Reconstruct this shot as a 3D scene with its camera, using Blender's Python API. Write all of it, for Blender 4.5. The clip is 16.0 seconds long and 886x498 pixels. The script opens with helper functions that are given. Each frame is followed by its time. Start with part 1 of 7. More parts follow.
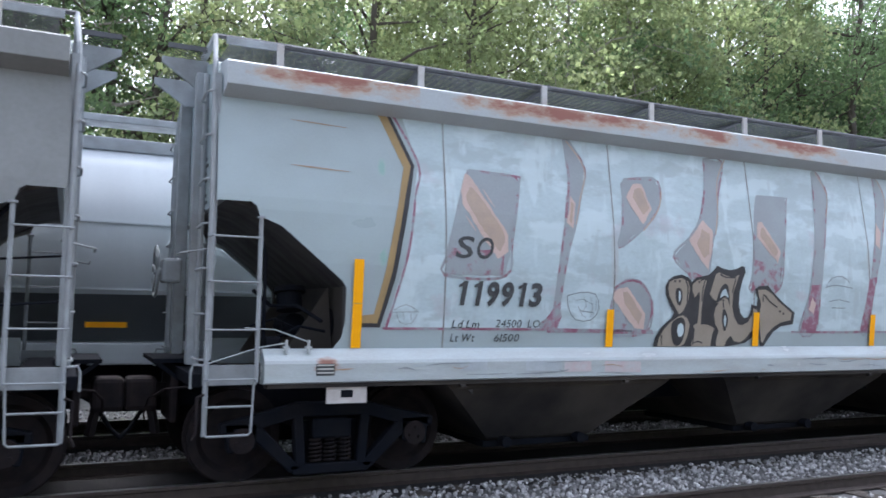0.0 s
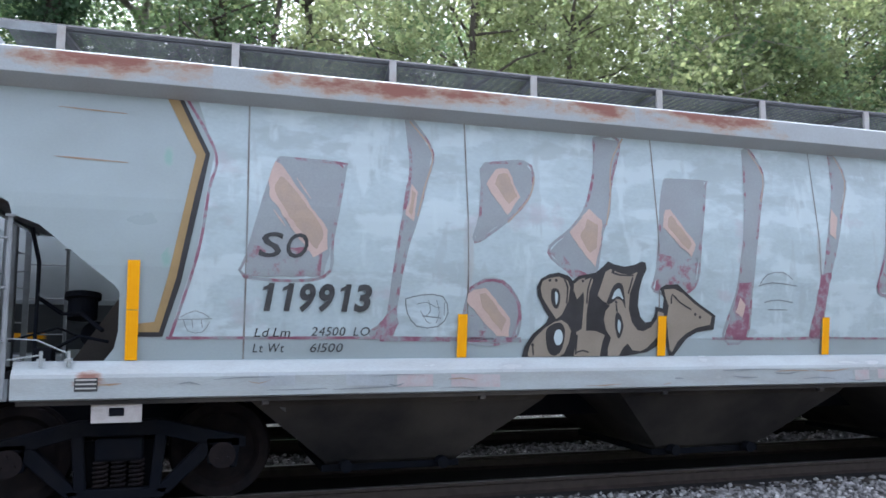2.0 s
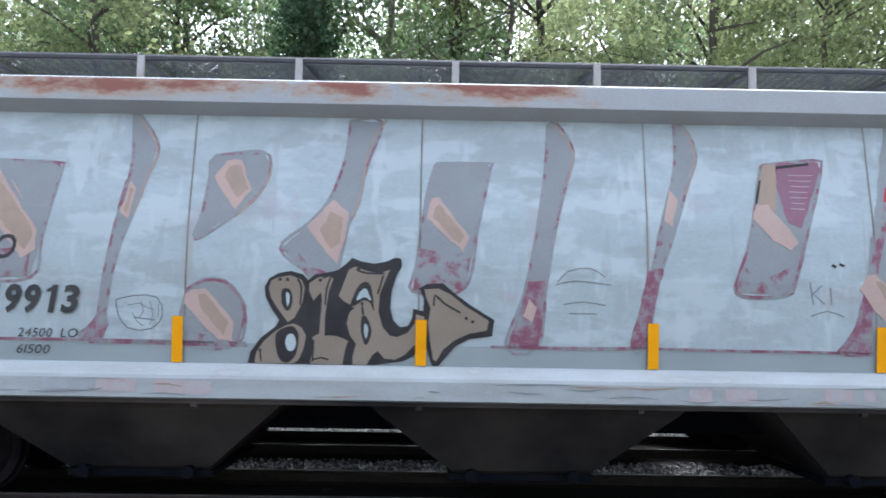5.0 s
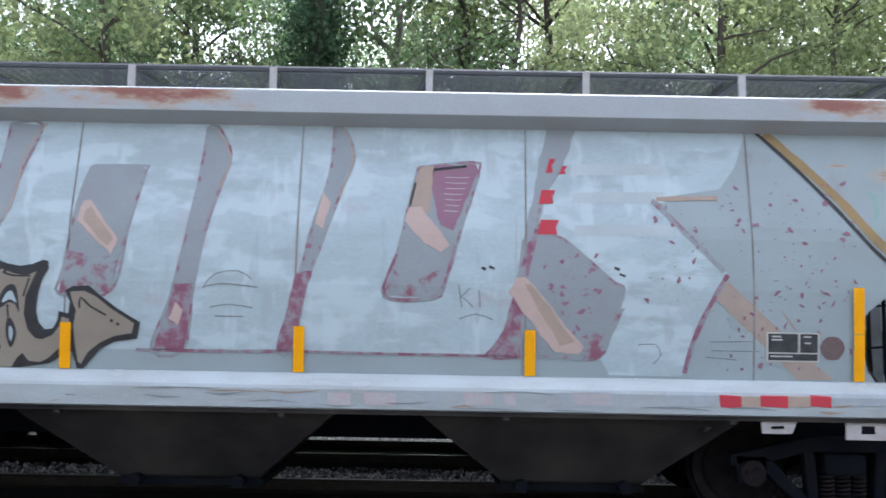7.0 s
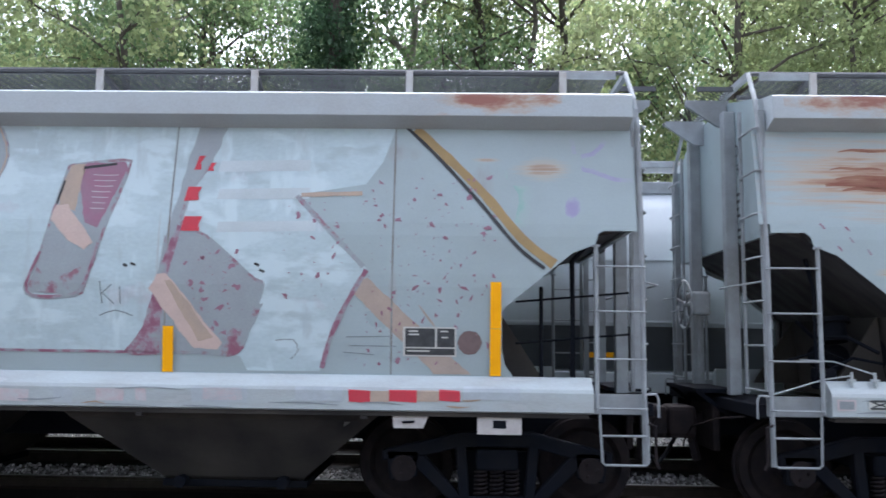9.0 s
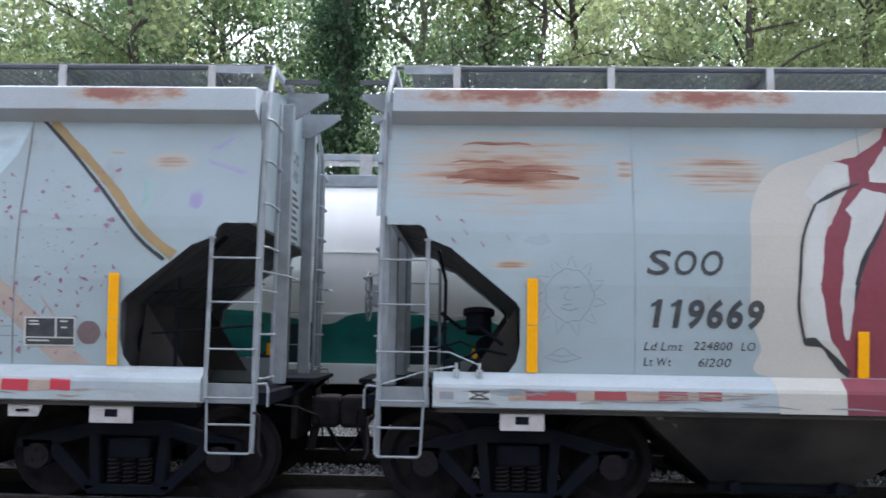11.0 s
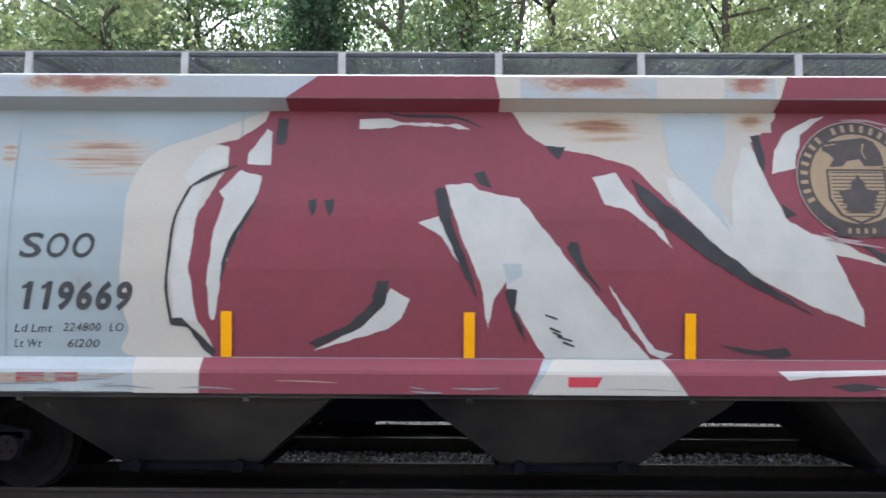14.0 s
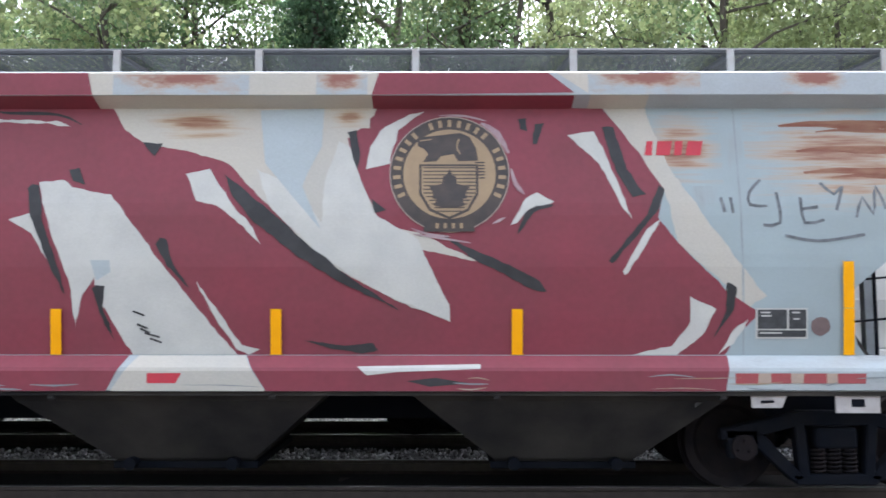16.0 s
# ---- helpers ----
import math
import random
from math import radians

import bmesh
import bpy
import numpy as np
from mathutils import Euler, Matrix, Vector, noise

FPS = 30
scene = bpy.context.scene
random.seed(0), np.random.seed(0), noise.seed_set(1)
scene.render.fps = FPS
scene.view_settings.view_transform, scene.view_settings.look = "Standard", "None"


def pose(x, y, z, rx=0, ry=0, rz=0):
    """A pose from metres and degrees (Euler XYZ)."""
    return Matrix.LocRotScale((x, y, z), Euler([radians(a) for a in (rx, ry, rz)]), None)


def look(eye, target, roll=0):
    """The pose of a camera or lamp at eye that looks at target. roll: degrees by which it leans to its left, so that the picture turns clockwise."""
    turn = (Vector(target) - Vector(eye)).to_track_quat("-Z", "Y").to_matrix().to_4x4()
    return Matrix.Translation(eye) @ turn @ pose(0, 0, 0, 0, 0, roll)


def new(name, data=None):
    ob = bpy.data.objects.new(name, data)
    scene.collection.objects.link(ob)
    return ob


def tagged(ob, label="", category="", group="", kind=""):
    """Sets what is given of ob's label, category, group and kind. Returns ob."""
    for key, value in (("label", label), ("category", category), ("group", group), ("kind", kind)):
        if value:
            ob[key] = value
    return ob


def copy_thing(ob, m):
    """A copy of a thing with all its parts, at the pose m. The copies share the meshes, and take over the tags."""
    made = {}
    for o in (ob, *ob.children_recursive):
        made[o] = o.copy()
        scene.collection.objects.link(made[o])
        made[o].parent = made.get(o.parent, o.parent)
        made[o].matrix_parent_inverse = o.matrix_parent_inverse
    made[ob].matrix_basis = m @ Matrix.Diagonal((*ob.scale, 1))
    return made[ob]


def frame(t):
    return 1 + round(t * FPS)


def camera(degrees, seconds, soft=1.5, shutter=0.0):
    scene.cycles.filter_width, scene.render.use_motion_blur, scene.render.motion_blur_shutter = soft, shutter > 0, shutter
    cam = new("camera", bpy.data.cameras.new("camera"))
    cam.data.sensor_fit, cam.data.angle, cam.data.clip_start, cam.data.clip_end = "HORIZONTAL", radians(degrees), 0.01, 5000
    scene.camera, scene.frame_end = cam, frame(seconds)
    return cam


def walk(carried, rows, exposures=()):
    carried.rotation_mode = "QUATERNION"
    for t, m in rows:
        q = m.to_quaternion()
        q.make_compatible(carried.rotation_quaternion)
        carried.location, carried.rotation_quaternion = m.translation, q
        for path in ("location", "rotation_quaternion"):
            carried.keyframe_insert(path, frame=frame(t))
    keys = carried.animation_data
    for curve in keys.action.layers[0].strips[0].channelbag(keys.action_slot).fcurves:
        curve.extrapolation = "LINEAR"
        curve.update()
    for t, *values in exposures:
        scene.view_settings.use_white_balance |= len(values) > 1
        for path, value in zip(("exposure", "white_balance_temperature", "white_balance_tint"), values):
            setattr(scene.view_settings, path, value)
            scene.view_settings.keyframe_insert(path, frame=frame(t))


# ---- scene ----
EXPO, KELVIN = 1.98, 5930
# ---------------------------------------------------------------- camera
EYE = (0.0, 0.0, 1.68)
CAM = [  # seconds, rx, ry, rz
    (0.0, 94.75, -0.84, -25.16), (0.5, 94.96, -0.64, -24.98), (1.0, 95.06, -0.33, -23.96),
    (1.5, 95.17, -0.27, -21.59), (2.0, 95.34, -0.31, -17.64), (2.5, 95.49, -0.55, -13.29),
    (3.0, 95.51, -0.61, -9.26), (3.8, 95.62, -0.72, -4.6), (4.6, 95.75, -0.87, -1.6), (5.5, 95.9, -1.01, -0.29),
    (6.0, 95.96, -1.05, -0.26), (6.5, 96.1, -0.92, -0.27), (7.0, 96.42, -0.99, -0.16), (7.5, 96.56, -1.12, -0.1),
    (8.0, 96.48, -1.06, 0.21), (10.5, 96.47, -0.6, 1.92), (11.0, 96.17, -0.91, 1.72), (11.5, 95.85, -0.89, 1.39),
    (12.0, 95.59, -0.72, 1.09), (12.5, 95.44, -0.53, 0.84), (13.0, 95.3, -0.48, 0.63), (13.5, 95.24, -0.47, 0.44),
    (14.0, 95.25, -0.3, 0.28), (14.5, 95.17, -0.19, 0.19), (15.0, 95.14, -0.07, 0.09), (15.5, 95.14, 0.01, 0.17),
    (16.0, 95.02, -0.02, 0.23)]
cam = camera(58.25, 16.0, soft=1.6, shutter=0.3)
walk(cam, [(t, pose(*EYE, rx, ry, rz)) for t, rx, ry, rz in CAM], exposures=[(0.0, EXPO, KELVIN, 13), (10.5, EXPO + 0.03, KELVIN + 30, 13), (12.5, EXPO + 0.14, KELVIN + 90, 13), (16.0, EXPO + 0.26, KELVIN + 220, 12)])

# ---------------------------------------------------------------- world and sun
world = bpy.data.worlds.new("sky")
scene.world = world
world.use_nodes = True
wn = world.node_tree.nodes
sky = wn.new("ShaderNodeTexSky")
sky.sky_type = "NISHITA"
sky.sun_disc = False
sky.sun_elevation, sky.sun_rotation = radians(64), radians(15)
sky.air_density, sky.dust_density, sky.ozone_density = 1.0, 5.0, 1.0
haze = wn.new("ShaderNodeHueSaturation")  # a thin, even overcast
haze.inputs["Saturation"].default_value = 0.35
wn["Background"].inputs["Strength"].default_value = 0.15
world.node_tree.links.new(sky.outputs[0], haze.inputs["Color"])
world.node_tree.links.new(haze.outputs[0], wn["Background"].inputs["Color"])
sun = new("sun", bpy.data.lights.new("sun", "SUN"))
sun.data.energy, sun.data.angle, sun.data.color = 0.7, radians(30), (1.0, 0.97, 0.92)
sun.matrix_world = look((4, 10, 24), (0, 0, 0))

# ---------------------------------------------------------------- materials


def material(name, color, rough=0.6, metal=0.0, color2=None, scale=6.0, amount=0.5, bump=0.15, fine=60.0, stretch=(1, 1, 1), spec=0.5, grain=0.12):
    """A surface with broad stains, fine grain and a little relief, in object space."""
    m = bpy.data.materials.new(name)
    m.use_nodes = True
    nt = m.node_tree
    n, l = nt.nodes, nt.links
    b = n["Principled BSDF"]
    b.inputs["Metallic"].default_value = metal
    b.inputs["Specular IOR Level"].default_value = spec
    tc, mp = n.new("ShaderNodeTexCoord"), n.new("ShaderNodeMapping")
    mp.inputs["Scale"].default_value = stretch
    l.new(tc.outputs["Object"], mp.inputs["Vector"])
    big, small = n.new("ShaderNodeTexNoise"), n.new("ShaderNodeTexNoise")
    big.inputs["Scale"].default_value, big.inputs["Detail"].default_value = scale, 6
    small.inputs["Scale"].default_value, small.inputs["Detail"].default_value = fine, 3
    l.new(mp.outputs[0], big.inputs["Vector"])
    l.new(mp.outputs[0], small.inputs["Vector"])
    ramp = n.new("ShaderNodeValToRGB")
    ramp.color_ramp.elements[0].position, ramp.color_ramp.elements[1].position = 0.35, 0.7
    l.new(big.outputs[0], ramp.inputs[0])
    fac = n.new("ShaderNodeMath")
    fac.operation = "MULTIPLY"
    fac.inputs[1].default_value = amount
    l.new(ramp.outputs[0], fac.inputs[0])
    mix = n.new("ShaderNodeMix")
    mix.data_type = "RGBA"
    mix.inputs[6].default_value = (*color, 1)
    mix.inputs[7].default_value = (*(color2 or [c * 0.7 for c in color]), 1)
    l.new(fac.outputs[0], mix.inputs[0])
    mix2 = n.new("ShaderNodeMix")
    mix2.data_type, mix2.blend_type = "RGBA", "OVERLAY"
    mix2.inputs[0].default_value = grain
    l.new(mix.outputs[2], mix2.inputs[6])
    l.new(small.outputs[0], mix2.inputs[7])
    l.new(mix2.outputs[2], b.inputs["Base Color"])
    rr = n.new("ShaderNodeMapRange")
    rr.inputs[3].default_value, rr.inputs[4].default_value = max(0.05, rough - 0.12), min(1, rough + 0.12)
    l.new(big.outputs[0], rr.inputs[0])
    l.new(rr.outputs[0], b.inputs["Roughness"])
    if bump:
        bp = n.new("ShaderNodeBump")
        bp.inputs["Strength"].default_value, bp.inputs["Distance"].default_value = bump, 0.01
        l.new(small.outputs[0], bp.inputs["Height"])
        l.new(bp.outputs[0], b.inputs["Normal"])
    return m


PAINT = material("weathered_blue_grey_paint", (0.348, 0.425, 0.455), 0.32, color2=(0.30, 0.355, 0.37), scale=1.3, amount=0.8, bump=0.02, fine=60, stretch=(0.8, 1, 1), grain=0.05)
TRIM = material("dirty_grey_paint", (0.29, 0.32, 0.345), 0.55, color2=(0.16, 0.165, 0.17), scale=5, amount=0.6)
SILL_PAINT = material("pale_sill_paint", (0.43, 0.49, 0.515), 0.24, color2=(0.33, 0.335, 0.34), scale=3, amount=0.6, stretch=(0.5, 1, 2))
BLACK = material("grimy_black_steel", (0.007, 0.009, 0.0145), 0.8, color2=(0.015, 0.015, 0.018), scale=4, amount=0.7, spec=0.06)
SLOPE = material("streaked_dark_slope_sheet", (0.095, 0.093, 0.095), 0.6, color2=(0.035, 0.035, 0.04), scale=2.2, amount=0.9, spec=0.3, stretch=(1, 2.5, 1))
BELLY = material("dark_hopper_steel", (0.082, 0.074, 0.068), 0.75, color2=(0.024, 0.024, 0.027), scale=1.0, amount=0.95, spec=0.08)
GRATE = material("galvanised_grating", (0.085, 0.09, 0.10), 0.55, metal=0.2)
YELLOW = material("yellow_reflective_tape", (1.0, 0.45, 0.0), 0.4, color2=(0.92, 0.38, 0.0), scale=9, amount=0.5, bump=0, spec=0.2, grain=0.04)
RUSTY = material("rusted_wheel_steel", (0.024, 0.019, 0.02), 0.75, color2=(0.012, 0.012, 0.015), scale=8, amount=0.8, spec=0.08)
RAIL = material("rail_steel", (0.06, 0.045, 0.04), 0.6, metal=0.3, color2=(0.03, 0.025, 0.022), scale=12)
RAIL_TOP = material("polished_rail_head", (0.30, 0.30, 0.31), 0.38, metal=1.0, scale=12, amount=0.3)
WOOD = material("creosoted_tie", (0.05, 0.042, 0.036), 0.85, color2=(0.09, 0.08, 0.07), scale=5, stretch=(6, 1, 6), bump=0.5)
BALLAST = material("ballast_gravel", (0.105, 0.105, 0.107), 0.9, color2=(0.055, 0.053, 0.052), scale=9, fine=45, bump=1.0, grain=0.3)
STONE = material("ballast_stone", (0.36, 0.36, 0.365), 0.85, color2=(0.10, 0.095, 0.095), scale=14, amount=0.9, fine=50, bump=0.4)
BED_SHADE = material("shade_dark_ballast", (0.022, 0.022, 0.025), 0.85, color2=(0.042, 0.04, 0.039), scale=6, amount=0.8, fine=40, bump=1.0, grain=0.3, spec=0.2)
DIRT = material("trackside_dirt", (0.115, 0.09, 0.072), 0.95, color2=(0.07, 0.055, 0.045), scale=2.5, amount=0.9, fine=30, bump=0.8)
BARK = material("tree_bark", (0.10, 0.085, 0.07), 0.9, color2=(0.05, 0.042, 0.036), scale=4, stretch=(5, 5, 1), bump=0.8)
PALE_BARK = material("pale_bark", (0.32, 0.30, 0.26), 0.9, color2=(0.16, 0.14, 0.12), scale=3, stretch=(4, 4, 1), bump=0.6)
DULL_PAINT = material("dull_dark_grey_paint", (0.22, 0.235, 0.24), 0.6, color2=(0.17, 0.18, 0.185), scale=1.6, amount=0.7, bump=0.05, fine=25)
GRAY_TANK = material("grey_tank_paint", (0.56, 0.61, 0.65), 0.36, color2=(0.44, 0.48, 0.51), scale=0.8, amount=0.6, bump=0.03, stretch=(2.5, 1, 0.4))
WHITE_TANK = material("white_tank_paint", (0.82, 0.81, 0.79), 0.38, color2=(0.70, 0.70, 0.68), scale=0.8, amount=0.6, bump=0.03, stretch=(2.5, 1, 0.4))


def leaf_material(name, color, color2):
    m = material(name, color, 0.6, color2=color2, scale=0.35, amount=1.0, bump=0, fine=3)
    n, l = m.node_tree.nodes, m.node_tree.links
    b = n["Principled BSDF"]
    t, mx = n.new("ShaderNodeBsdfTranslucent"), n.new("ShaderNodeMixShader")
    mx.inputs[0].default_value = 0.6
    src = b.inputs["Base Color"].links[0].from_socket
    geo, hsv, mr = n.new("ShaderNodeNewGeometry"), n.new("ShaderNodeHueSaturation"), n.new("ShaderNodeMapRange")
    mr.inputs[3].default_value, mr.inputs[4].default_value = 0.65, 1.35
    l.new(geo.outputs["Random Per Island"], mr.inputs[0])
    l.new(mr.outputs[0], hsv.inputs["Value"])
    l.new(src, hsv.inputs["Color"])
    l.new(hsv.outputs[0], b.inputs["Base Color"])
    glow = n.new("ShaderNodeMix")
    glow.data_type, glow.blend_type = "RGBA", "MULTIPLY"
    glow.inputs[0].default_value = 1.0
    glow.inputs[7].default_value = (1.75, 1.8, 1.55, 1)
    l.new(hsv.outputs[0], glow.inputs[6])
    l.new(glow.outputs[2], t.inputs["Color"])
    l.new(b.outputs[0], mx.inputs[1])
    l.new(t.outputs[0], mx.inputs[2])
    l.new(mx.outputs[0], n["Material Output"].inputs["Surface"])
    return m


def speckled(m):
    """Each loose piece a little lighter or darker."""
    n, l = m.node_tree.nodes, m.node_tree.links
    b = n["Principled BSDF"]
    src = b.inputs["Base Color"].links[0].from_socket
    geo, hsv, mr = n.new("ShaderNodeNewGeometry"), n.new("ShaderNodeHueSaturation"), n.new("ShaderNodeMapRange")
    mr.inputs[3].default_value, mr.inputs[4].default_value = 0.4, 1.7
    l.new(geo.outputs["Random Per Island"], mr.inputs[0])
    l.new(mr.outputs[0], hsv.inputs["Value"])
    l.new(src, hsv.inputs["Color"])
    l.new(hsv.outputs[0], b.inputs["Base Color"])


speckled(STONE)
LEAF = leaf_material("green_leaves", (0.128, 0.18, 0.098), (0.09, 0.138, 0.078))
LEAF_DARK = leaf_material("ivy_leaves", (0.065, 0.115, 0.065), (0.045, 0.085, 0.05))
LEAF_PALE = leaf_material("yellowing_leaves", (0.232, 0.258, 0.142), (0.158, 0.20, 0.112))

# ---------------------------------------------------------------- mesh helpers


def part(name, bm, mat, parent=None, label="", smooth=False):
    me = bpy.data.meshes.new(name)
    bm.to_mesh(me)
    bm.free()
    for f in me.polygons:
        f.use_smooth = smooth
    me.materials.append(mat)
    ob = new(name, me)
    ob.parent = parent
    if label:
        tagged(ob, label)
    return ob


def box(bm, x0, x1, y0, y1, z0, z1, bevel=0.0):
    r = bmesh.ops.create_cube(bm, size=1)
    for v in r["verts"]:
        v.co = Vector((x0 + (v.co.x + 0.5) * (x1 - x0), y0 + (v.co.y + 0.5) * (y1 - y0), z0 + (v.co.z + 0.5) * (z1 - z0)))
    if bevel:
        es = list({e for v in r["verts"] for e in v.link_edges})
        bmesh.ops.bevel(bm, geom=es, offset=bevel, segments=2, affect="EDGES", profile=0.5)
    return bm


def beam(bm, a, b, w, h=None, up=(0, 0, 1)):
    """A square bar from a to b."""
    a, b = Vector(a), Vector(b)
    h = h or w
    d = (b - a).normalized()
    s = d.cross(Vector(up))
    s = s.normalized() if s.length > 1e-4 else Vector((1, 0, 0))
    u = s.cross(d)
    vs = [bm.verts.new(p + s * (i * w / 2) + u * (j * h / 2)) for p in (a, b) for i, j in ((-1, -1), (1, -1), (1, 1), (-1, 1))]
    for q in ((3, 2, 1, 0), (4, 5, 6, 7), (0, 1, 5, 4), (1, 2, 6, 5), (2, 3, 7, 6), (3, 0, 4, 7)):
        bm.faces.new([vs[i] for i in q])
    return bm


def tube(bm, pts, r, n=8):
    """A round bar along points."""
    pts = [Vector(p) for p in pts]
    rings = []
    for i, p in enumerate(pts):
        d = (pts[min(i + 1, len(pts) - 1)] - pts[max(i - 1, 0)]).normalized()
        s = d.cross(Vector((0, 0, 1)))
        s = s.normalized() if s.length > 0.05 else Vector((1, 0, 0))
        u = s.cross(d)
        rr = r[i] if isinstance(r, (list, tuple)) else r
        rings.append([bm.verts.new(p + (s * math.cos(a) + u * math.sin(a)) * rr) for a in (2 * math.pi * k / n for k in range(n))])
    for a, b in zip(rings, rings[1:]):
        for k in range(n):
            bm.faces.new((a[k], a[(k + 1) % n], b[(k + 1) % n], b[k]))
    bm.faces.new(rings[0][::-1])
    bm.faces.new(rings[-1])
    return bm


def disc(bm, c, axis, r, w, n=32, bevel=0.0):
    """A cylinder about c along axis."""
    m = Vector(axis).to_track_quat("Z", "Y").to_matrix().to_4x4()
    m.translation = Vector(c)
    g = bmesh.ops.create_cone(bm, cap_ends=True, segments=n, radius1=r, radius2=r, depth=w, matrix=m)
    return g["verts"]


def prism(bm, outline, y0, y1):
    """A plate: an outline in x and z, from y0 to y1."""
    a = [bm.verts.new((x, y0, z)) for x, z in outline]
    b = [bm.verts.new((x, y1, z)) for x, z in outline]
    bm.faces.new(a)
    bm.faces.new(b[::-1])
    k = len(a)
    for i in range(k):
        bm.faces.new((a[(i + 1) % k], a[i], b[i], b[(i + 1) % k]))
    return bm


def loft(bm, sections, closed=True):
    """A skin through sections of equal length."""
    rings = [[bm.verts.new(p) for p in s] for s in sections]
    k = len(rings[0])
    for a, b in zip(rings, rings[1:]):
        for i in range(k if closed else k - 1):
            bm.faces.new((a[i], b[i], b[(i + 1) % k], a[(i + 1) % k]))
    if closed:
        bm.faces.new(rings[0])
        bm.faces.new(rings[-1][::-1])
    bmesh.ops.recalc_face_normals(bm, faces=bm.faces)
    return bm


# ---------------------------------------------------------------- places and speeds
TRACK_Y = 8.95       # the hopper train's track
FAR_TRACK_Y = 12.55  # the tank-bodied hoppers' track
NEAR_TRACK_Y = 5.42
CAR_L = 16.428
CAR_A = 9.405
PASSED = [  # seconds, metres that the train has rolled to the left
    (0.0, 0.633), (0.5, 1.365), (1.0, 2.11), (1.5, 2.864), (2.0, 3.633), (2.5, 4.422), (3.0, 5.233),
    (5.5, 9.335), (6.0, 10.167), (6.5, 11.005), (7.0, 11.848), (7.5, 12.692), (8.0, 13.56), (10.5, 18.088),
    (11.0, 18.996), (11.5, 19.907), (12.0, 20.837), (12.5, 21.786), (13.0, 22.736), (13.5, 23.676),
    (14.0, 24.615), (14.5, 25.557), (15.0, 26.507), (15.5, 27.467), (16.0, 28.422)]
FAR_SPEED = 3.13

PROFILE_Z = (1.00, 1.33, 1.7, 2.2, 2.7, 3.0, 3.33, 3.64, 3.80)
PROFILE_H = (1.51, 1.54, 1.578, 1.612, 1.60, 1.56, 1.516, 1.474, 1.445)


def half(z):
    """The hopper's half width at a height: flat between bends every 0.12 m."""
    k = math.floor(z / 0.12)
    a, b = (float(np.interp(q * 0.12, PROFILE_Z, PROFILE_H)) for q in (k, k + 1))
    return a + (b - a) * (z / 0.12 - k)

# ---------------------------------------------------------------- ground and tracks


def build_ground():
    bm = bmesh.new()
    ys = [-60, -8, 2, 4, 5, 5.6, 6.2, 6.8, 7.2, 7.6, 8, 9, 10, 10.6, 11.2, 12, 14, 16, 18, 22, 30, 45, 400]
    xs = [-400, -60, -30] + [i * 1.0 for i in range(-20, 31)] + [45, 80, 400]

    def z(x, y):
        base = -0.185 if y < 17 else -0.185 + min(1.2, (y - 17) * 0.09)
        return base + 0.02 * noise.noise((x * 0.7, y * 0.9, 0)) * (1 if abs(x) < 40 else 0)
    grid = [[bm.verts.new((x, y, z(x, y))) for x in xs] for y in ys]
    for a, b in zip(grid, grid[1:]):
        for i in range(len(xs) - 1):
            bm.faces.new((a[i], a[i + 1], b[i + 1], b[i]))
    ground = part("ground", bm, BALLAST, smooth=True)
    ground.data.materials.append(DIRT)  # trodden dirt this side of the near track, and under the woods
    for f in ground.data.polygons:
        if f.center.y < 4.9 or f.center.y > 17:
            f.material_index = 1
    return tagged(ground, "grey crushed-stone railway ballast, dirt towards the woods", "ground", kind="structure")


build_ground()


def build_track(y):
    track = tagged(new("railway_track"), "steel rails spiked to dark wooden ties in grey ballast", "railway track", kind="structure")
    for s in (-0.7525, 0.7525):
        bm = bmesh.new()
        prof = [(-0.07, -0.17), (0.07, -0.17), (0.07, -0.155), (0.012, -0.13), (0.012, -0.045), (0.036, -0.035), (0.036, -0.004), (-0.036, -0.004), (-0.036, -0.035), (-0.012, -0.045), (-0.012, -0.13), (-0.07, -0.155)]
        loft(bm, [[(x, y + s + a, b) for a, b in prof] for x in (-60, 60)])
        rail = part("rail", bm, RAIL, track)
        bm = bmesh.new()
        box(bm, -60, 60, y + s - 0.03, y + s + 0.03, -0.004, 0.0)
        part("rail_head", bm, RAIL_TOP, rail, "worn bright running surface")
    bm = bmesh.new()
    box(bm, -0.115, 0.115, -1.3, 1.3, -0.32, -0.165, 0.01)
    tie = part("tie", bm, WOOD, track)
    tie.location = (-14, y, 0)
    for k in range(1, 62):
        o = new("tie", tie.data)
        o.parent = track
        o.location = (-14 + k * 0.56 + random.uniform(-0.02, 0.02), y + random.uniform(-0.04, 0.04), random.uniform(-0.01, 0.004))
        o.rotation_euler.z = random.uniform(-0.012, 0.012)
    return track


for ty in (NEAR_TRACK_Y, TRACK_Y, FAR_TRACK_Y):
    build_track(ty)


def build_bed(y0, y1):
    """The strip under a train, its shade painted in as near-black ballast."""
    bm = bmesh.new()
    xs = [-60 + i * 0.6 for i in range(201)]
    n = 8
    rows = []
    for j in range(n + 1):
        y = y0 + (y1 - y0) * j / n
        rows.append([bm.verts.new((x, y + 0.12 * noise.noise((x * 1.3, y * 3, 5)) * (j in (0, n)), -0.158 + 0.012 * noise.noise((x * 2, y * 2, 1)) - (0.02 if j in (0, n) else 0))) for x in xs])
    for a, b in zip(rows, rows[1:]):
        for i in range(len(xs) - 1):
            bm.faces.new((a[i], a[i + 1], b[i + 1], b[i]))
    return tagged(part("track_bed", bm, BED_SHADE, smooth=True), "ballast between and beside the rails, coloured dark for the shade under the trains", "track bed", kind="structure")


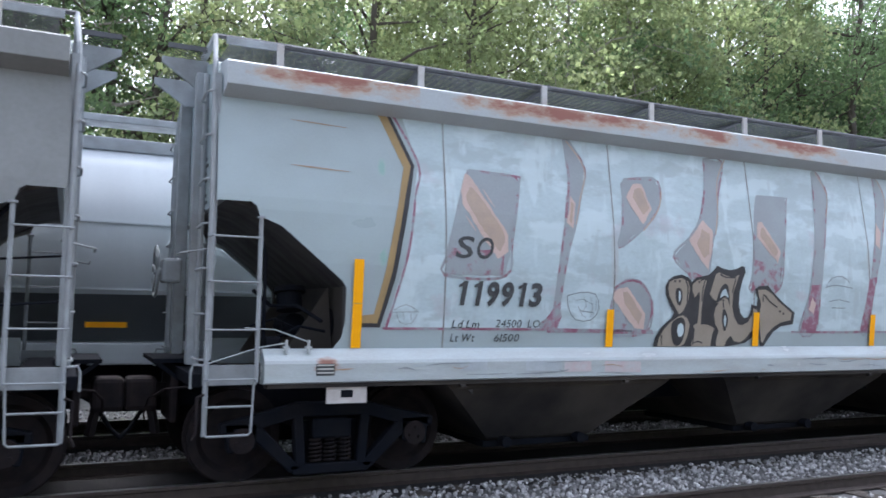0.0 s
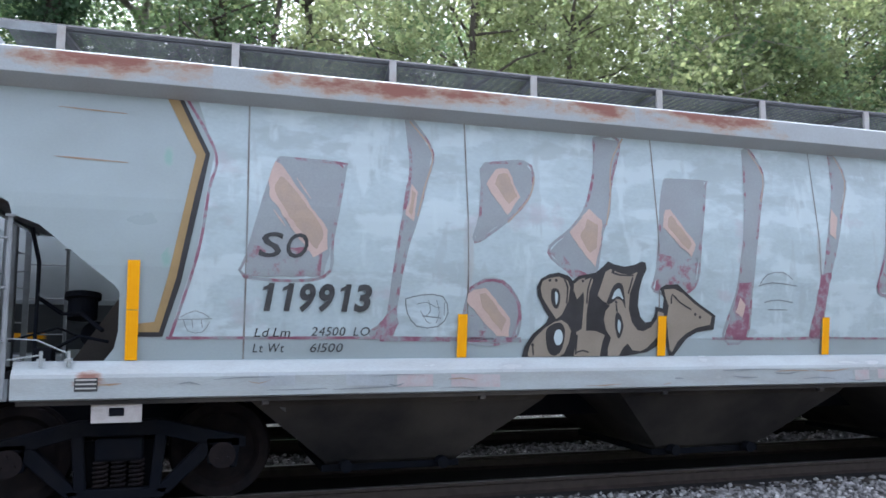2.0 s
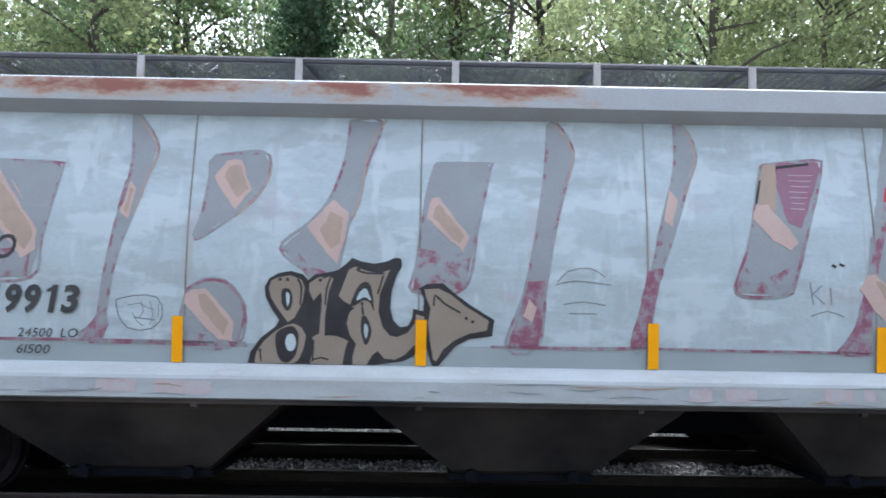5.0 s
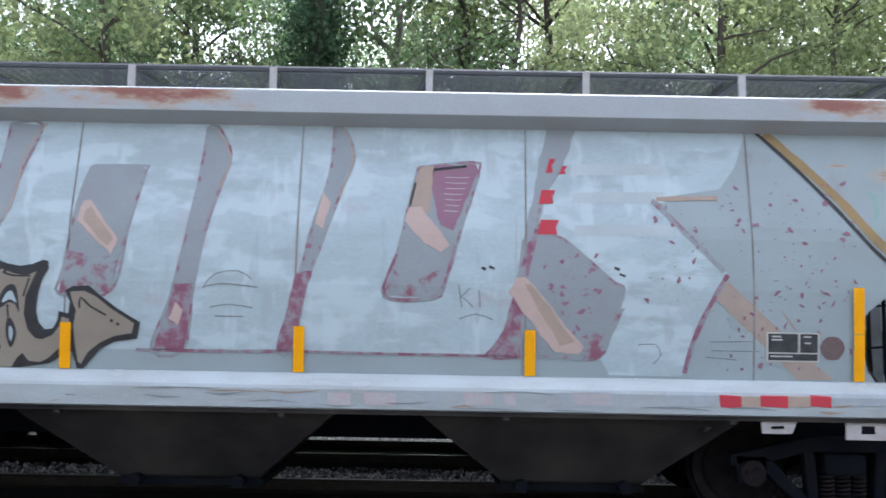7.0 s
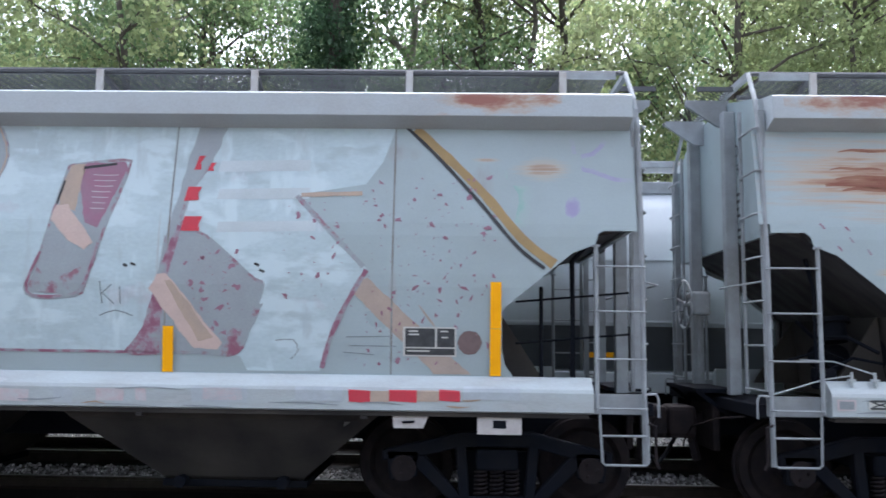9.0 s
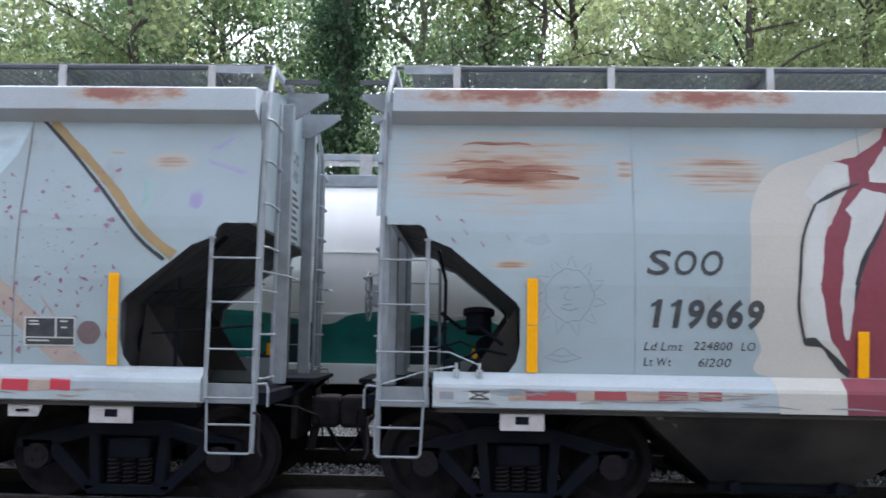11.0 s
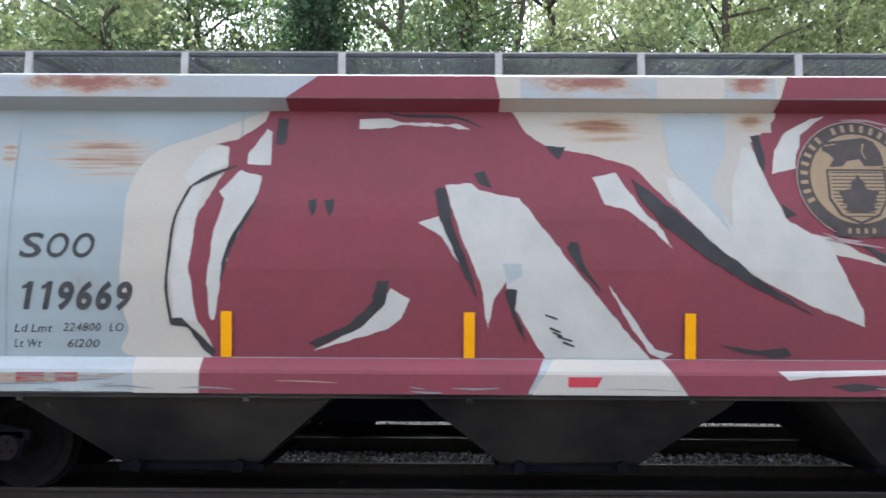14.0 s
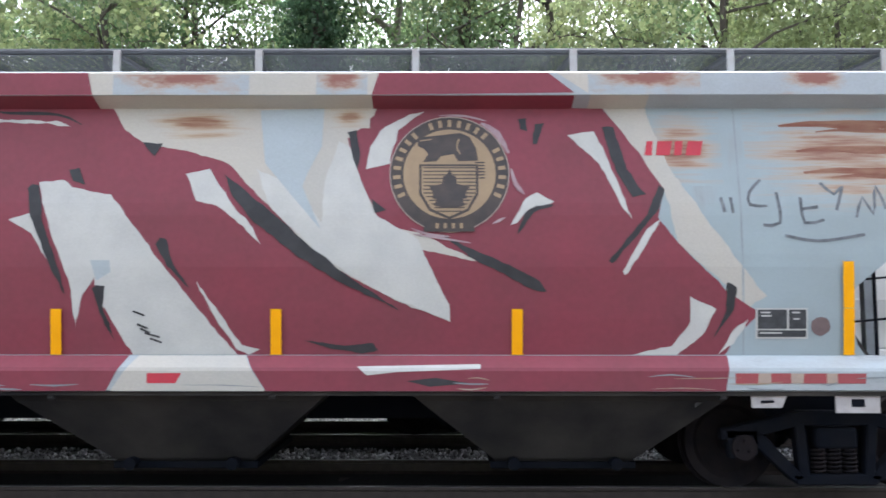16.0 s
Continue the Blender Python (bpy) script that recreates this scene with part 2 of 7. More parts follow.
# shade under the hopper train and the far train, put into the colour
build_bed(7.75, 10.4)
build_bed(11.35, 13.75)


def build_stones():
    """Loose ballast stones where the ground lies open."""
    rng = np.random.default_rng(5)
    bm = bmesh.new()
    bmesh.ops.create_icosphere(bm, subdivisions=1, radius=1)
    tv = np.array([v.co[:] for v in bm.verts])
    tf = np.array([[v.index for v in f.verts] for f in bm.faces])
    bm.free()
    verts, faces = [], []
    for x0, x1, y0, y1, n in ((0.5, 24, 6.25, 7.95, 9500), (-11, 15, 10.3, 11.5, 7000), (-13, 18, 13.65, 16.5, 6000), (-3, 24, 5.0, 5.95, 1500)):
        for i in range(n):
            s = rng.uniform(0.016, 0.042) * rng.uniform(0.6, 1, 3)
            q = np.linalg.qr(rng.normal(0, 1, (3, 3)))[0]
            v = (tv * rng.uniform(0.75, 1.2, (len(tv), 1)) * s) @ q.T + (rng.uniform(x0, x1), rng.uniform(y0, y1), -0.175 + rng.uniform(-0.012, 0.02))
            faces.append(tf + 12 * len(verts))
            verts.append(v)
    me = bpy.data.meshes.new("ballast_stones")
    me.from_pydata(np.concatenate(verts).tolist(), [], np.concatenate(faces).tolist())
    me.materials.append(STONE)
    return tagged(new("ballast_stones", me), "loose grey crushed stones on the track bed", "gravel", kind="stuff")


build_stones()

from mathutils.geometry import tessellate_polygon

# ---------------------------------------------------------------- covered hopper cars
POSTS = (-6.97, -5.43, -3.86, -2.283, -0.712, 0.712, 2.283, 3.86, 5.43, 6.97)
SIDE = [(-7.6, 3.90), (-7.6, 2.70), (-7.29, 2.70), (-7.24, 2.67), (-7.21, 2.57), (-7.0, 2.49), (-6.39, 1.99), (-6.35, 1.93),
        (-6.35, 1.6), (-6.38, 1.45), (-6.46, 1.34)]
SIDE = SIDE + [(-x, z) for x, z in SIDE[::-1]]


def catmull(pts, n=6):
    """A closed smooth line through points."""
    out, k = [], len(pts)
    for i in range(k):
        p0, p1, p2, p3 = (Vector(pts[(i + j) % k]) for j in (-1, 0, 1, 2))
        for s in range(n):
            t = s / n
            out.append(0.5 * (2 * p1 + (p2 - p0) * t + (2 * p0 - 5 * p1 + 4 * p2 - p3) * t * t + (3 * p1 - p0 - 3 * p2 + p3) * t ** 3))
    return [(p.x, p.y) for p in out]


def skin(z):
    """The outermost half width: side sill, side sheet or eave."""
    if z < 1.345:
        return float(np.interp(z, (1.03, 1.21, 1.24, 1.335, 1.345), (1.69, 1.69, 1.68, 1.58, 1.565)))
    if z > 3.765:
        return float(np.interp(z, (3.765, 3.771, 3.98, 4.0), (1.658, 1.66, 1.655, 1.64)))
    return half(z)


def sheet(bm, outline, lift, side=-1, step=0.12):
    """A skin on the hopper's curved side, by an outline in x and z, lifted off it."""
    vs = [bm.verts.new((x, 0, z)) for x, z in outline]
    for tri in tessellate_polygon([[Vector((x, z, 0)) for x, z in outline]]):
        if len(set(tri)) == 3:
            bm.faces.new([vs[i] for i in tri])
    low, high = min(p[1] for p in outline), max(p[1] for p in outline)
    for z in [k * step for k in range(1, 35)] + [1.21, 1.24, 3.98]:
        if low + 0.005 < z < high - 0.005:
            bmesh.ops.bisect_plane(bm, geom=bm.verts[:] + bm.edges[:] + bm.faces[:], plane_co=(0, 0, z), plane_no=(0, 0, 1))
    out = skin if low > 3.765 or high < 1.35 else half
    for v in bm.verts:
        v.co.y = side * (out(v.co.z) + lift)
    bmesh.ops.recalc_face_normals(bm, faces=bm.faces)
    if bm.faces and sum(q.normal.y for q in bm.faces) * side < 0:
        bmesh.ops.reverse_faces(bm, faces=bm.faces)
    return bm


SPRAYED = ("maroon", "white", "cream", "grey", "mauve", "peach", "tan", "ink", "magenta", "pale", "teal", "purple")


def ragged(outline):
    """An outline with the uneven edge of spray and brush."""
    fine = []
    for i, p in enumerate(outline):
        a, b = Vector(p), Vector(outline[(i + 1) % len(outline)])
        n = max(1, min(40, int((b - a).length / 0.05)))
        side = (b - a).normalized()
        side = Vector((-side.y, side.x))
        for s in range(n):
            q = a.lerp(b, s / n)
            if s and 1.37 < q.y < 3.7:
                q += side * (0.016 * noise.noise((q.x * 6, q.y * 6, 3.1)) + 0.011 * noise.noise((q.x * 21, q.y * 21, 7.7)))
            fine.append((q.x, q.y))
    return fine


def paint(name, outline, mat, parent, layer=1, smooth=False, label=""):
    """Paint on the near side of a car; what is on the eave goes on round its soffit."""
    line = catmull(outline) if smooth else outline
    if name.endswith("_eave"):
        feet = [x for x, z in outline if z < 3.8]
        bm = bmesh.new()
        lift = 0.002 * layer
        vs = [bm.verts.new(q) for q in ((min(feet), -1.655, 3.768 - lift), (max(feet), -1.655, 3.768 - lift), (max(feet), -1.467, 3.69 - lift), (min(feet), -1.467, 3.69 - lift))]
        bm.faces.new(vs[::-1])
        part(name.replace("eave", "soffit"), bm, mat, parent)
    if name.split("_")[0] in SPRAYED:
        line = ragged(line)
    bm = bmesh.new()
    sheet(bm, line, 0.002 * layer)
    if name in ("grey_counter", "grey_stem", "grey_diagonal", "grey_tail"):  # worn mauve rim
        stroke("mauve_rim", [p for p in outline if p[1] < 3.7] + [outline[0]] * (outline[0][1] < 3.7), 0.034, MAUVE_THIN, parent, layer + 0.5)
    return part(name, bm, mat, parent, label)


def lettering(body, x, z, size, mat, parent, shear=0.2, weight=0.0, layer=2, width=None, name="painted_character"):
    """Stencilled words on the near side; x, z is the lower left corner. Large characters each fill a cell of their own; small ones are set close."""
    chars = []
    cell = width / len(body) if width and size > 0.2 else 0.0
    at = 0.0
    for ch in body:
        if ch == " ":
            at += cell or size * 0.4
            continue
        cu = bpy.data.curves.new(name, "FONT")
        cu.body, cu.size, cu.offset, cu.resolution_u = ch, size / 0.73, weight, 3
        tmp = new("tmp", cu)
        bpy.context.view_layer.update()
        me = bpy.data.meshes.new_from_object(tmp.evaluated_get(bpy.context.evaluated_depsgraph_get()))
        bpy.data.objects.remove(tmp)
        xs = [v.co.x for v in me.vertices]
        x0, w = min(xs), max(xs) - min(xs)
        room = cell * (0.3 if ch == "1" else 0.84) if cell else w
        k = room / w
        shift = at + (cell - room) * (0.62 if ch == "1" else 0.5) if cell else at
        verts = [(shift + (v.co.x - x0) * k + shear * v.co.y, v.co.y) for v in me.vertices]
        faces = [list(f.vertices) for f in me.polygons]
        if ch == "1" and cell:  # the slanting flag of the one
            n = len(verts)
            h = max(v.co.y for v in me.vertices)
            verts += [(shift + room * 0.55 + shear * (h - 0.002), h - 0.002), (shift - cell * 0.24 + shear * h * 0.84, h * 0.84), (shift - cell * 0.24 + shear * h * 0.71, h * 0.71), (shift + room * 0.55 + shear * h * 0.8, h * 0.8)]
            faces.append([n, n + 1, n + 2, n + 3])
        at += cell or w + size * 0.14
        chars.append((verts, faces))
    k = width / max(v[0] for vs, fs in chars for v in vs) if width and not cell else 1
    made = []
    for verts, faces in chars:
        me = bpy.data.meshes.new(name)
        me.from_pydata([(x + u * k, -half(z + v) - 0.003 * layer, z + v) for u, v in verts], [], faces)
        me.materials.append(mat)
        ob = new(name, me)
        ob.parent = parent
        made.append(ob)
    return made


def wheel_set():
    """Two flanged wheels on an axle along y."""
    bm = bmesh.new()
    for s in (-1, 1):
        prof = [(0.0, 0.80), (0.10, 0.80), (0.12, 0.755), (0.32, 0.745), (0.37, 0.80), (0.455, 0.80), (0.457, 0.70), (0.485, 0.69), (0.485, 0.665), (0.37, 0.665), (0.3, 0.70), (0.0, 0.70)]
        n = 40
        rings = [[bm.verts.new((r * math.cos(a), s * y, r * math.sin(a))) for a in (2 * math.pi * k / n for k in range(n))] for r, y in prof if r > 0]
        for a, b in zip(rings, rings[1:]):
            for k in range(n):
                bm.faces.new((a[k], a[(k + 1) % n], b[(k + 1) % n], b[k]))
        bm.faces.new(rings[0])
        bm.faces.new(rings[-1])
    disc(bm, (0, 0, 0), (0, 1, 0), 0.085, 2.2, 16)
    for s in (-1, 1):
        disc(bm, (0, s * 1.13, 0), (0, 1, 0), 0.12, 0.16, 20)
        for k in range(3):
            a = k * 2.094
            disc(bm, (0.06 * math.cos(a), s * 1.22, 0.06 * math.sin(a)), (0, 1, 0), 0.018, 0.03, 6)
    bmesh.ops.recalc_face_normals(bm, faces=bm.faces)
    return bm


def side_frame(s):
    """The cast frame of a truck, on one side."""
    bm = bmesh.new()
    y0, y1 = sorted((s * 1.06, s * 1.19))
    prism(bm, [(-1.1, 0.62), (-0.75, 0.70), (-0.35, 0.80), (0.35, 0.80), (0.75, 0.70), (1.1, 0.62), (1.1, 0.52), (0.72, 0.56), (0.34, 0.66), (-0.34, 0.66), (-0.72, 0.56), (-1.1, 0.52)], y0, y1)
    for k in (-1, 1):
        prism(bm, [(k * x, z) for x, z in ((0.72, 0.60), (0.86, 0.54), (0.42, 0.13), (0.30, 0.16))], y0, y1)
        prism(bm, [(k * x, z) for x, z in ((0.30, 0.68), (0.40, 0.68), (0.36, 0.18), (0.26, 0.18))], y0, y1)
        prism(bm, [(k * x, z) for x, z in ((0.74, 0.62), (1.06, 0.62), (1.02, 0.34), (0.96, 0.34), (0.96, 0.56), (0.82, 0.56), (0.82, 0.36), (0.76, 0.38))], y0, y1)
    prism(bm, [(-0.44, 0.20), (0.44, 0.20), (0.38, 0.10), (-0.38, 0.10)], y0, y1)
    bmesh.ops.recalc_face_normals(bm, faces=bm.faces)
    bmesh.ops.bevel(bm, geom=[e for e in bm.edges if e.is_manifold and e.calc_face_angle(0) > 0.5], offset=0.012, segments=1, affect="EDGES")
    return bm


def spring(s):
    bm = bmesh.new()
    for x in (-0.15, 0, 0.15):
        pts = []
        for i in range(61):
            a = i / 60 * 6 * 2 * math.pi
            pts.append((x + 0.058 * math.cos(a), s * 1.12 + 0.058 * math.sin(a), 0.2 + 0.24 * i / 60))
        tube(bm, pts, 0.014, 5)
    return bm


def grating(x0, x1, y0, y1, z):
    """Expanded metal: rows of zigzag strands."""
    bm = bmesh.new()
    rows, pitch, side = 17, 0.10, 1 if y0 + y1 < 0 else -1
    w = (y1 - y0) / rows
    n = int((x1 - x0) / pitch)
    for r in range(rows):
        for k in range(n):
            xa, xm, xb = x0 + k * pitch, x0 + (k + 0.5) * pitch, x0 + (k + 1) * pitch
            ya, yb = y0 + r * w, y0 + (r + 0.96) * w
            for (a, ay), (b, by) in (((xa, ya), (xm, yb)), ((xm, yb), (xb, ya))):
                t = 0.0125
                vs = [bm.verts.new(q) for q in ((a, ay - t, z + 0.0015 * side), (b, by - t, z + 0.0015 * side), (b, by + t, z - 0.0015 * side), (a, ay + t, z - 0.0015 * side))]
                bm.faces.new(vs)
    for y in (y0, y1):
        beam(bm, (x0, y, z + 0.005), (x1, y, z + 0.005), 0.03, 0.05)
    return bm


def shared(name, mesh_ob, parent, m):
    o = new(name, mesh_ob.data)
    o.parent = parent
    o.matrix_basis = m
    for k in ("label",):
        if k in mesh_ob:
            o[k] = mesh_ob[k]
    return o


def hopper_end(car, k, brake):
    """Posts, ladders, steps, platform and coupler at one end (k: -1 or 1)."""
    X = lambda u: k * u
    # end sheet and sloping sheet under the hopper's end
    bm = bmesh.new()
    ring = [(-half(z), z) for z in (2.70, 3.0, 3.33, 3.64, 3.78)] + [(-1.2, 4.1), (-0.5, 4.26), (0.5, 4.26), (1.2, 4.1)] + [(half(z), z) for z in (3.78, 3.64, 3.33, 3.0, 2.70)]
    loft(bm, [[(X(u), y * 0.995, z) for y, z in ring] for u in (7.52, 7.57)])
    part("end_sheet", bm, PAINT, car)
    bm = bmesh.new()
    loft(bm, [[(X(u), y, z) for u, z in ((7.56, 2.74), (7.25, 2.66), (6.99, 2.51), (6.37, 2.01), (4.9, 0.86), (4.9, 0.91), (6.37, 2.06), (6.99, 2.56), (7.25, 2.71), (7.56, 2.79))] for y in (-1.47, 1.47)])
    part("slope_sheet", bm, SLOPE, car, "dark streaked sloping underside")
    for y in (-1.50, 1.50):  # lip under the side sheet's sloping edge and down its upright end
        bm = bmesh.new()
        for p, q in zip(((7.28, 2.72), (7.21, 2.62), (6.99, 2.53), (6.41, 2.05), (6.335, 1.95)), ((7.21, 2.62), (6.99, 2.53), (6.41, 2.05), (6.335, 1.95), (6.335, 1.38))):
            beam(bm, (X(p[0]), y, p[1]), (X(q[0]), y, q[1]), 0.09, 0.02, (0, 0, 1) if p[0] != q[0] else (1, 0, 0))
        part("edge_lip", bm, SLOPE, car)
    bm = bmesh.new()
    for y in (-1.0, 1.0):
        prism(bm, [(X(6.36), 1.95), (X(6.85), 1.2), (X(6.30), 1.2)], y - 0.02, y + 0.02)
    box(bm, *sorted((X(6.26), X(6.30))), -1.45, 1.45, 1.1, 1.95)
    bmesh.ops.recalc_face_normals(bm, faces=bm.faces)
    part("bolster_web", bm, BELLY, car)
    bm = bmesh.new()
    disc(bm, (X(6.315), -0.9, 1.58), (1, 0, 0), 0.16, 0.02, 20)
    part("lightening_hole", bm, BLACK, car)
    # posts
    for s in (-1, 1):
        bm = bmesh.new()
        tube(bm, [(X(7.64), s * 1.60, 0.58), (X(7.64), s * 1.60, 2.4), (X(7.64), s * 1.56, 3.0), (X(7.64), s * 1.50, 3.72), (X(7.63), s * 1.40, 4.02), (X(7.60), s * 1.16, 4.365)], 0.024, 8)
        box(bm, *sorted((X(7.58), X(7.645))), *sorted((s * 1.46, s * 1.49)), 1.25, 3.9)
        post = part("corner_post", bm, TRIM, car)
        bm = bmesh.new()
        box(bm, *sorted((X(7.57), X(7.70))), s * 0.62 - 0.055, s * 0.62 + 0.055, 1.15, 4.12, 0.012)
        part("end_post", bm, TRIM, car)
        bm = bmesh.new()
        tube(bm, [(X(7.66), s * 1.05, 1.2), (X(7.66), s * 1.05, 4.0)], 0.02, 6)
        part("ladder_stile", bm, TRIM, car)
        for i in range(7):
            z = 1.25 + i * 0.41
            bm = bmesh.new()
            tube(bm, [(X(7.66), s * 1.58, z), (X(7.70), s * 1.5, z), (X(7.70), s * 1.12, z), (X(7.66), s * 1.05, z)], 0.011, 6)
            part("rung", bm, TRIM, car)
        # side ladder and stirrup
        bm = bmesh.new()
        tube(bm, [(X(7.205), s * 1.66, 1.05), (X(7.205), s * 1.66, 2.54)], 0.021, 8)
        disc(bm, (X(7.205), s * 1.66, 2.55), (0, 0, 1), 0.04, 0.02, 10)
        part("ladder_stile", bm, TRIM, car)
        for z in (1.08, 1.52, 1.95, 2.36):
            bm = bmesh.new()
            tube(bm, [(X(7.66), s * 1.62, z), (X(7.63), s * 1.69, z), (X(7.22), s * 1.69, z), (X(7.19), s * 1.64, z)], 0.010, 6)
            part("rung", bm, TRIM, car)
        bm = bmesh.new()
        tube(bm, [(X(7.64), s * 1.62, 1.2), (X(7.66), s * 1.66, 0.9), (X(7.655), s * 1.68, 0.61), (X(7.63), s * 1.68, 0.585), (X(7.27), s * 1.68, 0.585), (X(7.245), s * 1.68, 0.61), (X(7.225), s * 1.66, 1.05)], 0.0115, 6)
        tube(bm, [(X(7.65), s * 1.67, 0.84), (X(7.24), s * 1.67, 0.84)], 0.011, 6)
        part("stirrup_step", bm, TRIM, car)
        bm = bmesh.new()
        box(bm, *sorted((X(7.18), X(7.66))), *sorted((s * 1.52, s * 1.56)), 1.02, 1.2)
        part("step_plate", bm, TRIM, car)
        bm = bmesh.new()
        tube(bm, [(X(7.62), s * 1.6, 1.2), (X(7.75), s * 1.6, 1.21), (X(7.77), s * 1.6, 1.16), (X(7.77), s * 1.6, 1.0)], 0.012, 6)
        part("grab_iron", bm, TRIM, car)
        bm = bmesh.new()
        tube(bm, [(X(7.57), s * 1.4, 2.27), (X(7.85), s * 1.3, 2.22), (X(7.85), s * 0.9, 2.22)], 0.011, 6)
        part("grab_iron", bm, TRIM, car)
    # lower end: sill, platform, coupler
    bm = bmesh.new()
    box(bm, *sorted((X(7.25), X(7.75))), -1.5, 1.5, 1.0, 1.12, 0.01)
    part("end_sill", bm, BLACK, car)
    bm = bmesh.new()
    box(bm, *sorted((X(7.55), X(7.98))), -0.45, 0.75, 1.16, 1.2)
    for y in (-0.4, 0.7):
        beam(bm, (X(7.95), y, 1.17), (X(7.6), y, 0.9), 0.04)
    part("brake_platform", bm, BLACK, car)
    bm = bmesh.new()
    box(bm, *sorted((X(6.4), X(7.75))), -0.18, 0.18, 0.70, 1.02)
    part("draft_sill", bm, BLACK, car)
    bm = bmesh.new()
    box(bm, *sorted((X(7.7), X(8.02))), -0.09, 0.09, 0.79, 0.93, 0.02)
    box(bm, *sorted((X(7.9), X(8.21))), -0.22, 0.16, 0.66, 1.0, 0.05)
    box(bm, *sorted((X(7.72), X(7.8))), -0.4, 0.4, 0.55, 1.04, 0.02)
    beam(bm, (X(7.95), -0.12, 0.68), (X(7.9), -0.16, 0.42), 0.07)
    box(bm, *sorted((X(8.1), X(8.24))), -0.05, 0.2, 0.75, 0.96, 0.04)
    part("coupler", bm, RUSTY, car)
    bm = bmesh.new()
    tube(bm, [(X(7.72), -1.15, 0.98), (X(7.9), -0.9, 0.94), (X(8.0), -0.35, 0.8), (X(8.02), -0.1, 0.62), (X(8.0), 0.0, 0.55)], 0.011, 6)
    tube(bm, [(X(7.66), -1.66, 0.95), (X(7.72), -1.68, 0.93), (X(7.72), -1.68, 0.62), (X(7.75), -1.68, 0.56)], 0.014, 6)
    part("uncoupling_lever", bm, RUSTY, car)
    bm = bmesh.new()
    tube(bm, [(X(7.75), 0.3, 0.82), (X(7.95), 0.32, 0.7), (X(8.12), 0.3, 0.42), (X(8.22), 0.25, 0.33)], 0.025, 8)
    part("air_hose", bm, BLACK, car)
    # roof end platform
    for s in (-1, 1):
        bm = bmesh.new()
        beam(bm, (X(7.60), s * 1.16, 4.35), (X(7.60), s * 0.36, 4.35), 0.05, 0.06)
        loft(bm, [[(X(u), s * 0.42 + d, z) for u, z in ((7.55, 4.31), (8.02, 4.31), (8.02, 4.25), (7.68, 4.02), (7.55, 4.02))] for d in (-0.02, 0.02)])
        part("platform_bracket", bm, TRIM, car)
    bm = grating(7.62, 8.0, -0.78, 0.62, 4.32)
    for v in bm.verts:
        v.co.x *= k
    tagged(part("end_platform", bm, GRATE, car, "expanded-metal end platform"), kind="stuff")
    if brake:
        bm = bmesh.new()
        tube(bm, [(X(7.95), 0.02 + 0.27 * math.cos(a), 2.1 + 0.27 * math.sin(a)) for a in (2 * math.pi * i / 24 for i in range(25))], 0.014, 6)
        for i in range(5):
            a = i * 2 * math.pi / 5 + 0.3
            tube(bm, [(X(7.94), 0.02, 2.1), (X(7.955), 0.02 + 0.26 * math.cos(a), 2.1 + 0.26 * math.sin(a))], 0.011, 5)
        part("brake_wheel", bm, TRIM, car, smooth=True)
        bm = bmesh.new()
        box(bm, *sorted((X(7.70), X(7.90))), -0.14, 0.16, 1.98, 2.24, 0.03)
        disc(bm, (X(7.92), 0.02, 2.1), (1, 0, 0), 0.04, 0.1, 10)
        tube(bm, [(X(7.8), 0.0, 2.0), (X(7.8), 0.0, 1.3)], 0.018, 6)
        part("brake_housing", bm, TRIM, car)
        # air brake gear under the slope
        bm = bmesh.new()
        disc(bm, (X(6.72), -0.85, 1.80), (0, 0.2, 1), 0.13, 0.2, 20)
        disc(bm, (X(6.72), -0.86, 1.91), (0, 0.2, 1), 0.16, 0.05, 20)
        part("brake_cylinder", bm, BLACK, car)
        bm = bmesh.new()
        disc(bm, (X(6.62), -0.5, 1.55), (0, 1, 0), 0.13, 0.4, 16)
        part("air_reservoir", bm, BLACK, car)
        part("control_valve", box(bmesh.new(), *sorted((X(6.9), X(7.05))), -1.3, -1.05, 1.25, 1.45, 0.02), BLACK, car)
        bm = bmesh.new()
        tube(bm, [(X(7.12), -1.2, 2.5), (X(7.05), -1.2, 2.2), (X(7.05), -1.2, 1.3)], 0.02, 6)
        tube(bm, [(X(7.1), -0.9, 1.9), (X(6.9), -0.8, 1.75), (X(6.7), -1.1, 1.75), (X(6.5), -1.3, 1.6)], 0.02, 6)
        tube(bm, [(X(7.0), -1.1, 1.38), (X(6.7), -1.2, 1.55), (X(6.45), -1.25, 1.5)], 0.016, 6)
        tube(bm, [(X(7.3), -1.0, 1.5), (X(6.9), -1.0, 1.62), (X(6.5), -1.0, 1.45)], 0.012, 6)
        part("brake_pipe", bm, BLACK, car)
        for u in (6.93, 6.72):
            bm = bmesh.new()
            tube(bm, [(X(u), -1.63, 1.30), (X(u), -1.63, 1.43)], 0.014, 8)
            box(bm, X(u) - 0.03, X(u) + 0.03, -1.65, -1.6, 1.35, 1.37)
            tube(bm, [(X(u), -1.63, 1.40), (X(u + 0.25), -1.62, 1.36), (X(7.62), -1.60, 1.22)] if u > 6.8 else [(X(u), -1.63, 1.41), (X(7.0), -1.45, 1.52), (X(7.25), -1.3, 1.53)], 0.007, 5)
            part("release_valve", bm, SILL_PAINT, car)
    else:
        bm = bmesh.new()
        tube(bm, [(X(7.05), -1.2, 1.2), (X(7.05), -1.2, 2.45), (X(7.2), -1.2, 2.62)], 0.028, 6)
        tube(bm, [(X(6.75), -1.2, 1.2), (X(6.75), -1.2, 2.2)], 0.02, 6)
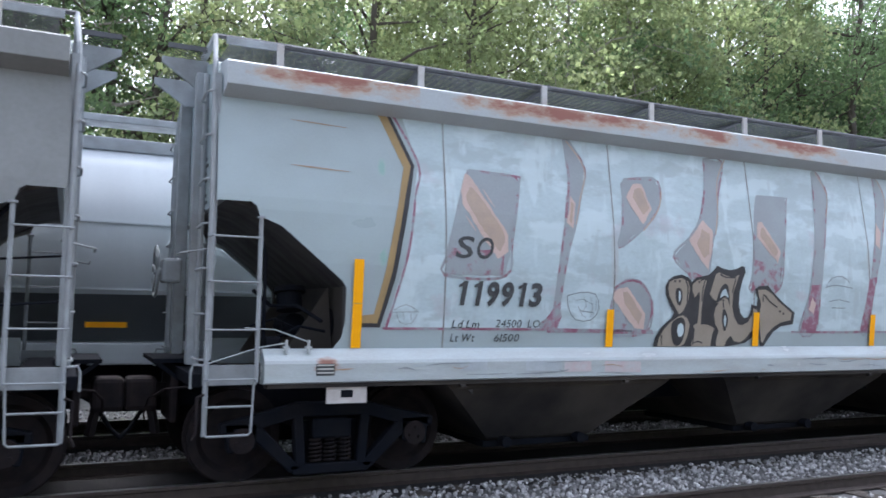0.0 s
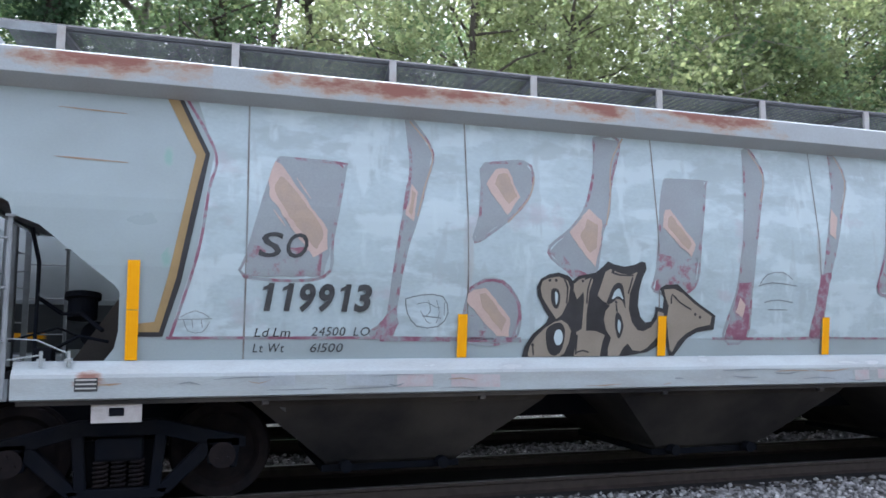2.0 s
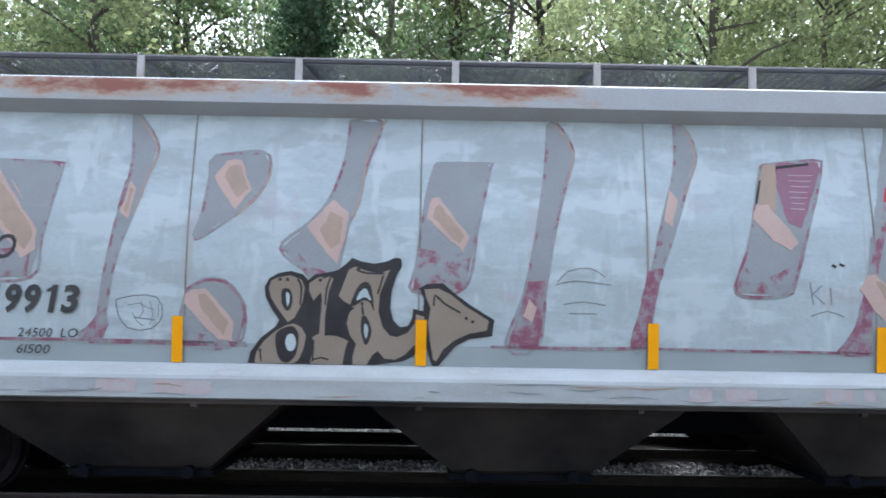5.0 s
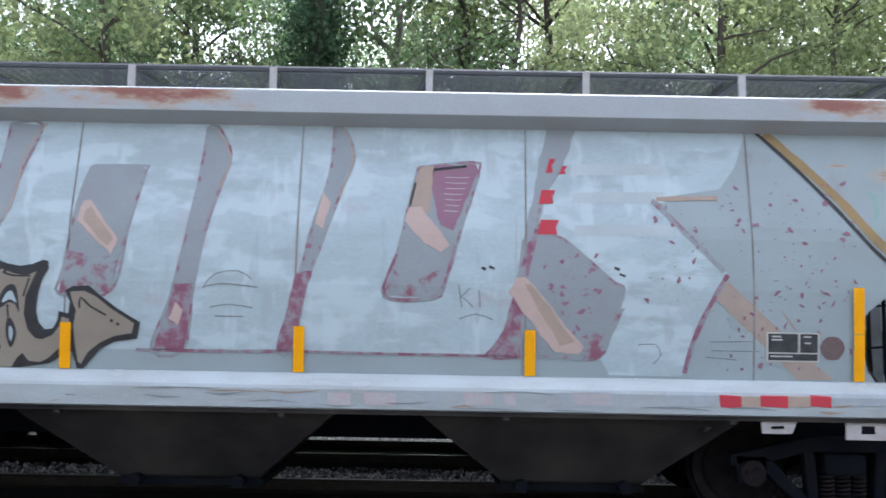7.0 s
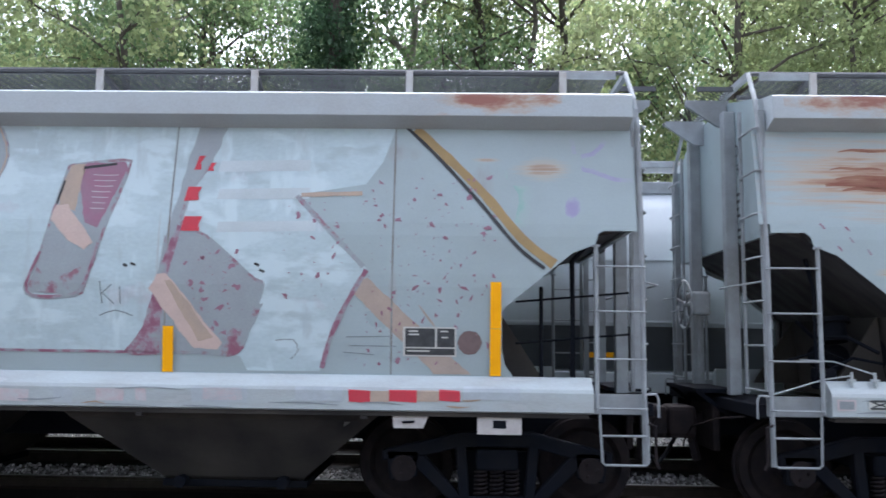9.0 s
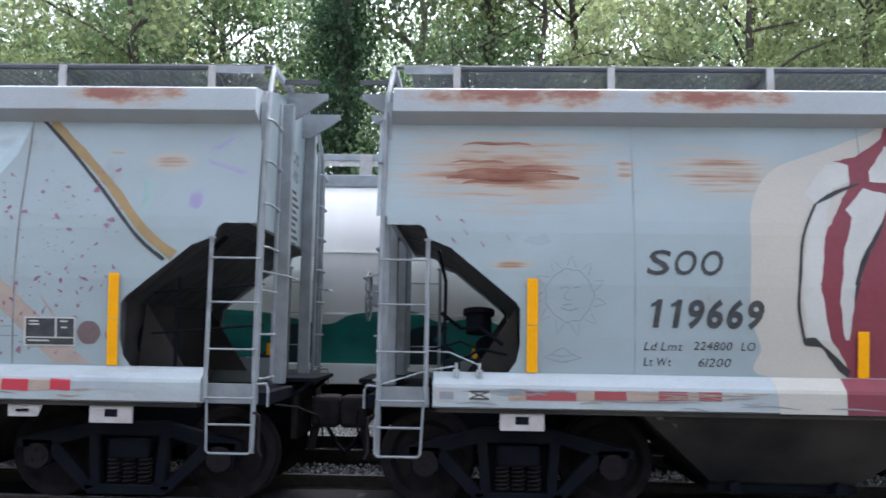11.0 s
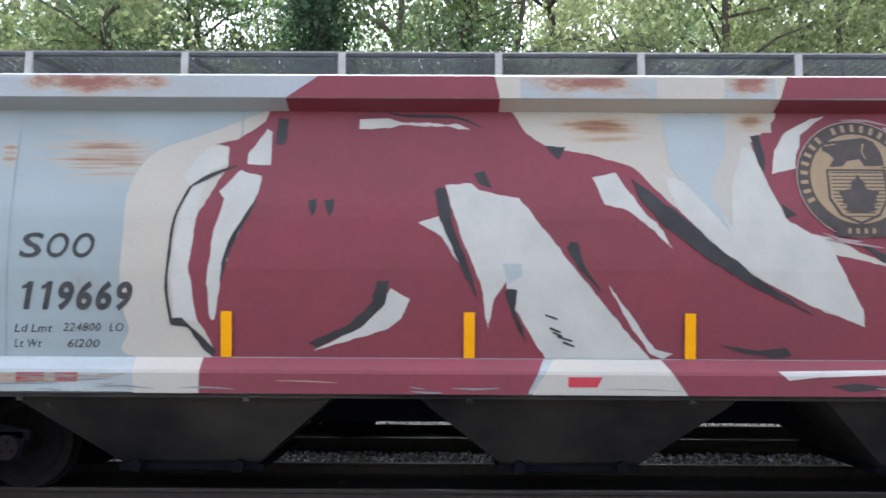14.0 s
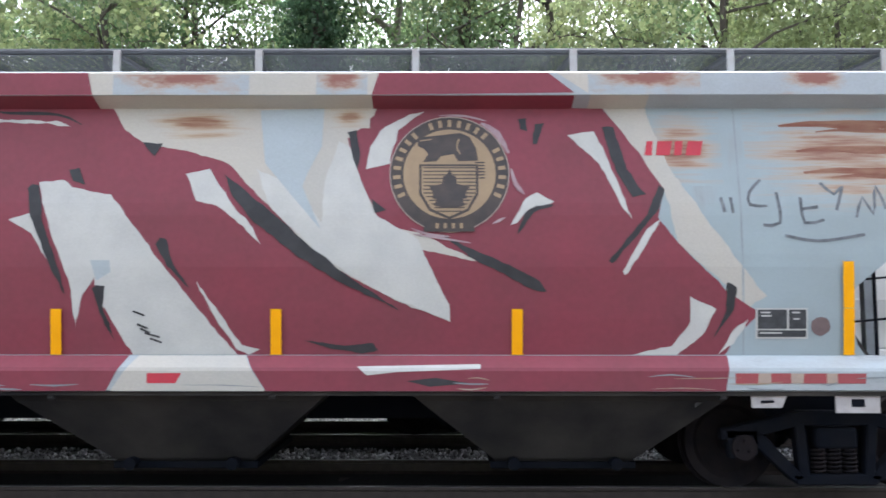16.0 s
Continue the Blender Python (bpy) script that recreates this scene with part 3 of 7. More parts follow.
        tube(bm, [(X(6.5), -1.2, 1.65), (X(7.6), -1.2, 1.75)], 0.012, 6)
        tube(bm, [(X(6.5), -1.2, 2.05), (X(7.6), -1.2, 2.15)], 0.012, 6)
        part("end_brace", bm, BLACK, car)


def end_lettering(car, k, number):
    """Reporting marks and rows of unreadable small writing on an end sheet."""
    rows = [("SOO", 3.62, 0.14), (number, 3.42, 0.13)]
    for body, z, size in rows:
        made = lettering(body, 0, z, size, LETTER, car, shear=0.0)
        w = max(v.co.x for ob in made for v in ob.data.vertices)
        for v in [v for ob in made for v in ob.data.vertices]:
            v.co = Vector((k * 7.576, k * (v.co.x - w / 2) + (0.05 if k > 0 else -0.55), v.co.z))
    for i in range(9):
        z = 3.28 - i * 0.075
        w = 0.12 + 0.14 * ((i * 7) % 5) / 4
        mid = 0.05 if k > 0 else -0.55
        bm = bmesh.new()
        box(bm, *sorted((k * 7.57, k * 7.576)), mid - w, mid + w, z, z + 0.032)
        part("writing_bar", bm, LETTER, car)


def build_hopper(label, paint_it, x, strips, number="", coat=None):
    coat = coat or PAINT
    car = tagged(new("covered_hopper_car"), label, "freight car", "hopper train")
    car.location = (x, TRACK_Y, 0)
    for s in (-1, 1):
        bm = sheet(bmesh.new(), SIDE, 0.0, s)
        part("side_sheet", bm, coat, car)
        bm = bmesh.new()
        loft(bm, [[(u, s * y, z) for y, z in ((1.50, 1.025), (1.66, 1.025), (1.69, 1.04), (1.69, 1.21), (1.68, 1.24), (1.58, 1.335), (1.56, 1.345), (1.50, 1.345))] for u in (-7.14, 7.17)])
        part("side_sill", bm, SILL_PAINT, car)
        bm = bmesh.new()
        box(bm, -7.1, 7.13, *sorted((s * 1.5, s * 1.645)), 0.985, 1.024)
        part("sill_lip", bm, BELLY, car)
        for u in (-3.04, -1.01, 1.01, 3.05, 5.1, -5.1):
            bm = bmesh.new()
            box(bm, u - 0.03, u + 0.03, s * 1.62 - 0.03, s * 1.62 + 0.03, 0.95, 0.984, 0.006)
            part("sill_clip", bm, BELLY, car)
    for u in (-5.30, -3.18, -1.03, 1.09, 3.22, 5.33):
        bm = bmesh.new()
        sheet(bm, [(u - 0.008, 1.35), (u + 0.008, 1.35), (u + 0.008, 3.86), (u - 0.008, 3.86)], 0.003 if number == "119669" else 0.005)
        part("weld_seam", bm, SEAM_FAINT if number == "119669" else SEAM, car)
    bm = bmesh.new()
    ring = [(1.36, 3.76), (1.465, 3.69), (1.655, 3.768), (1.66, 3.775), (1.655, 3.982), (1.64, 4.0), (1.22, 4.07), (0.5, 4.27)]
    ring = [(-y, z) for y, z in ring] + [(y, z) for y, z in ring[::-1]]
    loft(bm, [[(u, y, z) for y, z in ring] for u in (-7.56, 7.56)])
    part("roof", bm, ROOF_PAINT if coat is PAINT else coat, car)
    # roof walks
    for s in (-1, 1):
        y0, y1 = sorted((s * 1.13, s * 0.40))
        tagged(part("roof_walk", grating(-7.45, 7.45, y0, y1, 4.35), GRATE, car, "expanded-metal roof walk"), kind="stuff")
        bm = bmesh.new()
        tube(bm, [(-7.60, s * 1.16, 4.365), (7.60, s * 1.16, 4.365)], 0.024, 6)
        part("walk_rail", bm, GRATE, car)
        for u in POSTS:
            bm = bmesh.new()
            box(bm, u - 0.035, u + 0.035, *sorted((s * 1.20, s * 1.17)), 4.05, 4.365)
            b = part("walk_bracket", bm, ZINC, car)
            if s < 0:
                bm = bmesh.new()
                e = 0.1 if u < 0 else -0.1
                beam(bm, (u, s * 1.12, 4.325), (u + e, s * 0.42, 4.32), 0.06, 0.03)
                beam(bm, (u, s * 1.14, 4.08), (u + e, s * 0.45, 4.31), 0.035)
                part("cross_brace", bm, GRATE, b)
        for u in (-7.5, 6.97):
            bm = bmesh.new()
            box(bm, u, u + 0.53, *sorted((s * 1.16, s * 1.19)), 4.295, 4.365)
            part("walk_end_frame", bm, TRIM, car)
    bm = bmesh.new()
    box(bm, -7.2, 7.2, -0.33, 0.33, 4.26, 4.36, 0.02)
    for u in range(-7, 8):
        box(bm, u - 0.04, u + 0.04, -0.36, 0.36, 4.26, 4.39, 0.01)
    part("hatch_cover", bm, TRIM, car)
    # hopper bays
    for c in (-3.75, 0.0, 3.75):
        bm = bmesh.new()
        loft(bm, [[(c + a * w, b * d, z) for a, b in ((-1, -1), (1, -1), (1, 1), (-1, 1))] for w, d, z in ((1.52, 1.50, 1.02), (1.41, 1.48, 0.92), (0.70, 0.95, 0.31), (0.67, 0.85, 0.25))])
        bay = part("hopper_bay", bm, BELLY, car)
        bm = bmesh.new()
        box(bm, c - 0.72, c + 0.72, -0.9, 0.9, 0.2, 0.27, 0.01)
        disc(bm, (c + 0.5, -1.0, 0.27), (0, 1, 0), 0.06, 0.12, 12)
        disc(bm, (c - 0.5, -1.0, 0.27), (0, 1, 0), 0.06, 0.12, 12)
        part("discharge_gate", bm, BLACK, bay)
    bm = bmesh.new()
    box(bm, -7.0, 7.0, -0.33, 0.33, 0.62, 0.98)
    part("centre_sill", bm, BLACK, car)
    # trucks
    wheels = []
    for c in (-6.33, 6.33):
        truck = new("truck")
        truck.parent = car
        truck.location = (c, 0, 0)
        for s in (-1, 1):
            part("side_frame", side_frame(s), BLACK, truck)
            part("spring_nest", spring(s), RUSTY, truck)
        bm = bmesh.new()
        box(bm, -0.2, 0.2, -1.2, 1.2, 0.44, 0.64, 0.03)
        box(bm, -0.16, 0.16, -0.3, 0.3, 0.6, 0.75)
        # black plates added behind the springs so the openings stay dark
        for q in (-1, 1):
            box(bm, -0.32, 0.32, q * 1.0 - 0.02, q * 1.0 + 0.02, 0.12, 0.6)
        part("bolster", bm, BLACK, truck)
        for d in (-0.89, 0.89):
            w = part("wheel_set", wheel_set(), RUSTY, car, "rust-brown steel wheels on an axle")
            wheels.append((w, c + d))
        bm = bmesh.new()
        prism(bm, [(c - 0.2, 0.83), (c + 0.2, 0.83), (c + 0.2, 1.0), (c - 0.2, 1.0)], -1.62, -1.60)
        pad = part("jacking_pad", bm, PAD, car, "pale square plate with a slot")
        bm = bmesh.new()
        box(bm, c - 0.06, c + 0.06, -1.626, -1.615, 0.885, 0.955, 0.004)
        part("slot", bm, BLACK, pad)
    bm = bmesh.new()
    prism(bm, [(5.37, 0.875), (5.64, 0.875), (5.69, 1.0), (5.36, 1.0)], -1.62, -1.60)
    plate = part("bracket_plate", bm, PAD, car, "small pale slanting plate")
    bm = bmesh.new()
    tube(bm, [(5.45, -1.63, 0.93), (5.56, -1.63, 0.935)], 0.012, 6)
    part("plate_pin", bm, BLACK, plate)
    bm = bmesh.new()
    tube(bm, [(6.9, 1.2, 4.45), (7.3, 1.42, 4.46), (7.5, 1.58, 4.38), (7.57, 1.65, 4.2), (7.58, 1.66, 3.8), (7.58, 1.66, 1.3)], 0.022, 8)
    part("corner_handrail", bm, SILL_PAINT, car, smooth=True)
    for u, tall in [(-6.24, 1), (6.29, 1)] + [(q, 0) for q in strips]:
        for z0, z1 in ((1.35, 1.778), (1.783, 2.209)) if tall else ((1.35, 1.77),):
            bm = sheet(bmesh.new(), [(u - 0.05, z0), (u + 0.05, z0), (u + 0.05, z1), (u - 0.05, z1)], 0.03)
            part("reflector_strip", bm, YELLOW, car)
    hopper_end(car, -1, True)
    hopper_end(car, 1, False)
    paint_it(car)
    if number:
        end_lettering(car, -1, number)
        end_lettering(car, 1, number)
    return car, wheels


SEAM_FAINT = material("painted_seam", (0.325, 0.38, 0.41), 0.6, color2=(0.27, 0.29, 0.30), scale=3, amount=0.8)
SEAM = material("seam_grime", (0.27, 0.30, 0.31), 0.7, color2=(0.16, 0.12, 0.10), scale=3, amount=0.8)
ROOF_PAINT = material("rust_bitten_roof_paint", (0.40, 0.45, 0.485), 0.5, color2=(0.36, 0.38, 0.40), scale=2, amount=0.6)
ZINC = material("galvanised_bracket", (0.42, 0.42, 0.42), 0.5, metal=0.3, color2=(0.30, 0.24, 0.20), scale=9)
PAD = material("pale_pad_paint", (0.55, 0.53, 0.53), 0.6, color2=(0.32, 0.28, 0.27), scale=9)


# ---------------------------------------------------------------- paint, rust and lettering on the cars
PALE = material("pale_blue_roller_paint", (0.452, 0.562, 0.612), 0.35, color2=(0.39, 0.48, 0.515), scale=1.8, amount=0.8, bump=0.05, fine=20, stretch=(1, 1, 1.8))
def rolled(m, coats):
    """Overlapping strokes of a paint roller: patches of other shades with torn edges, some along and some upright."""
    n, l = m.node_tree.nodes, m.node_tree.links
    b = n["Principled BSDF"]
    src = b.inputs["Base Color"].links[0].from_socket
    tc = n.new("ShaderNodeTexCoord")
    for i, (color, stretch, scale, cut, most) in enumerate(coats):
        mp, nz, mr, mx = n.new("ShaderNodeMapping"), n.new("ShaderNodeTexNoise"), n.new("ShaderNodeMapRange"), n.new("ShaderNodeMix")
        mp.inputs["Scale"].default_value, mp.inputs["Location"].default_value = stretch, (3.7 * i, 0, 1.9 * i)
        nz.inputs["Scale"].default_value, nz.inputs["Detail"].default_value, nz.inputs["Roughness"].default_value = scale, 5, 0.55
        mr.inputs[1].default_value, mr.inputs[2].default_value, mr.inputs[4].default_value = cut, cut + 0.07, most
        mx.data_type = "RGBA"
        mx.inputs[7].default_value = (*color, 1)
        l.new(tc.outputs["Object"], mp.inputs["Vector"])
        l.new(mp.outputs[0], nz.inputs["Vector"])
        l.new(nz.outputs[0], mr.inputs[0])
        l.new(mr.outputs[0], mx.inputs[0])
        l.new(src, mx.inputs[6])
        src = mx.outputs[2]
    l.new(src, b.inputs["Base Color"])


rolled(PALE, [((0.53, 0.64, 0.69), (1.0, 1, 2.6), 1.5, 0.52, 0.8), ((0.37, 0.45, 0.485), (0.9, 1, 2.2), 1.7, 0.56, 0.75),
              ((0.545, 0.655, 0.70), (2.6, 1, 0.8), 1.6, 0.58, 0.7), ((0.39, 0.465, 0.505), (3.4, 1, 0.9), 1.5, 0.60, 0.6), ((0.44, 0.42, 0.475), (1.1, 1, 1.3), 1.3, 0.60, 0.5)])
BLUE_PATCH = material("bare_blue_grey_patch", (0.42, 0.485, 0.515), 0.5, color2=(0.39, 0.44, 0.46), scale=2.2, amount=0.8, bump=0.03)
PALE_DIM = material("embossed_pale_paint", (0.51, 0.58, 0.62), 0.6, color2=(0.43, 0.49, 0.52), scale=3, amount=0.8, bump=0.05)
LGREY = material("faded_grey_fill", (0.30, 0.345, 0.375), 0.45, color2=(0.275, 0.295, 0.32), scale=2.5, amount=0.7, bump=0.05)
FLECK = material("mauve_flecks", (0.27, 0.13, 0.185), 0.6, color2=(0.33, 0.21, 0.27), scale=6, amount=0.8, bump=0)
MAGENTA = material("magenta_spray", (0.30, 0.135, 0.21), 0.55, color2=(0.27, 0.18, 0.235), scale=8, amount=0.7, bump=0.05)
PEACH = material("peach_spray", (0.56, 0.43, 0.39), 0.6, color2=(0.48, 0.38, 0.35), scale=5, amount=0.7, bump=0.05)
PEACH_DIM = material("dull_peach_spray", (0.42, 0.34, 0.29), 0.6, color2=(0.34, 0.28, 0.25), scale=5, amount=0.7, bump=0.05)
TAN = material("tan_spray", (0.44, 0.34, 0.27), 0.6, color2=(0.38, 0.31, 0.27), scale=7, amount=0.8, bump=0.05)
OCHRE = material("ochre_spray", (0.36, 0.25, 0.11), 0.6, color2=(0.28, 0.20, 0.10), scale=4, amount=0.8, bump=0.05)
KHAKI = material("khaki_spray", (0.27, 0.235, 0.19), 0.6, color2=(0.33, 0.29, 0.24), scale=3, amount=0.6, bump=0.05)
INK = material("black_spray", (0.02, 0.021, 0.025), 0.55, color2=(0.05, 0.05, 0.055), scale=6, amount=0.6, bump=0.05)
LETTER = material("black_stencil_paint", (0.03, 0.033, 0.038), 0.6, color2=(0.07, 0.075, 0.08), scale=12, amount=0.8, bump=0.05)
LETTER_WORN = material("worn_black_crayon", (0.10, 0.11, 0.125), 0.7, color2=(0.26, 0.29, 0.31), scale=14, amount=0.8, bump=0)
SCRAWL = material("grey_pencil_scrawl", (0.25, 0.28, 0.30), 0.7, scale=12, bump=0)
RED = material("red_paint", (0.55, 0.035, 0.06), 0.55, color2=(0.42, 0.05, 0.07), scale=10, bump=0.05)
TAPE_RED = material("faded_red_tape", (0.36, 0.07, 0.08), 0.5, color2=(0.28, 0.08, 0.08), scale=10, bump=0.05)
TAPE_GREY = material("grey_tape_patch", (0.40, 0.45, 0.49), 0.5, scale=6, amount=0.4, bump=0.05)
PINK_FADE = material("faded_pink_tape", (0.48, 0.40, 0.42), 0.5, color2=(0.46, 0.48, 0.50), scale=12, amount=0.9, bump=0.05)
MAROON = material("maroon_spray", (0.235, 0.044, 0.066), 0.5, color2=(0.195, 0.046, 0.062), scale=1.6, amount=0.9, bump=0.04, fine=18, spec=0.4)
CREAM = material("cream_roller_paint", (0.52, 0.49, 0.43), 0.6, color2=(0.46, 0.455, 0.42), scale=1.5, amount=0.8, bump=0.05)
WHITE = material("white_spray", (0.565, 0.57, 0.54), 0.55, color2=(0.45, 0.46, 0.445), scale=2.6, amount=0.7, bump=0.04)
RUST_DEEP = material("deep_rust", (0.235, 0.09, 0.062), 0.85, color2=(0.33, 0.19, 0.13), scale=7, amount=0.9, bump=0.1, stretch=(0.5, 1, 3))
RUSTLINE = material("rust_scratch", (0.34, 0.22, 0.13), 0.8, color2=(0.38, 0.34, 0.30), scale=10, amount=0.9, bump=0)
SCRAPE = material("thin_white_brush_marks", (0.42, 0.33, 0.35), 0.6, color2=(0.30, 0.16, 0.19), scale=9, amount=0.9, bump=0)
STAIN_BROWN = material("brown_decal", (0.17, 0.12, 0.12), 0.7, scale=9, bump=0)
BADGE_GOLD = material("faded_gold_paint", (0.37, 0.265, 0.155), 0.55, color2=(0.29, 0.21, 0.14), scale=6, amount=0.7, bump=0.05)
BADGE_DARK = material("badge_brown_black", (0.045, 0.038, 0.038), 0.55, color2=(0.09, 0.07, 0.06), scale=8, amount=0.7, bump=0.05)


def blotchy(base, name, core, wash, cut, soft, stretch, fall=(2, 0, 2), rim=-0.45, start=None):
    """The base paint with streaks of rust or other paint that fade out towards the patch's rim: a wash and, in its thick of it, a core."""
    m = base.copy()
    m.name = name
    n, l = m.node_tree.nodes, m.node_tree.links
    b = n["Principled BSDF"]
    src = b.inputs["Base Color"].links[0].from_socket
    tc, mp, nz = n.new("ShaderNodeTexCoord"), n.new("ShaderNodeMapping"), n.new("ShaderNodeTexNoise")
    mp.inputs["Scale"].default_value = stretch
    nz.inputs["Scale"].default_value, nz.inputs["Detail"].default_value, nz.inputs["Roughness"].default_value = 3.0, 8, 0.65
    l.new(tc.outputs["Object"], mp.inputs["Vector"])
    l.new(mp.outputs[0], nz.inputs["Vector"])
    ctr, ln, mr = n.new("ShaderNodeVectorMath"), n.new("ShaderNodeVectorMath"), n.new("ShaderNodeMapRange")
    ctr.operation, ln.operation = "MULTIPLY_ADD", "LENGTH"
    ctr.inputs[1].default_value, ctr.inputs[2].default_value = fall, start or [-v / 2 for v in fall]
    l.new(tc.outputs["Generated"], ctr.inputs[0])
    l.new(ctr.outputs[0], ln.inputs[0])
    mr.inputs[1].default_value, mr.inputs[2].default_value, mr.inputs[3].default_value, mr.inputs[4].default_value = 0.3, 1.0, 0.06, rim
    mr.clamp = True
    l.new(ln.outputs["Value"], mr.inputs[0])
    add = n.new("ShaderNodeMath")
    l.new(nz.outputs[0], add.inputs[0])
    l.new(mr.outputs[0], add.inputs[1])
    for color, lo, hi in ((wash, cut, cut + soft), (core, cut + soft * 0.7, cut + soft * 1.5)):
        rng, mx = n.new("ShaderNodeMapRange"), n.new("ShaderNodeMix")
        rng.inputs[1].default_value, rng.inputs[2].default_value = lo, hi
        l.new(add.outputs[0], rng.inputs[0])
        mx.data_type = "RGBA"
        l.new(rng.outputs[0], mx.inputs[0])
        l.new(src, mx.inputs[6])
        mx.inputs[7].default_value = (*color, 1)
        src = mx.outputs[2]
    l.new(src, b.inputs["Base Color"])
    return m


RUST_STAIN = blotchy(PAINT, "rust_bloom", (0.235, 0.08, 0.05), (0.45, 0.335, 0.235), 0.25, 0.30, (0.33, 1, 6), rim=-0.28)
RUST_PALE = blotchy(PAINT, "pale_rust_wash", (0.28, 0.15, 0.09), (0.44, 0.39, 0.32), 0.31, 0.24, (0.2, 1, 7), rim=-0.25)
RUST_ORANGE = blotchy(CREAM, "orange_rust_bloom", (0.26, 0.11, 0.06), (0.46, 0.35, 0.24), 0.28, 0.24, (0.3, 1, 4.5), rim=-0.25)
RUST_EAVE = blotchy(ROOF_PAINT, "eave_rust", (0.27, 0.11, 0.085), (0.42, 0.32, 0.25), 0.25, 0.2, (0.9, 1, 2.2), (1.7, 0, 0.95), rim=-0.28, start=(-0.85, 0, -0.95))
RUST_SILL = blotchy(SILL_PAINT, "sill_rust", (0.25, 0.12, 0.09), (0.36, 0.27, 0.23), 0.4, 0.15, (1, 1, 3), rim=-0.3)
GRIME = blotchy(PAINT, "grime_wash", (0.27, 0.29, 0.30), (0.32, 0.35, 0.36), 0.40, 0.3, (2.0, 1, 0.5), rim=-0.4)
DRIP_GREY = blotchy(PAINT, "brown_drip_on_grey", (0.27, 0.23, 0.21), (0.34, 0.36, 0.37), 0.35, 0.4, (4, 1, 0.6), rim=-0.6)
DRIP = blotchy(PALE, "brown_drip", (0.32, 0.27, 0.24), (0.40, 0.41, 0.42), 0.35, 0.4, (4, 1, 0.6), rim=-0.6)
MAUVE = blotchy(LGREY, "mauve_spray", (0.25, 0.10, 0.155), (0.31, 0.19, 0.25), 0.44, 0.13, (2.4, 1, 2.4), (0, 0, 0))
MAUVE_THIN = blotchy(LGREY, "worn_mauve_spray", (0.25, 0.10, 0.15), (0.28, 0.16, 0.20), 0.56, 0.10, (2.2, 1, 2.2), (0, 0, 0))


PURPLE = blotchy(PAINT, "faded_purple_spray", (0.30, 0.28, 0.45), (0.335, 0.355, 0.47), 0.14, 0.3, (2.2, 1, 2.2), (1.6, 0, 1.6), rim=-0.2)
TEAL_FADE = blotchy(PAINT, "faded_teal_spray", (0.25, 0.41, 0.38), (0.32, 0.425, 0.42), 0.15, 0.3, (2.2, 1, 2.2), rim=-0.3)


def stroke(name, pts, width, mat, parent, layer=1, taper=False):
    """A painted line of a brush or can along points on the car's near side."""
    fine = []
    k = len(pts)
    for i in range(k - 1):
        p0, p1, p2, p3 = (Vector(pts[min(max(i + j, 0), k - 1)]) for j in (-1, 0, 1, 2))
        n = max(2, int((p2 - p1).length / 0.08))
        for s in range(n):
            t = s / n
            fine.append(0.5 * (2 * p1 + (p2 - p0) * t + (2 * p0 - 5 * p1 + 4 * p2 - p3) * t * t + (3 * p1 - p0 - 3 * p2 + p3) * t ** 3))
    fine.append(Vector(pts[-1]))
    bm = bmesh.new()
    rows = []
    for i, p in enumerate(fine):
        d = (fine[min(i + 1, len(fine) - 1)] - fine[max(i - 1, 0)]).normalized()
        q = Vector((-d.y, d.x))
        w = width / 2 * (0.86 + 0.28 * noise.noise((p.x * 9, p.y * 9, 0)))
        if taper:
            w *= 0.25 + 0.75 * math.sin(math.pi * min(0.98, max(0.02, i / (len(fine) - 1))))
        a, b = p - q * w, p + q * w
        rows.append([bm.verts.new((c.x, -(half if 1.36 < pts[0][1] < 3.76 else skin)(c.y) - 0.002 * layer, c.y)) for c in (a, b)])
    for (a, b), (c, d) in zip(rows, rows[1:]):
        f = bm.faces.new((a, c, d, b))
    bmesh.ops.recalc_face_normals(bm, faces=bm.faces)
    return part(name, bm, mat, parent)


def stain(x0, x1, z0, z1, mat, parent):
    paint("rust_stain", [(x0, z0), (x1, z0), (x1, z1), (x0, z1)], mat, parent, (3.6 if mat is RUST_ORANGE else 1.4 if mat in (DRIP, DRIP_GREY, RUST_EAVE, RUST_SILL) else 0.6) + random.uniform(0, 0.2))


def grime(seed, n, a, b, mat, parent):
    r = random.Random(seed)
    for i in range(n):
        w, h = r.uniform(0.3, 0.9), r.uniform(0.25, 0.75)
        x, z = r.uniform(a[0], b[0] - w), r.uniform(a[1], max(a[1] + 0.05, b[1] - h))
        if abs(x) > 5.0 and z < 2.75:
            continue
        paint("grime_patch", [(x, z), (x + w, z), (x + w, z + h), (x, z + h)], mat, parent, 0.3 + 0.005 * i)


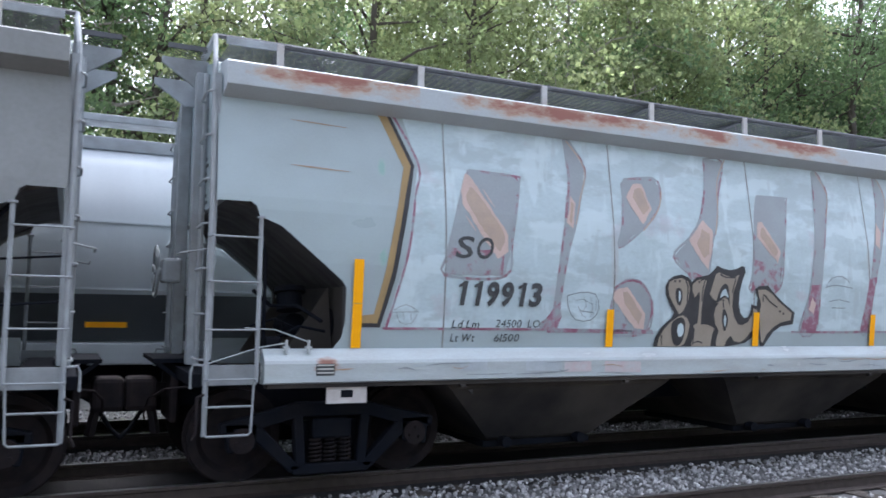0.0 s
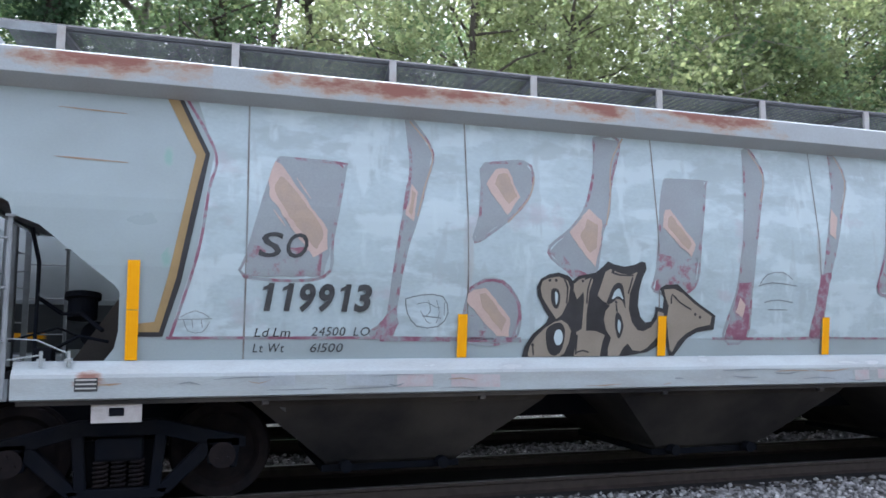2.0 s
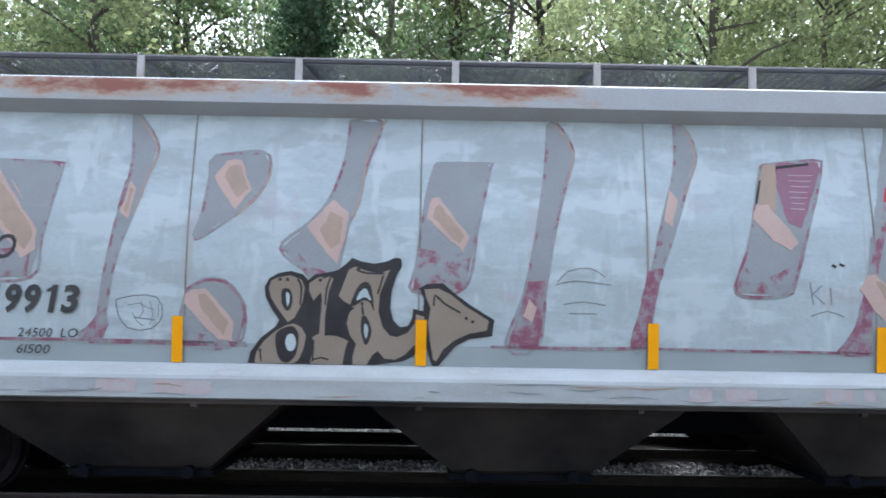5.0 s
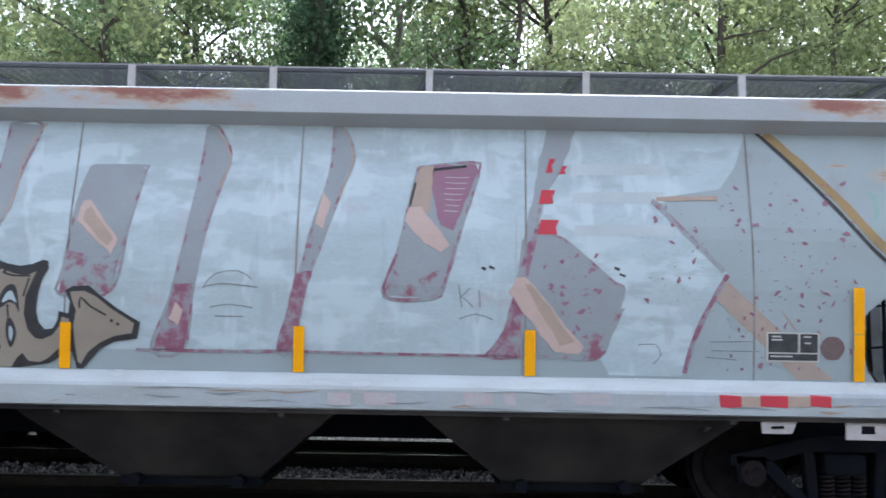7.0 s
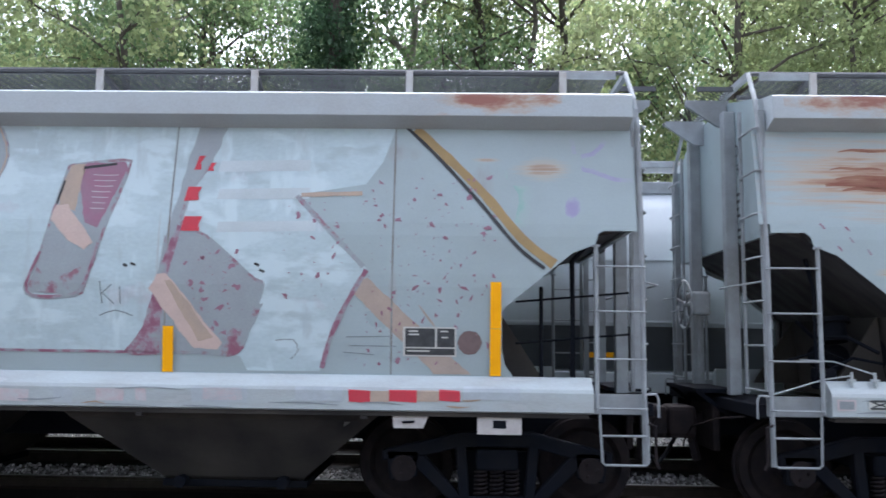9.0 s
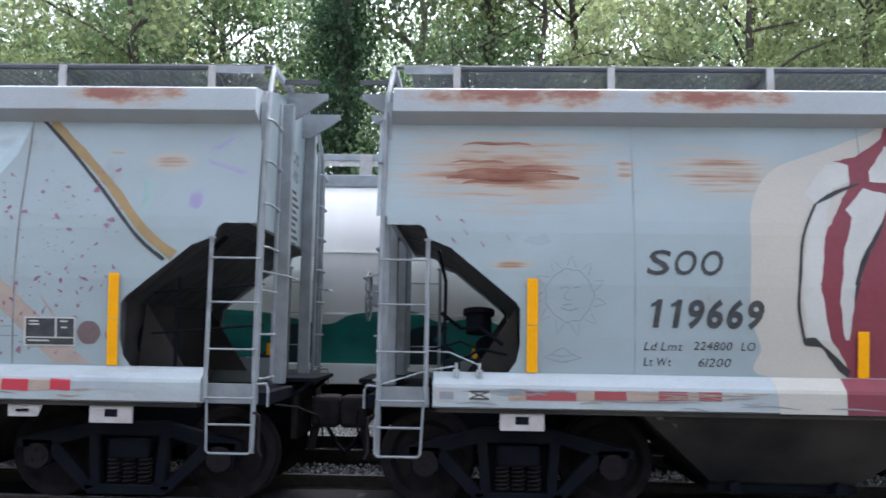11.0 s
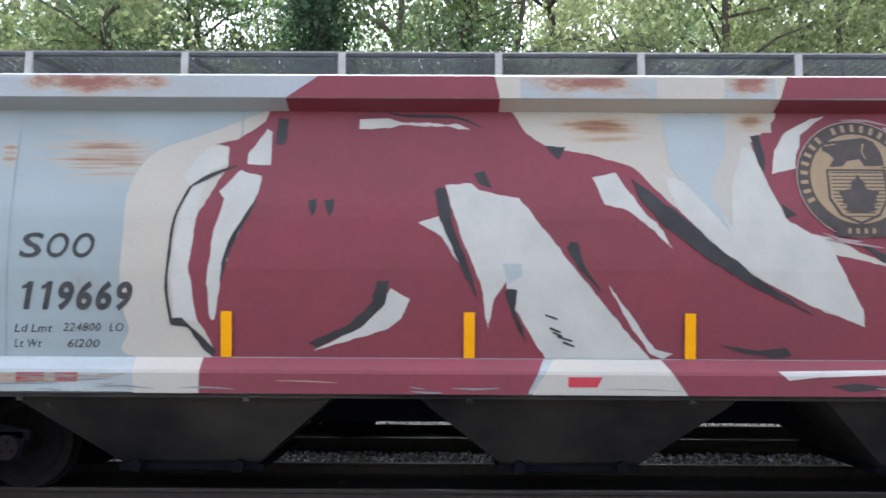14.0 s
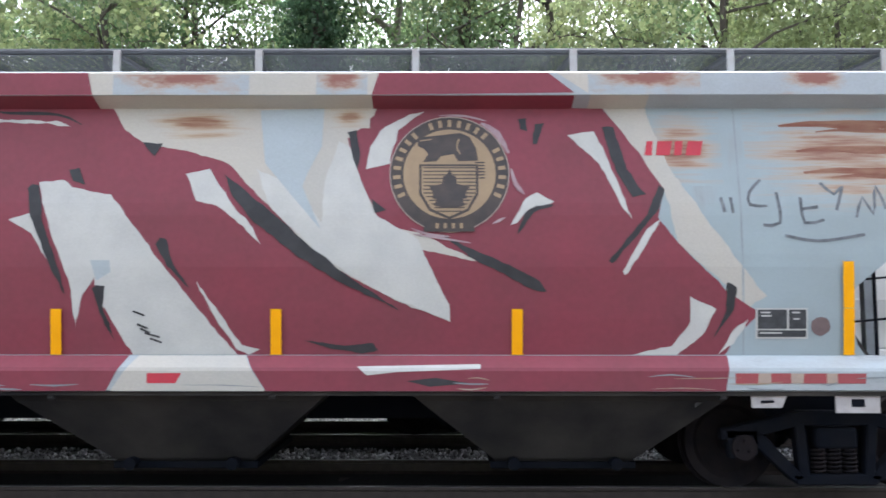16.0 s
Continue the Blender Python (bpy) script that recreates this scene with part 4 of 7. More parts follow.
def flecks(seed, n, a, b, mat, parent):
    """Small worn-off remains of paint."""
    r = random.Random(seed)
    bm = bmesh.new()
    for i in range(n):
        x, z, s, lean, thin = r.uniform(a[0], b[0]), r.uniform(a[1], b[1]), 0.005 + 0.028 * r.random() ** 2.5, r.uniform(0, 3.14), r.uniform(0.45, 1.0)
        if x > 6.3 - max(0, (z - 1.9)) * -0.6 and z < 2.4:
            continue
        vs = []
        for k in range(7):
            g = k * 2 * math.pi / 7
            w = s * r.uniform(0.3, 1.5)
            p, q = w * math.cos(g) * 1.2, w * math.sin(g) * thin
            xx, zz = x + p * math.cos(lean) - q * math.sin(lean), z + p * math.sin(lean) + q * math.cos(lean)
            vs.append(bm.verts.new((xx, -half(zz) - 0.007, zz)))
        bm.faces.new(vs[::-1])
    bmesh.ops.recalc_face_normals(bm, faces=bm.faces)
    return tagged(part("paint_speckle", bm, mat, parent, "scattered flecks of mauve paint"), kind="stuff")


def scratches(seed, n, x0, x1, parent):
    """Dark scrapes along the side sill."""
    r = random.Random(seed)
    for i in range(n):
        x, z, w = r.uniform(x0, x1), r.uniform(1.05, 1.2), r.uniform(0.1, 0.7)
        stroke("scrape", [(x, z), (x + w * 0.5, z + r.uniform(-0.02, 0.02)), (x + w, z + r.uniform(-0.02, 0.02))], r.uniform(0.008, 0.02), SCRAWL if i % 3 else RUSTLINE, parent, 3.4, True)


def placard(a, b, parent):
    """A black consolidated data panel with white rims and bars for its small writing."""
    (x0, z0), (x1, z1) = a, b
    p = paint("data_panel", [(x0, z0), (x1, z0), (x1, z1), (x0, z1)], WHITE, parent, 4, label="black data panel with white rim")
    w, h = x1 - x0, z1 - z0
    for u0, u1, v0, v1 in ((0.04, 0.60, 0.32, 0.95), (0.64, 0.97, 0.32, 0.95), (0.04, 0.97, 0.05, 0.27)):
        paint("panel_field", [(x0 + w * u0, z0 + h * v0), (x0 + w * u1, z0 + h * v0), (x0 + w * u1, z0 + h * v1), (x0 + w * u0, z0 + h * v1)], LETTER, p, 5)
    for u0, u1, v in ((0.10, 0.28, 0.83), (0.10, 0.30, 0.72), (0.70, 0.85, 0.83), (0.72, 0.84, 0.62), (0.08, 0.5, 0.16)):
        paint("writing_bar", [(x0 + w * u0, z0 + h * v), (x0 + w * u1, z0 + h * v), (x0 + w * u1, z0 + h * (v + 0.05)), (x0 + w * u0, z0 + h * (v + 0.05))], WHITE, p, 6)


def badge(x, z, parent):
    """A round heritage emblem in gold and black, drawn as plain shapes."""
    circle = lambda r, n=40, dx=0.0, dz=0.0, q=1.0: [(x + dx + r * math.cos(2 * math.pi * k / n), z + dz + q * r * math.sin(2 * math.pi * k / n)) for k in range(n)]
    e = paint("emblem", circle(0.565), PEACH_DIM, parent, 6, label="round gold and black emblem with a shield")
    paint("ring", circle(0.555), BADGE_DARK, e, 7)
    paint("field", circle(0.435), BADGE_GOLD, e, 8)
    for k in range(23):
        a = math.radians(205 - k * 230 / 22)
        if k in (8, 16):
            continue
        d, s = Vector((math.cos(a), math.sin(a))), Vector((-math.sin(a), math.cos(a)))
        c = Vector((x, z)) + d * 0.495
        paint("ring_bar", [tuple(c + s * i * 0.018 + d * j * 0.035) for i, j in ((-1, -1), (1, -1), (1, 1), (-1, 1))], BADGE_GOLD, e, 9)
    paint("animal_shape", [(x + a, z + b) for a, b in ((-0.305, 0.32), (-0.25, 0.36), (-0.1, 0.375), (0.1, 0.40), (0.19, 0.36), (0.25, 0.25), (0.27, 0.125), (0.08, 0.12), (0.04, 0.19), (-0.08, 0.17), (-0.12, 0.12), (-0.25, 0.11), (-0.2, 0.19), (-0.24, 0.24), (-0.3, 0.27))], BADGE_DARK, e, 9)
    for k in range(6):  # its scaly tail
        b = 0.10 - k * 0.03
        paint("tail_bar", [(x + 0.24 + k * 0.008, z + b), (x + 0.33, z + b), (x + 0.33, z + b + 0.014), (x + 0.24 + k * 0.008, z + b + 0.014)], BADGE_DARK, e, 9)
    stroke("animal_eye_line", [(x - 0.28, z + 0.32), (x - 0.17, z + 0.335)], 0.012, BADGE_GOLD, e, 10)
    stroke("animal_flank_line", [(x + 0.09, z + 0.34), (x + 0.07, z + 0.26), (x + 0.1, z + 0.19)], 0.016, BADGE_GOLD, e, 10)
    paint("shield", [(x + a, z + b) for a, b in ((-0.285, 0.09), (0.27, 0.09), (0.27, -0.2), (0.18, -0.36), (0.0, -0.44), (-0.19, -0.36), (-0.285, -0.2))], BADGE_DARK, e, 9)
    paint("shield_field", [(x + a, z + b) for a, b in ((-0.262, 0.07), (0.247, 0.07), (0.247, -0.19), (0.165, -0.34), (0.0, -0.415), (-0.17, -0.34), (-0.262, -0.19))], BADGE_GOLD, e, 10)
    for k in range(13):
        b = 0.05 - k * 0.035
        w = 0.245 if b > -0.19 else 0.245 - (-0.19 - b) * 0.72
        paint("shield_bar", [(x - w, z + b), (x + w, z + b), (x + w, z + b + 0.011), (x - w, z + b + 0.011)], BADGE_DARK, e, 11)
    leaf = ((0, 0.04), (0.03, -0.02), (0.06, -0.03), (0.07, -0.1), (0.19, -0.13), (0.15, -0.19), (0.16, -0.24), (0.12, -0.25), (0.14, -0.31), (0.05, -0.33))
    leaf = leaf + tuple((-a, b) for a, b in leaf[:0:-1])
    paint("leaf_shape", [(x + a, z + b) for a, b in leaf], BADGE_DARK, e, 12)
    paint("scroll", [(x - 0.24, z - 0.555), (x + 0.23, z - 0.555), (x + 0.23, z - 0.445), (x - 0.24, z - 0.445)], BADGE_DARK, e, 10)
    for k in range(4):
        paint("scroll_bar", [(x - 0.13 + k * 0.075, z - 0.525), (x - 0.10 + k * 0.075, z - 0.525), (x - 0.10 + k * 0.075, z - 0.475), (x - 0.13 + k * 0.075, z - 0.475)], BADGE_GOLD, e, 11)
    for pts, w in (([(-0.36, -0.52), (-0.2, -0.58), (0.0, -0.6)], 0.03), ([(-0.33, -0.58), (-0.05, -0.62), (0.2, -0.66)], 0.025), ([(0.3, 0.5), (0.45, 0.4), (0.56, 0.2)], 0.07), ([(0.58, 0.05), (0.62, -0.1), (0.7, -0.2)], 0.05), ([(-0.1, 0.575), (0.15, 0.57), (0.35, 0.52)], 0.03), ([(0.4, -0.48), (0.52, -0.42)], 0.03)):
        stroke("white_scrape", [(x + a, z + b) for a, b in pts], w, SCRAPE, e, 6.5, True)


def paint_plain(car):
    paint("patched_paint", [(5.0, 1.36), (6.1, 1.36), (6.0, 3.7), (4.6, 3.7)], LGREY, car, 1)


def paint_first(car):
    paint("buffed_letters", [(-5.81, 3.87), (-5.6, 3.21), (-5.66, 2.84), (-5.73, 2.28), (-5.94, 1.55), (-4.93, 1.54), (-2.61, 1.53), (-1.82, 1.54), (-0.21, 1.53), (1.09, 1.54), (2.81, 1.54), (3.72, 1.53), (3.93, 1.5), (4.0, 1.37), (4.67, 1.37), (4.76, 1.69), (5.09, 2.32), (4.74, 2.68), (4.41, 3.02), (5.06, 3.13), (5.22, 3.36), (5.39, 3.87), (3.73, 3.87), (0.56, 3.87), (-2.7, 3.69)], PALE, car, 1, label="faded pale blue block letters rolled over older paint")
    paint("ochre_border", [(-6.11, 3.87), (-6.0, 3.87), (-5.67, 3.19), (-5.76, 2.81), (-5.88, 2.03), (-5.99, 1.59), (-6.22, 1.59), (-6.22, 1.66), (-6.06, 1.68), (-5.96, 2.08), (-5.83, 2.78), (-5.76, 3.17)], OCHRE, car, 2)
    paint("black_border", [(-6.01, 3.87), (-5.97, 3.87), (-5.64, 3.2), (-5.71, 2.79), (-5.85, 2.03), (-5.99, 1.55), (-6.22, 1.55), (-6.22, 1.59), (-6.02, 1.59), (-5.89, 2.07), (-5.76, 2.81), (-5.68, 3.19)], INK, car, 3)
    stroke("mauve_line", [(-5.88, 3.75), (-5.59, 3.21), (-5.64, 2.87), (-5.72, 2.28), (-5.93, 1.53)], 0.03, MAUVE, car, 2)
    paint("grey_counter", [(-5.02, 3.21), (-4.45, 3.19), (-4.41, 3.11), (-4.52, 2.47), (-4.6, 2.1), (-5.31, 2.09), (-5.29, 2.29), (-5.11, 2.97)], LGREY, car, 2, label="grey letter counter with mauve edges")
    paint("mauve_foot", [(-5.27, 2.38), (-5.06, 2.35), (-4.61, 2.38), (-4.63, 2.11), (-5.3, 2.09)], MAUVE_THIN, car, 3)
    stroke("mauve_line", [(-4.45, 3.18), (-4.42, 3.08), (-4.51, 2.57)], 0.022, MAUVE_THIN, car, 3)
    paint("peach_bar", [(-5.06, 3.17), (-5.01, 3.15), (-4.57, 2.54), (-4.57, 2.36), (-4.7, 2.28), (-5.11, 2.84), (-5.12, 2.98)], PEACH, car, 4)
    paint("tan_bar", [(-5.03, 2.99), (-4.95, 2.99), (-4.63, 2.57), (-4.65, 2.4), (-4.72, 2.4), (-5.04, 2.84)], TAN, car, 5, True)
    stroke("pale_dash", [(-4.86, 3.02), (-4.73, 2.83)], 0.02, PEACH, car, 4, True)
    stroke("pale_dash", [(-5.07, 2.71), (-4.96, 2.56)], 0.02, PEACH, car, 4, True)
    paint("grey_stem", [(-3.79, 3.69), (-3.71, 3.67), (-3.52, 3.36), (-3.59, 3.09), (-3.7, 2.7), (-3.82, 2.33), (-3.9, 1.86), (-3.93, 1.56), (-4.11, 1.56), (-4.14, 1.6), (-3.99, 1.73), (-3.94, 2.07), (-3.88, 2.48), (-3.76, 3.14), (-3.77, 3.47)], LGREY, car, 2)
    paint("peach_bar", [(-3.75, 3.03), (-3.69, 2.95), (-3.74, 2.66), (-3.82, 2.72)], PEACH, car, 4)
    paint("tan_bar", [(-3.75, 2.97), (-3.71, 2.94), (-3.76, 2.71), (-3.79, 2.75)], TAN, car, 5)
    stroke("mauve_line", [(-3.79, 3.04), (-3.84, 2.7), (-3.74, 2.62)], 0.02, MAUVE_THIN, car, 3)
    stroke("tan_line", [(-3.75, 3.67), (-3.53, 3.36), (-3.62, 3.0), (-3.7, 2.71)], 0.018, TAN, car, 3)
    paint("mauve_foot", [(-4.01, 1.74), (-3.91, 1.83), (-3.87, 1.68), (-3.93, 1.55), (-4.1, 1.55)], MAUVE, car, 3)
    stroke("mauve_line", [(-5.96, 1.54), (-4.84, 1.54), (-3.73, 1.54), (-2.61, 1.53)], 0.03, MAUVE, car, 3)
    stroke("mauve_line", [(-4.05, 1.52), (-3.17, 1.52)], 0.032, MAUVE, car, 3)
    stroke("mauve_line", [(-3.17, 1.51), (-2.6, 1.51)], 0.03, MAUVE, car, 3)
    paint("grey_counter", [(-2.98, 3.29), (-2.55, 3.34), (-2.45, 3.22), (-2.5, 2.99), (-2.69, 2.77), (-3.11, 2.48), (-3.05, 2.76), (-3.01, 3.15)], LGREY, car, 2)
    stroke("mauve_line", [(-2.5, 3.32), (-2.98, 3.28), (-3.02, 3.04), (-3.09, 2.49)], 0.03, MAUVE_THIN, car, 3)
    stroke("tan_line", [(-2.44, 3.19), (-2.51, 2.96), (-2.76, 2.69)], 0.018, TAN, car, 3)
    paint("peach_bar", [(-2.86, 3.24), (-2.73, 3.25), (-2.61, 2.96), (-2.76, 2.77), (-2.95, 3.04), (-2.97, 3.08)], PEACH, car, 4)
    paint("tan_bar", [(-2.84, 3.18), (-2.74, 3.2), (-2.64, 2.97), (-2.74, 2.88), (-2.88, 3.08)], TAN, car, 5)
    paint("grey_diagonal", [(-1.72, 3.66), (-1.42, 3.66), (-1.55, 3.18), (-1.61, 2.84), (-1.7, 2.63), (-1.79, 2.2), (-1.94, 2.14), (-2.32, 2.4), (-2.07, 2.65), (-1.88, 2.89), (-1.75, 3.29)], LGREY, car, 2)
    stroke("tan_line", [(-1.37, 3.68), (-1.53, 3.4), (-1.58, 3.01), (-1.65, 2.71)], 0.018, TAN, car, 3)
    paint("peach_bar", [(-1.84, 2.88), (-1.7, 2.76), (-1.72, 2.52), (-1.79, 2.27), (-2.04, 2.56), (-2.08, 2.62)], PEACH, car, 4)
    paint("tan_bar", [(-1.87, 2.77), (-1.75, 2.71), (-1.77, 2.47), (-1.85, 2.41), (-1.96, 2.59)], TAN, car, 5)
    paint("mauve_foot", [(-2.32, 2.4), (-2.2, 2.41), (-2.02, 2.25), (-1.81, 2.15), (-1.94, 2.11), (-2.04, 2.13)], MAUVE_THIN, car, 3)
    paint("grey_counter", [(-3.16, 2.02), (-3.01, 2.11), (-2.82, 2.1), (-2.67, 1.95), (-2.62, 1.77), (-2.7, 1.51), (-3.17, 1.5), (-3.22, 1.76)], LGREY, car, 2)
    stroke("mauve_line", [(-3.13, 2.03), (-3.01, 2.1), (-2.82, 2.09), (-2.68, 1.95), (-2.63, 1.77), (-2.7, 1.53)], 0.03, MAUVE, car, 3)
    paint("mauve_foot", [(-3.21, 1.76), (-3.07, 1.76), (-2.88, 1.51), (-3.18, 1.51)], MAUVE_THIN, car, 3)
    paint("peach_bar", [(-3.12, 2.01), (-3.0, 2.03), (-2.73, 1.73), (-2.74, 1.55), (-2.87, 1.56), (-3.19, 1.89), (-3.18, 1.97)], PEACH, car, 4)
    paint("tan_bar", [(-3.06, 1.97), (-3.0, 1.98), (-2.77, 1.72), (-2.82, 1.6), (-3.03, 1.84)], TAN, car, 5)
    paint("grey_counter", [(-0.89, 3.25), (-0.4, 3.26), (-0.38, 3.2), (-0.49, 2.65), (-0.61, 2.07), (-1.09, 2.03), (-1.06, 2.27), (-0.97, 2.97)], LGREY, car, 2)
    paint("mauve_foot", [(-1.03, 2.43), (-0.8, 2.39), (-0.54, 2.41), (-0.61, 2.06), (-1.09, 2.03)], MAUVE_THIN, car, 3)
    stroke("mauve_line", [(-0.91, 3.22), (-0.41, 3.25), (-0.39, 3.19), (-0.49, 2.65), (-0.59, 2.22)], 0.025, MAUVE_THIN, car, 3)
    paint("peach_bar", [(-0.92, 2.91), (-0.86, 2.92), (-0.57, 2.54), (-0.63, 2.4), (-0.97, 2.72)], PEACH, car, 4)
    paint("tan_bar", [(-0.89, 2.83), (-0.85, 2.85), (-0.62, 2.55), (-0.66, 2.48), (-0.91, 2.72)], TAN, car, 5)
    paint("grey_stem", [(0.17, 3.65), (0.27, 3.67), (0.42, 3.38), (0.35, 3.1), (0.24, 2.66), (0.15, 2.13), (0.08, 1.54), (-0.22, 1.53), (-0.06, 2.02), (0.04, 2.5), (0.13, 3.1), (0.16, 3.44)], LGREY, car, 2)
    stroke("tan_line", [(0.25, 3.65), (0.41, 3.38), (0.34, 3.07)], 0.02, TAN, car, 3)
    stroke("mauve_line", [(0.16, 3.44), (0.11, 2.93), (0.03, 2.45), (-0.06, 2.02)], 0.03, MAUVE_THIN, car, 3)
    paint("mauve_foot", [(-0.02, 2.14), (0.15, 2.16), (0.08, 1.54), (-0.21, 1.53), (-0.08, 1.92)], MAUVE, car, 3)
    paint("peach_bar", [(-0.01, 1.98), (0.06, 1.9), (0.02, 1.76), (-0.07, 1.82)], PEACH, car, 4)
    paint("grey_stem", [(1.39, 3.69), (1.49, 3.66), (1.59, 3.38), (1.47, 3.01), (1.35, 2.63), (1.19, 2.15), (1.08, 1.55), (0.94, 1.54), (1.04, 1.94), (1.14, 2.31), (1.25, 2.79), (1.37, 3.23)], LGREY, car, 2)
    stroke("tan_line", [(1.47, 3.67), (1.58, 3.38), (1.46, 2.98)], 0.018, TAN, car, 3)
    paint("peach_bar", [(1.31, 3.04), (1.39, 2.93), (1.33, 2.67), (1.25, 2.73)], PEACH, car, 4)
    paint("mauve_foot", [(1.09, 2.26), (1.24, 2.28), (1.07, 1.54), (0.93, 1.53), (1.01, 1.89)], MAUVE, car, 3)
    paint("mauve_fleck", [(1.19, 2.63), (1.25, 2.6), (1.22, 2.49), (1.17, 2.49)], MAUVE, car, 3)
    stroke("mauve_line", [(-0.36, 1.53), (0.57, 1.53), (1.09, 1.54)], 0.035, MAUVE, car, 3)
    stroke("mauve_line", [(1.09, 1.54), (2.03, 1.53), (2.66, 1.53), (3.15, 1.52)], 0.03, MAUVE, car, 3)
    paint("grey_counter", [(2.2, 3.29), (2.72, 3.35), (2.78, 3.26), (2.62, 2.71), (2.47, 2.17), (2.37, 2.04), (1.91, 2.06), (2.03, 2.48)], LGREY, car, 2, label="grey letter counter with magenta top")
    paint("magenta_fill", [(2.35, 3.31), (2.75, 3.33), (2.77, 3.26), (2.54, 2.68), (2.42, 2.73), (2.33, 3.08)], MAGENTA, car, 3)
    paint("tan_bar", [(2.22, 3.29), (2.36, 3.31), (2.31, 2.84), (2.15, 2.85), (2.15, 3.08)], TAN, car, 3)
    stroke("ink_line", [(2.35, 3.27), (2.66, 3.31)], 0.03, INK, car, 4)
    stroke("ink_line", [(2.18, 3.14), (2.13, 2.91)], 0.025, INK, car, 4)
    for k in range(7):
        stroke("mauve_line", [(2.45 + 0.01 * (k % 3), 3.2 - 0.055 * k), (2.58, 3.195 - 0.055 * k), (2.69 - 0.02 * k, 3.2 - 0.055 * k)], 0.009, PINK_FADE, car, 4)
    paint("peach_bar", [(2.13, 2.9), (2.24, 2.91), (2.51, 2.54), (2.43, 2.47), (2.27, 2.56), (2.09, 2.76)], PEACH, car, 4)
    paint("mauve_foot", [(1.91, 2.06), (1.99, 2.32), (2.13, 2.17), (2.49, 2.36), (2.4, 2.06)], MAUVE_THIN, car, 3)
    stroke("mauve_line", [(2.02, 2.45), (1.92, 2.07), (2.34, 2.05), (2.46, 2.17), (2.56, 2.54)], 0.03, MAUVE, car, 4)
    paint("grey_tail", [(3.46, 3.87), (3.76, 3.87), (3.58, 3.33), (3.39, 3.02), (3.34, 2.72), (3.57, 2.62), (4.04, 2.22), (4.13, 2.16), (4.03, 1.83), (3.9, 1.53), (3.51, 1.53), (2.87, 1.52), (3.02, 1.66), (3.13, 2.08), (3.2, 2.61)], LGREY, car, 2)
    paint("mauve_edge", [(2.84, 1.52), (3.02, 1.77), (3.13, 2.24), (3.3, 2.72), (3.34, 2.7), (3.19, 2.08), (3.18, 1.52)], MAUVE, car, 3)
    paint("peach_bar", [(3.13, 2.25), (3.22, 2.26), (3.76, 1.62), (3.72, 1.56), (3.5, 1.57), (3.06, 2.11)], PEACH, car, 4)
    paint("tan_bar", [(3.21, 2.19), (3.26, 2.2), (3.68, 1.67), (3.54, 1.63)], TAN, car, 5)
    paint("mauve_foot", [(4.02, 1.96), (4.14, 1.99), (3.92, 1.53), (3.62, 1.52), (3.82, 1.72)], MAUVE_THIN, car, 3)
    stroke("mauve_line", [(3.47, 2.13), (3.63, 1.9)], 0.02, MAUVE_THIN, car, 4)
    paint("red_bar", [(3.45, 3.4), (3.51, 3.4), (3.47, 3.33), (3.48, 3.26), (3.41, 3.26)], RED, car, 4)
    paint("red_bar", [(3.57, 3.33), (3.62, 3.33), (3.59, 3.29), (3.6, 3.25), (3.54, 3.25)], RED, car, 4)
    paint("red_bar", [(3.37, 3.09), (3.5, 3.09), (3.47, 3.02), (3.48, 2.96), (3.34, 2.95)], RED, car, 4)
    paint("red_bar", [(3.36, 2.8), (3.53, 2.8), (3.5, 2.73), (3.51, 2.66), (3.33, 2.66)], RED, car, 4)
    paint("embossed_bar", [(3.66, 3.35), (4.52, 3.37), (4.52, 3.26), (3.64, 3.24)], PALE_DIM, car, 2)
    paint("embossed_bar", [(3.67, 3.07), (4.53, 3.09), (4.53, 2.98), (3.65, 2.97)], PALE_DIM, car, 2)
    paint("embossed_bar", [(3.68, 2.75), (4.61, 2.77), (4.6, 2.67), (3.67, 2.65)], PALE_DIM, car, 2)
    stroke("mauve_line", [(4.41, 3.01), (4.74, 2.67), (5.06, 2.34)], 0.05, MAUVE_THIN, car, 3)
    stroke("mauve_line", [(5.09, 2.31), (4.9, 1.98), (4.77, 1.69), (4.69, 1.4)], 0.05, MAUVE, car, 3)
    stroke("brown_line", [(4.45, 3.02), (5.03, 3.04)], 0.05, TAN, car, 3)
    stroke("ochre_border", [(5.52, 3.69), (5.84, 3.39), (6.18, 3.04), (6.53, 2.62), (6.83, 2.38)], 0.1, OCHRE, car, 2)
    stroke("black_border", [(5.43, 3.71), (5.76, 3.38), (6.12, 2.98), (6.48, 2.55), (6.74, 2.34)], 0.04, INK, car, 3)
    paint("peach_bar", [(5.01, 2.17), (5.1, 2.24), (6.07, 1.36), (5.72, 1.36), (4.98, 2.08)], PEACH_DIM, car, 2)
    stroke("pale_dash", [(5.58, 1.99), (5.74, 1.78)], 0.025, PEACH_DIM, car, 2, True)
    placard((5.44, 1.52), (5.93, 1.79), car)
    paint("round_decal", [(6.17, 1.65), (6.15, 1.6), (6.11, 1.55), (6.05, 1.54), (6.0, 1.55), (5.96, 1.59), (5.94, 1.65), (5.96, 1.71), (6.0, 1.75), (6.05, 1.76), (6.11, 1.75), (6.15, 1.71)], STAIN_BROWN, car, 2)
    flecks(3, 170, (5.0, 1.42), (6.3, 3.2), FLECK, car)
    flecks(5, 40, (4.3, 1.9), (5.1, 3.0), FLECK, car)
    flecks(4, 60, (3.39, 1.62), (3.95, 2.5), FLECK, car)
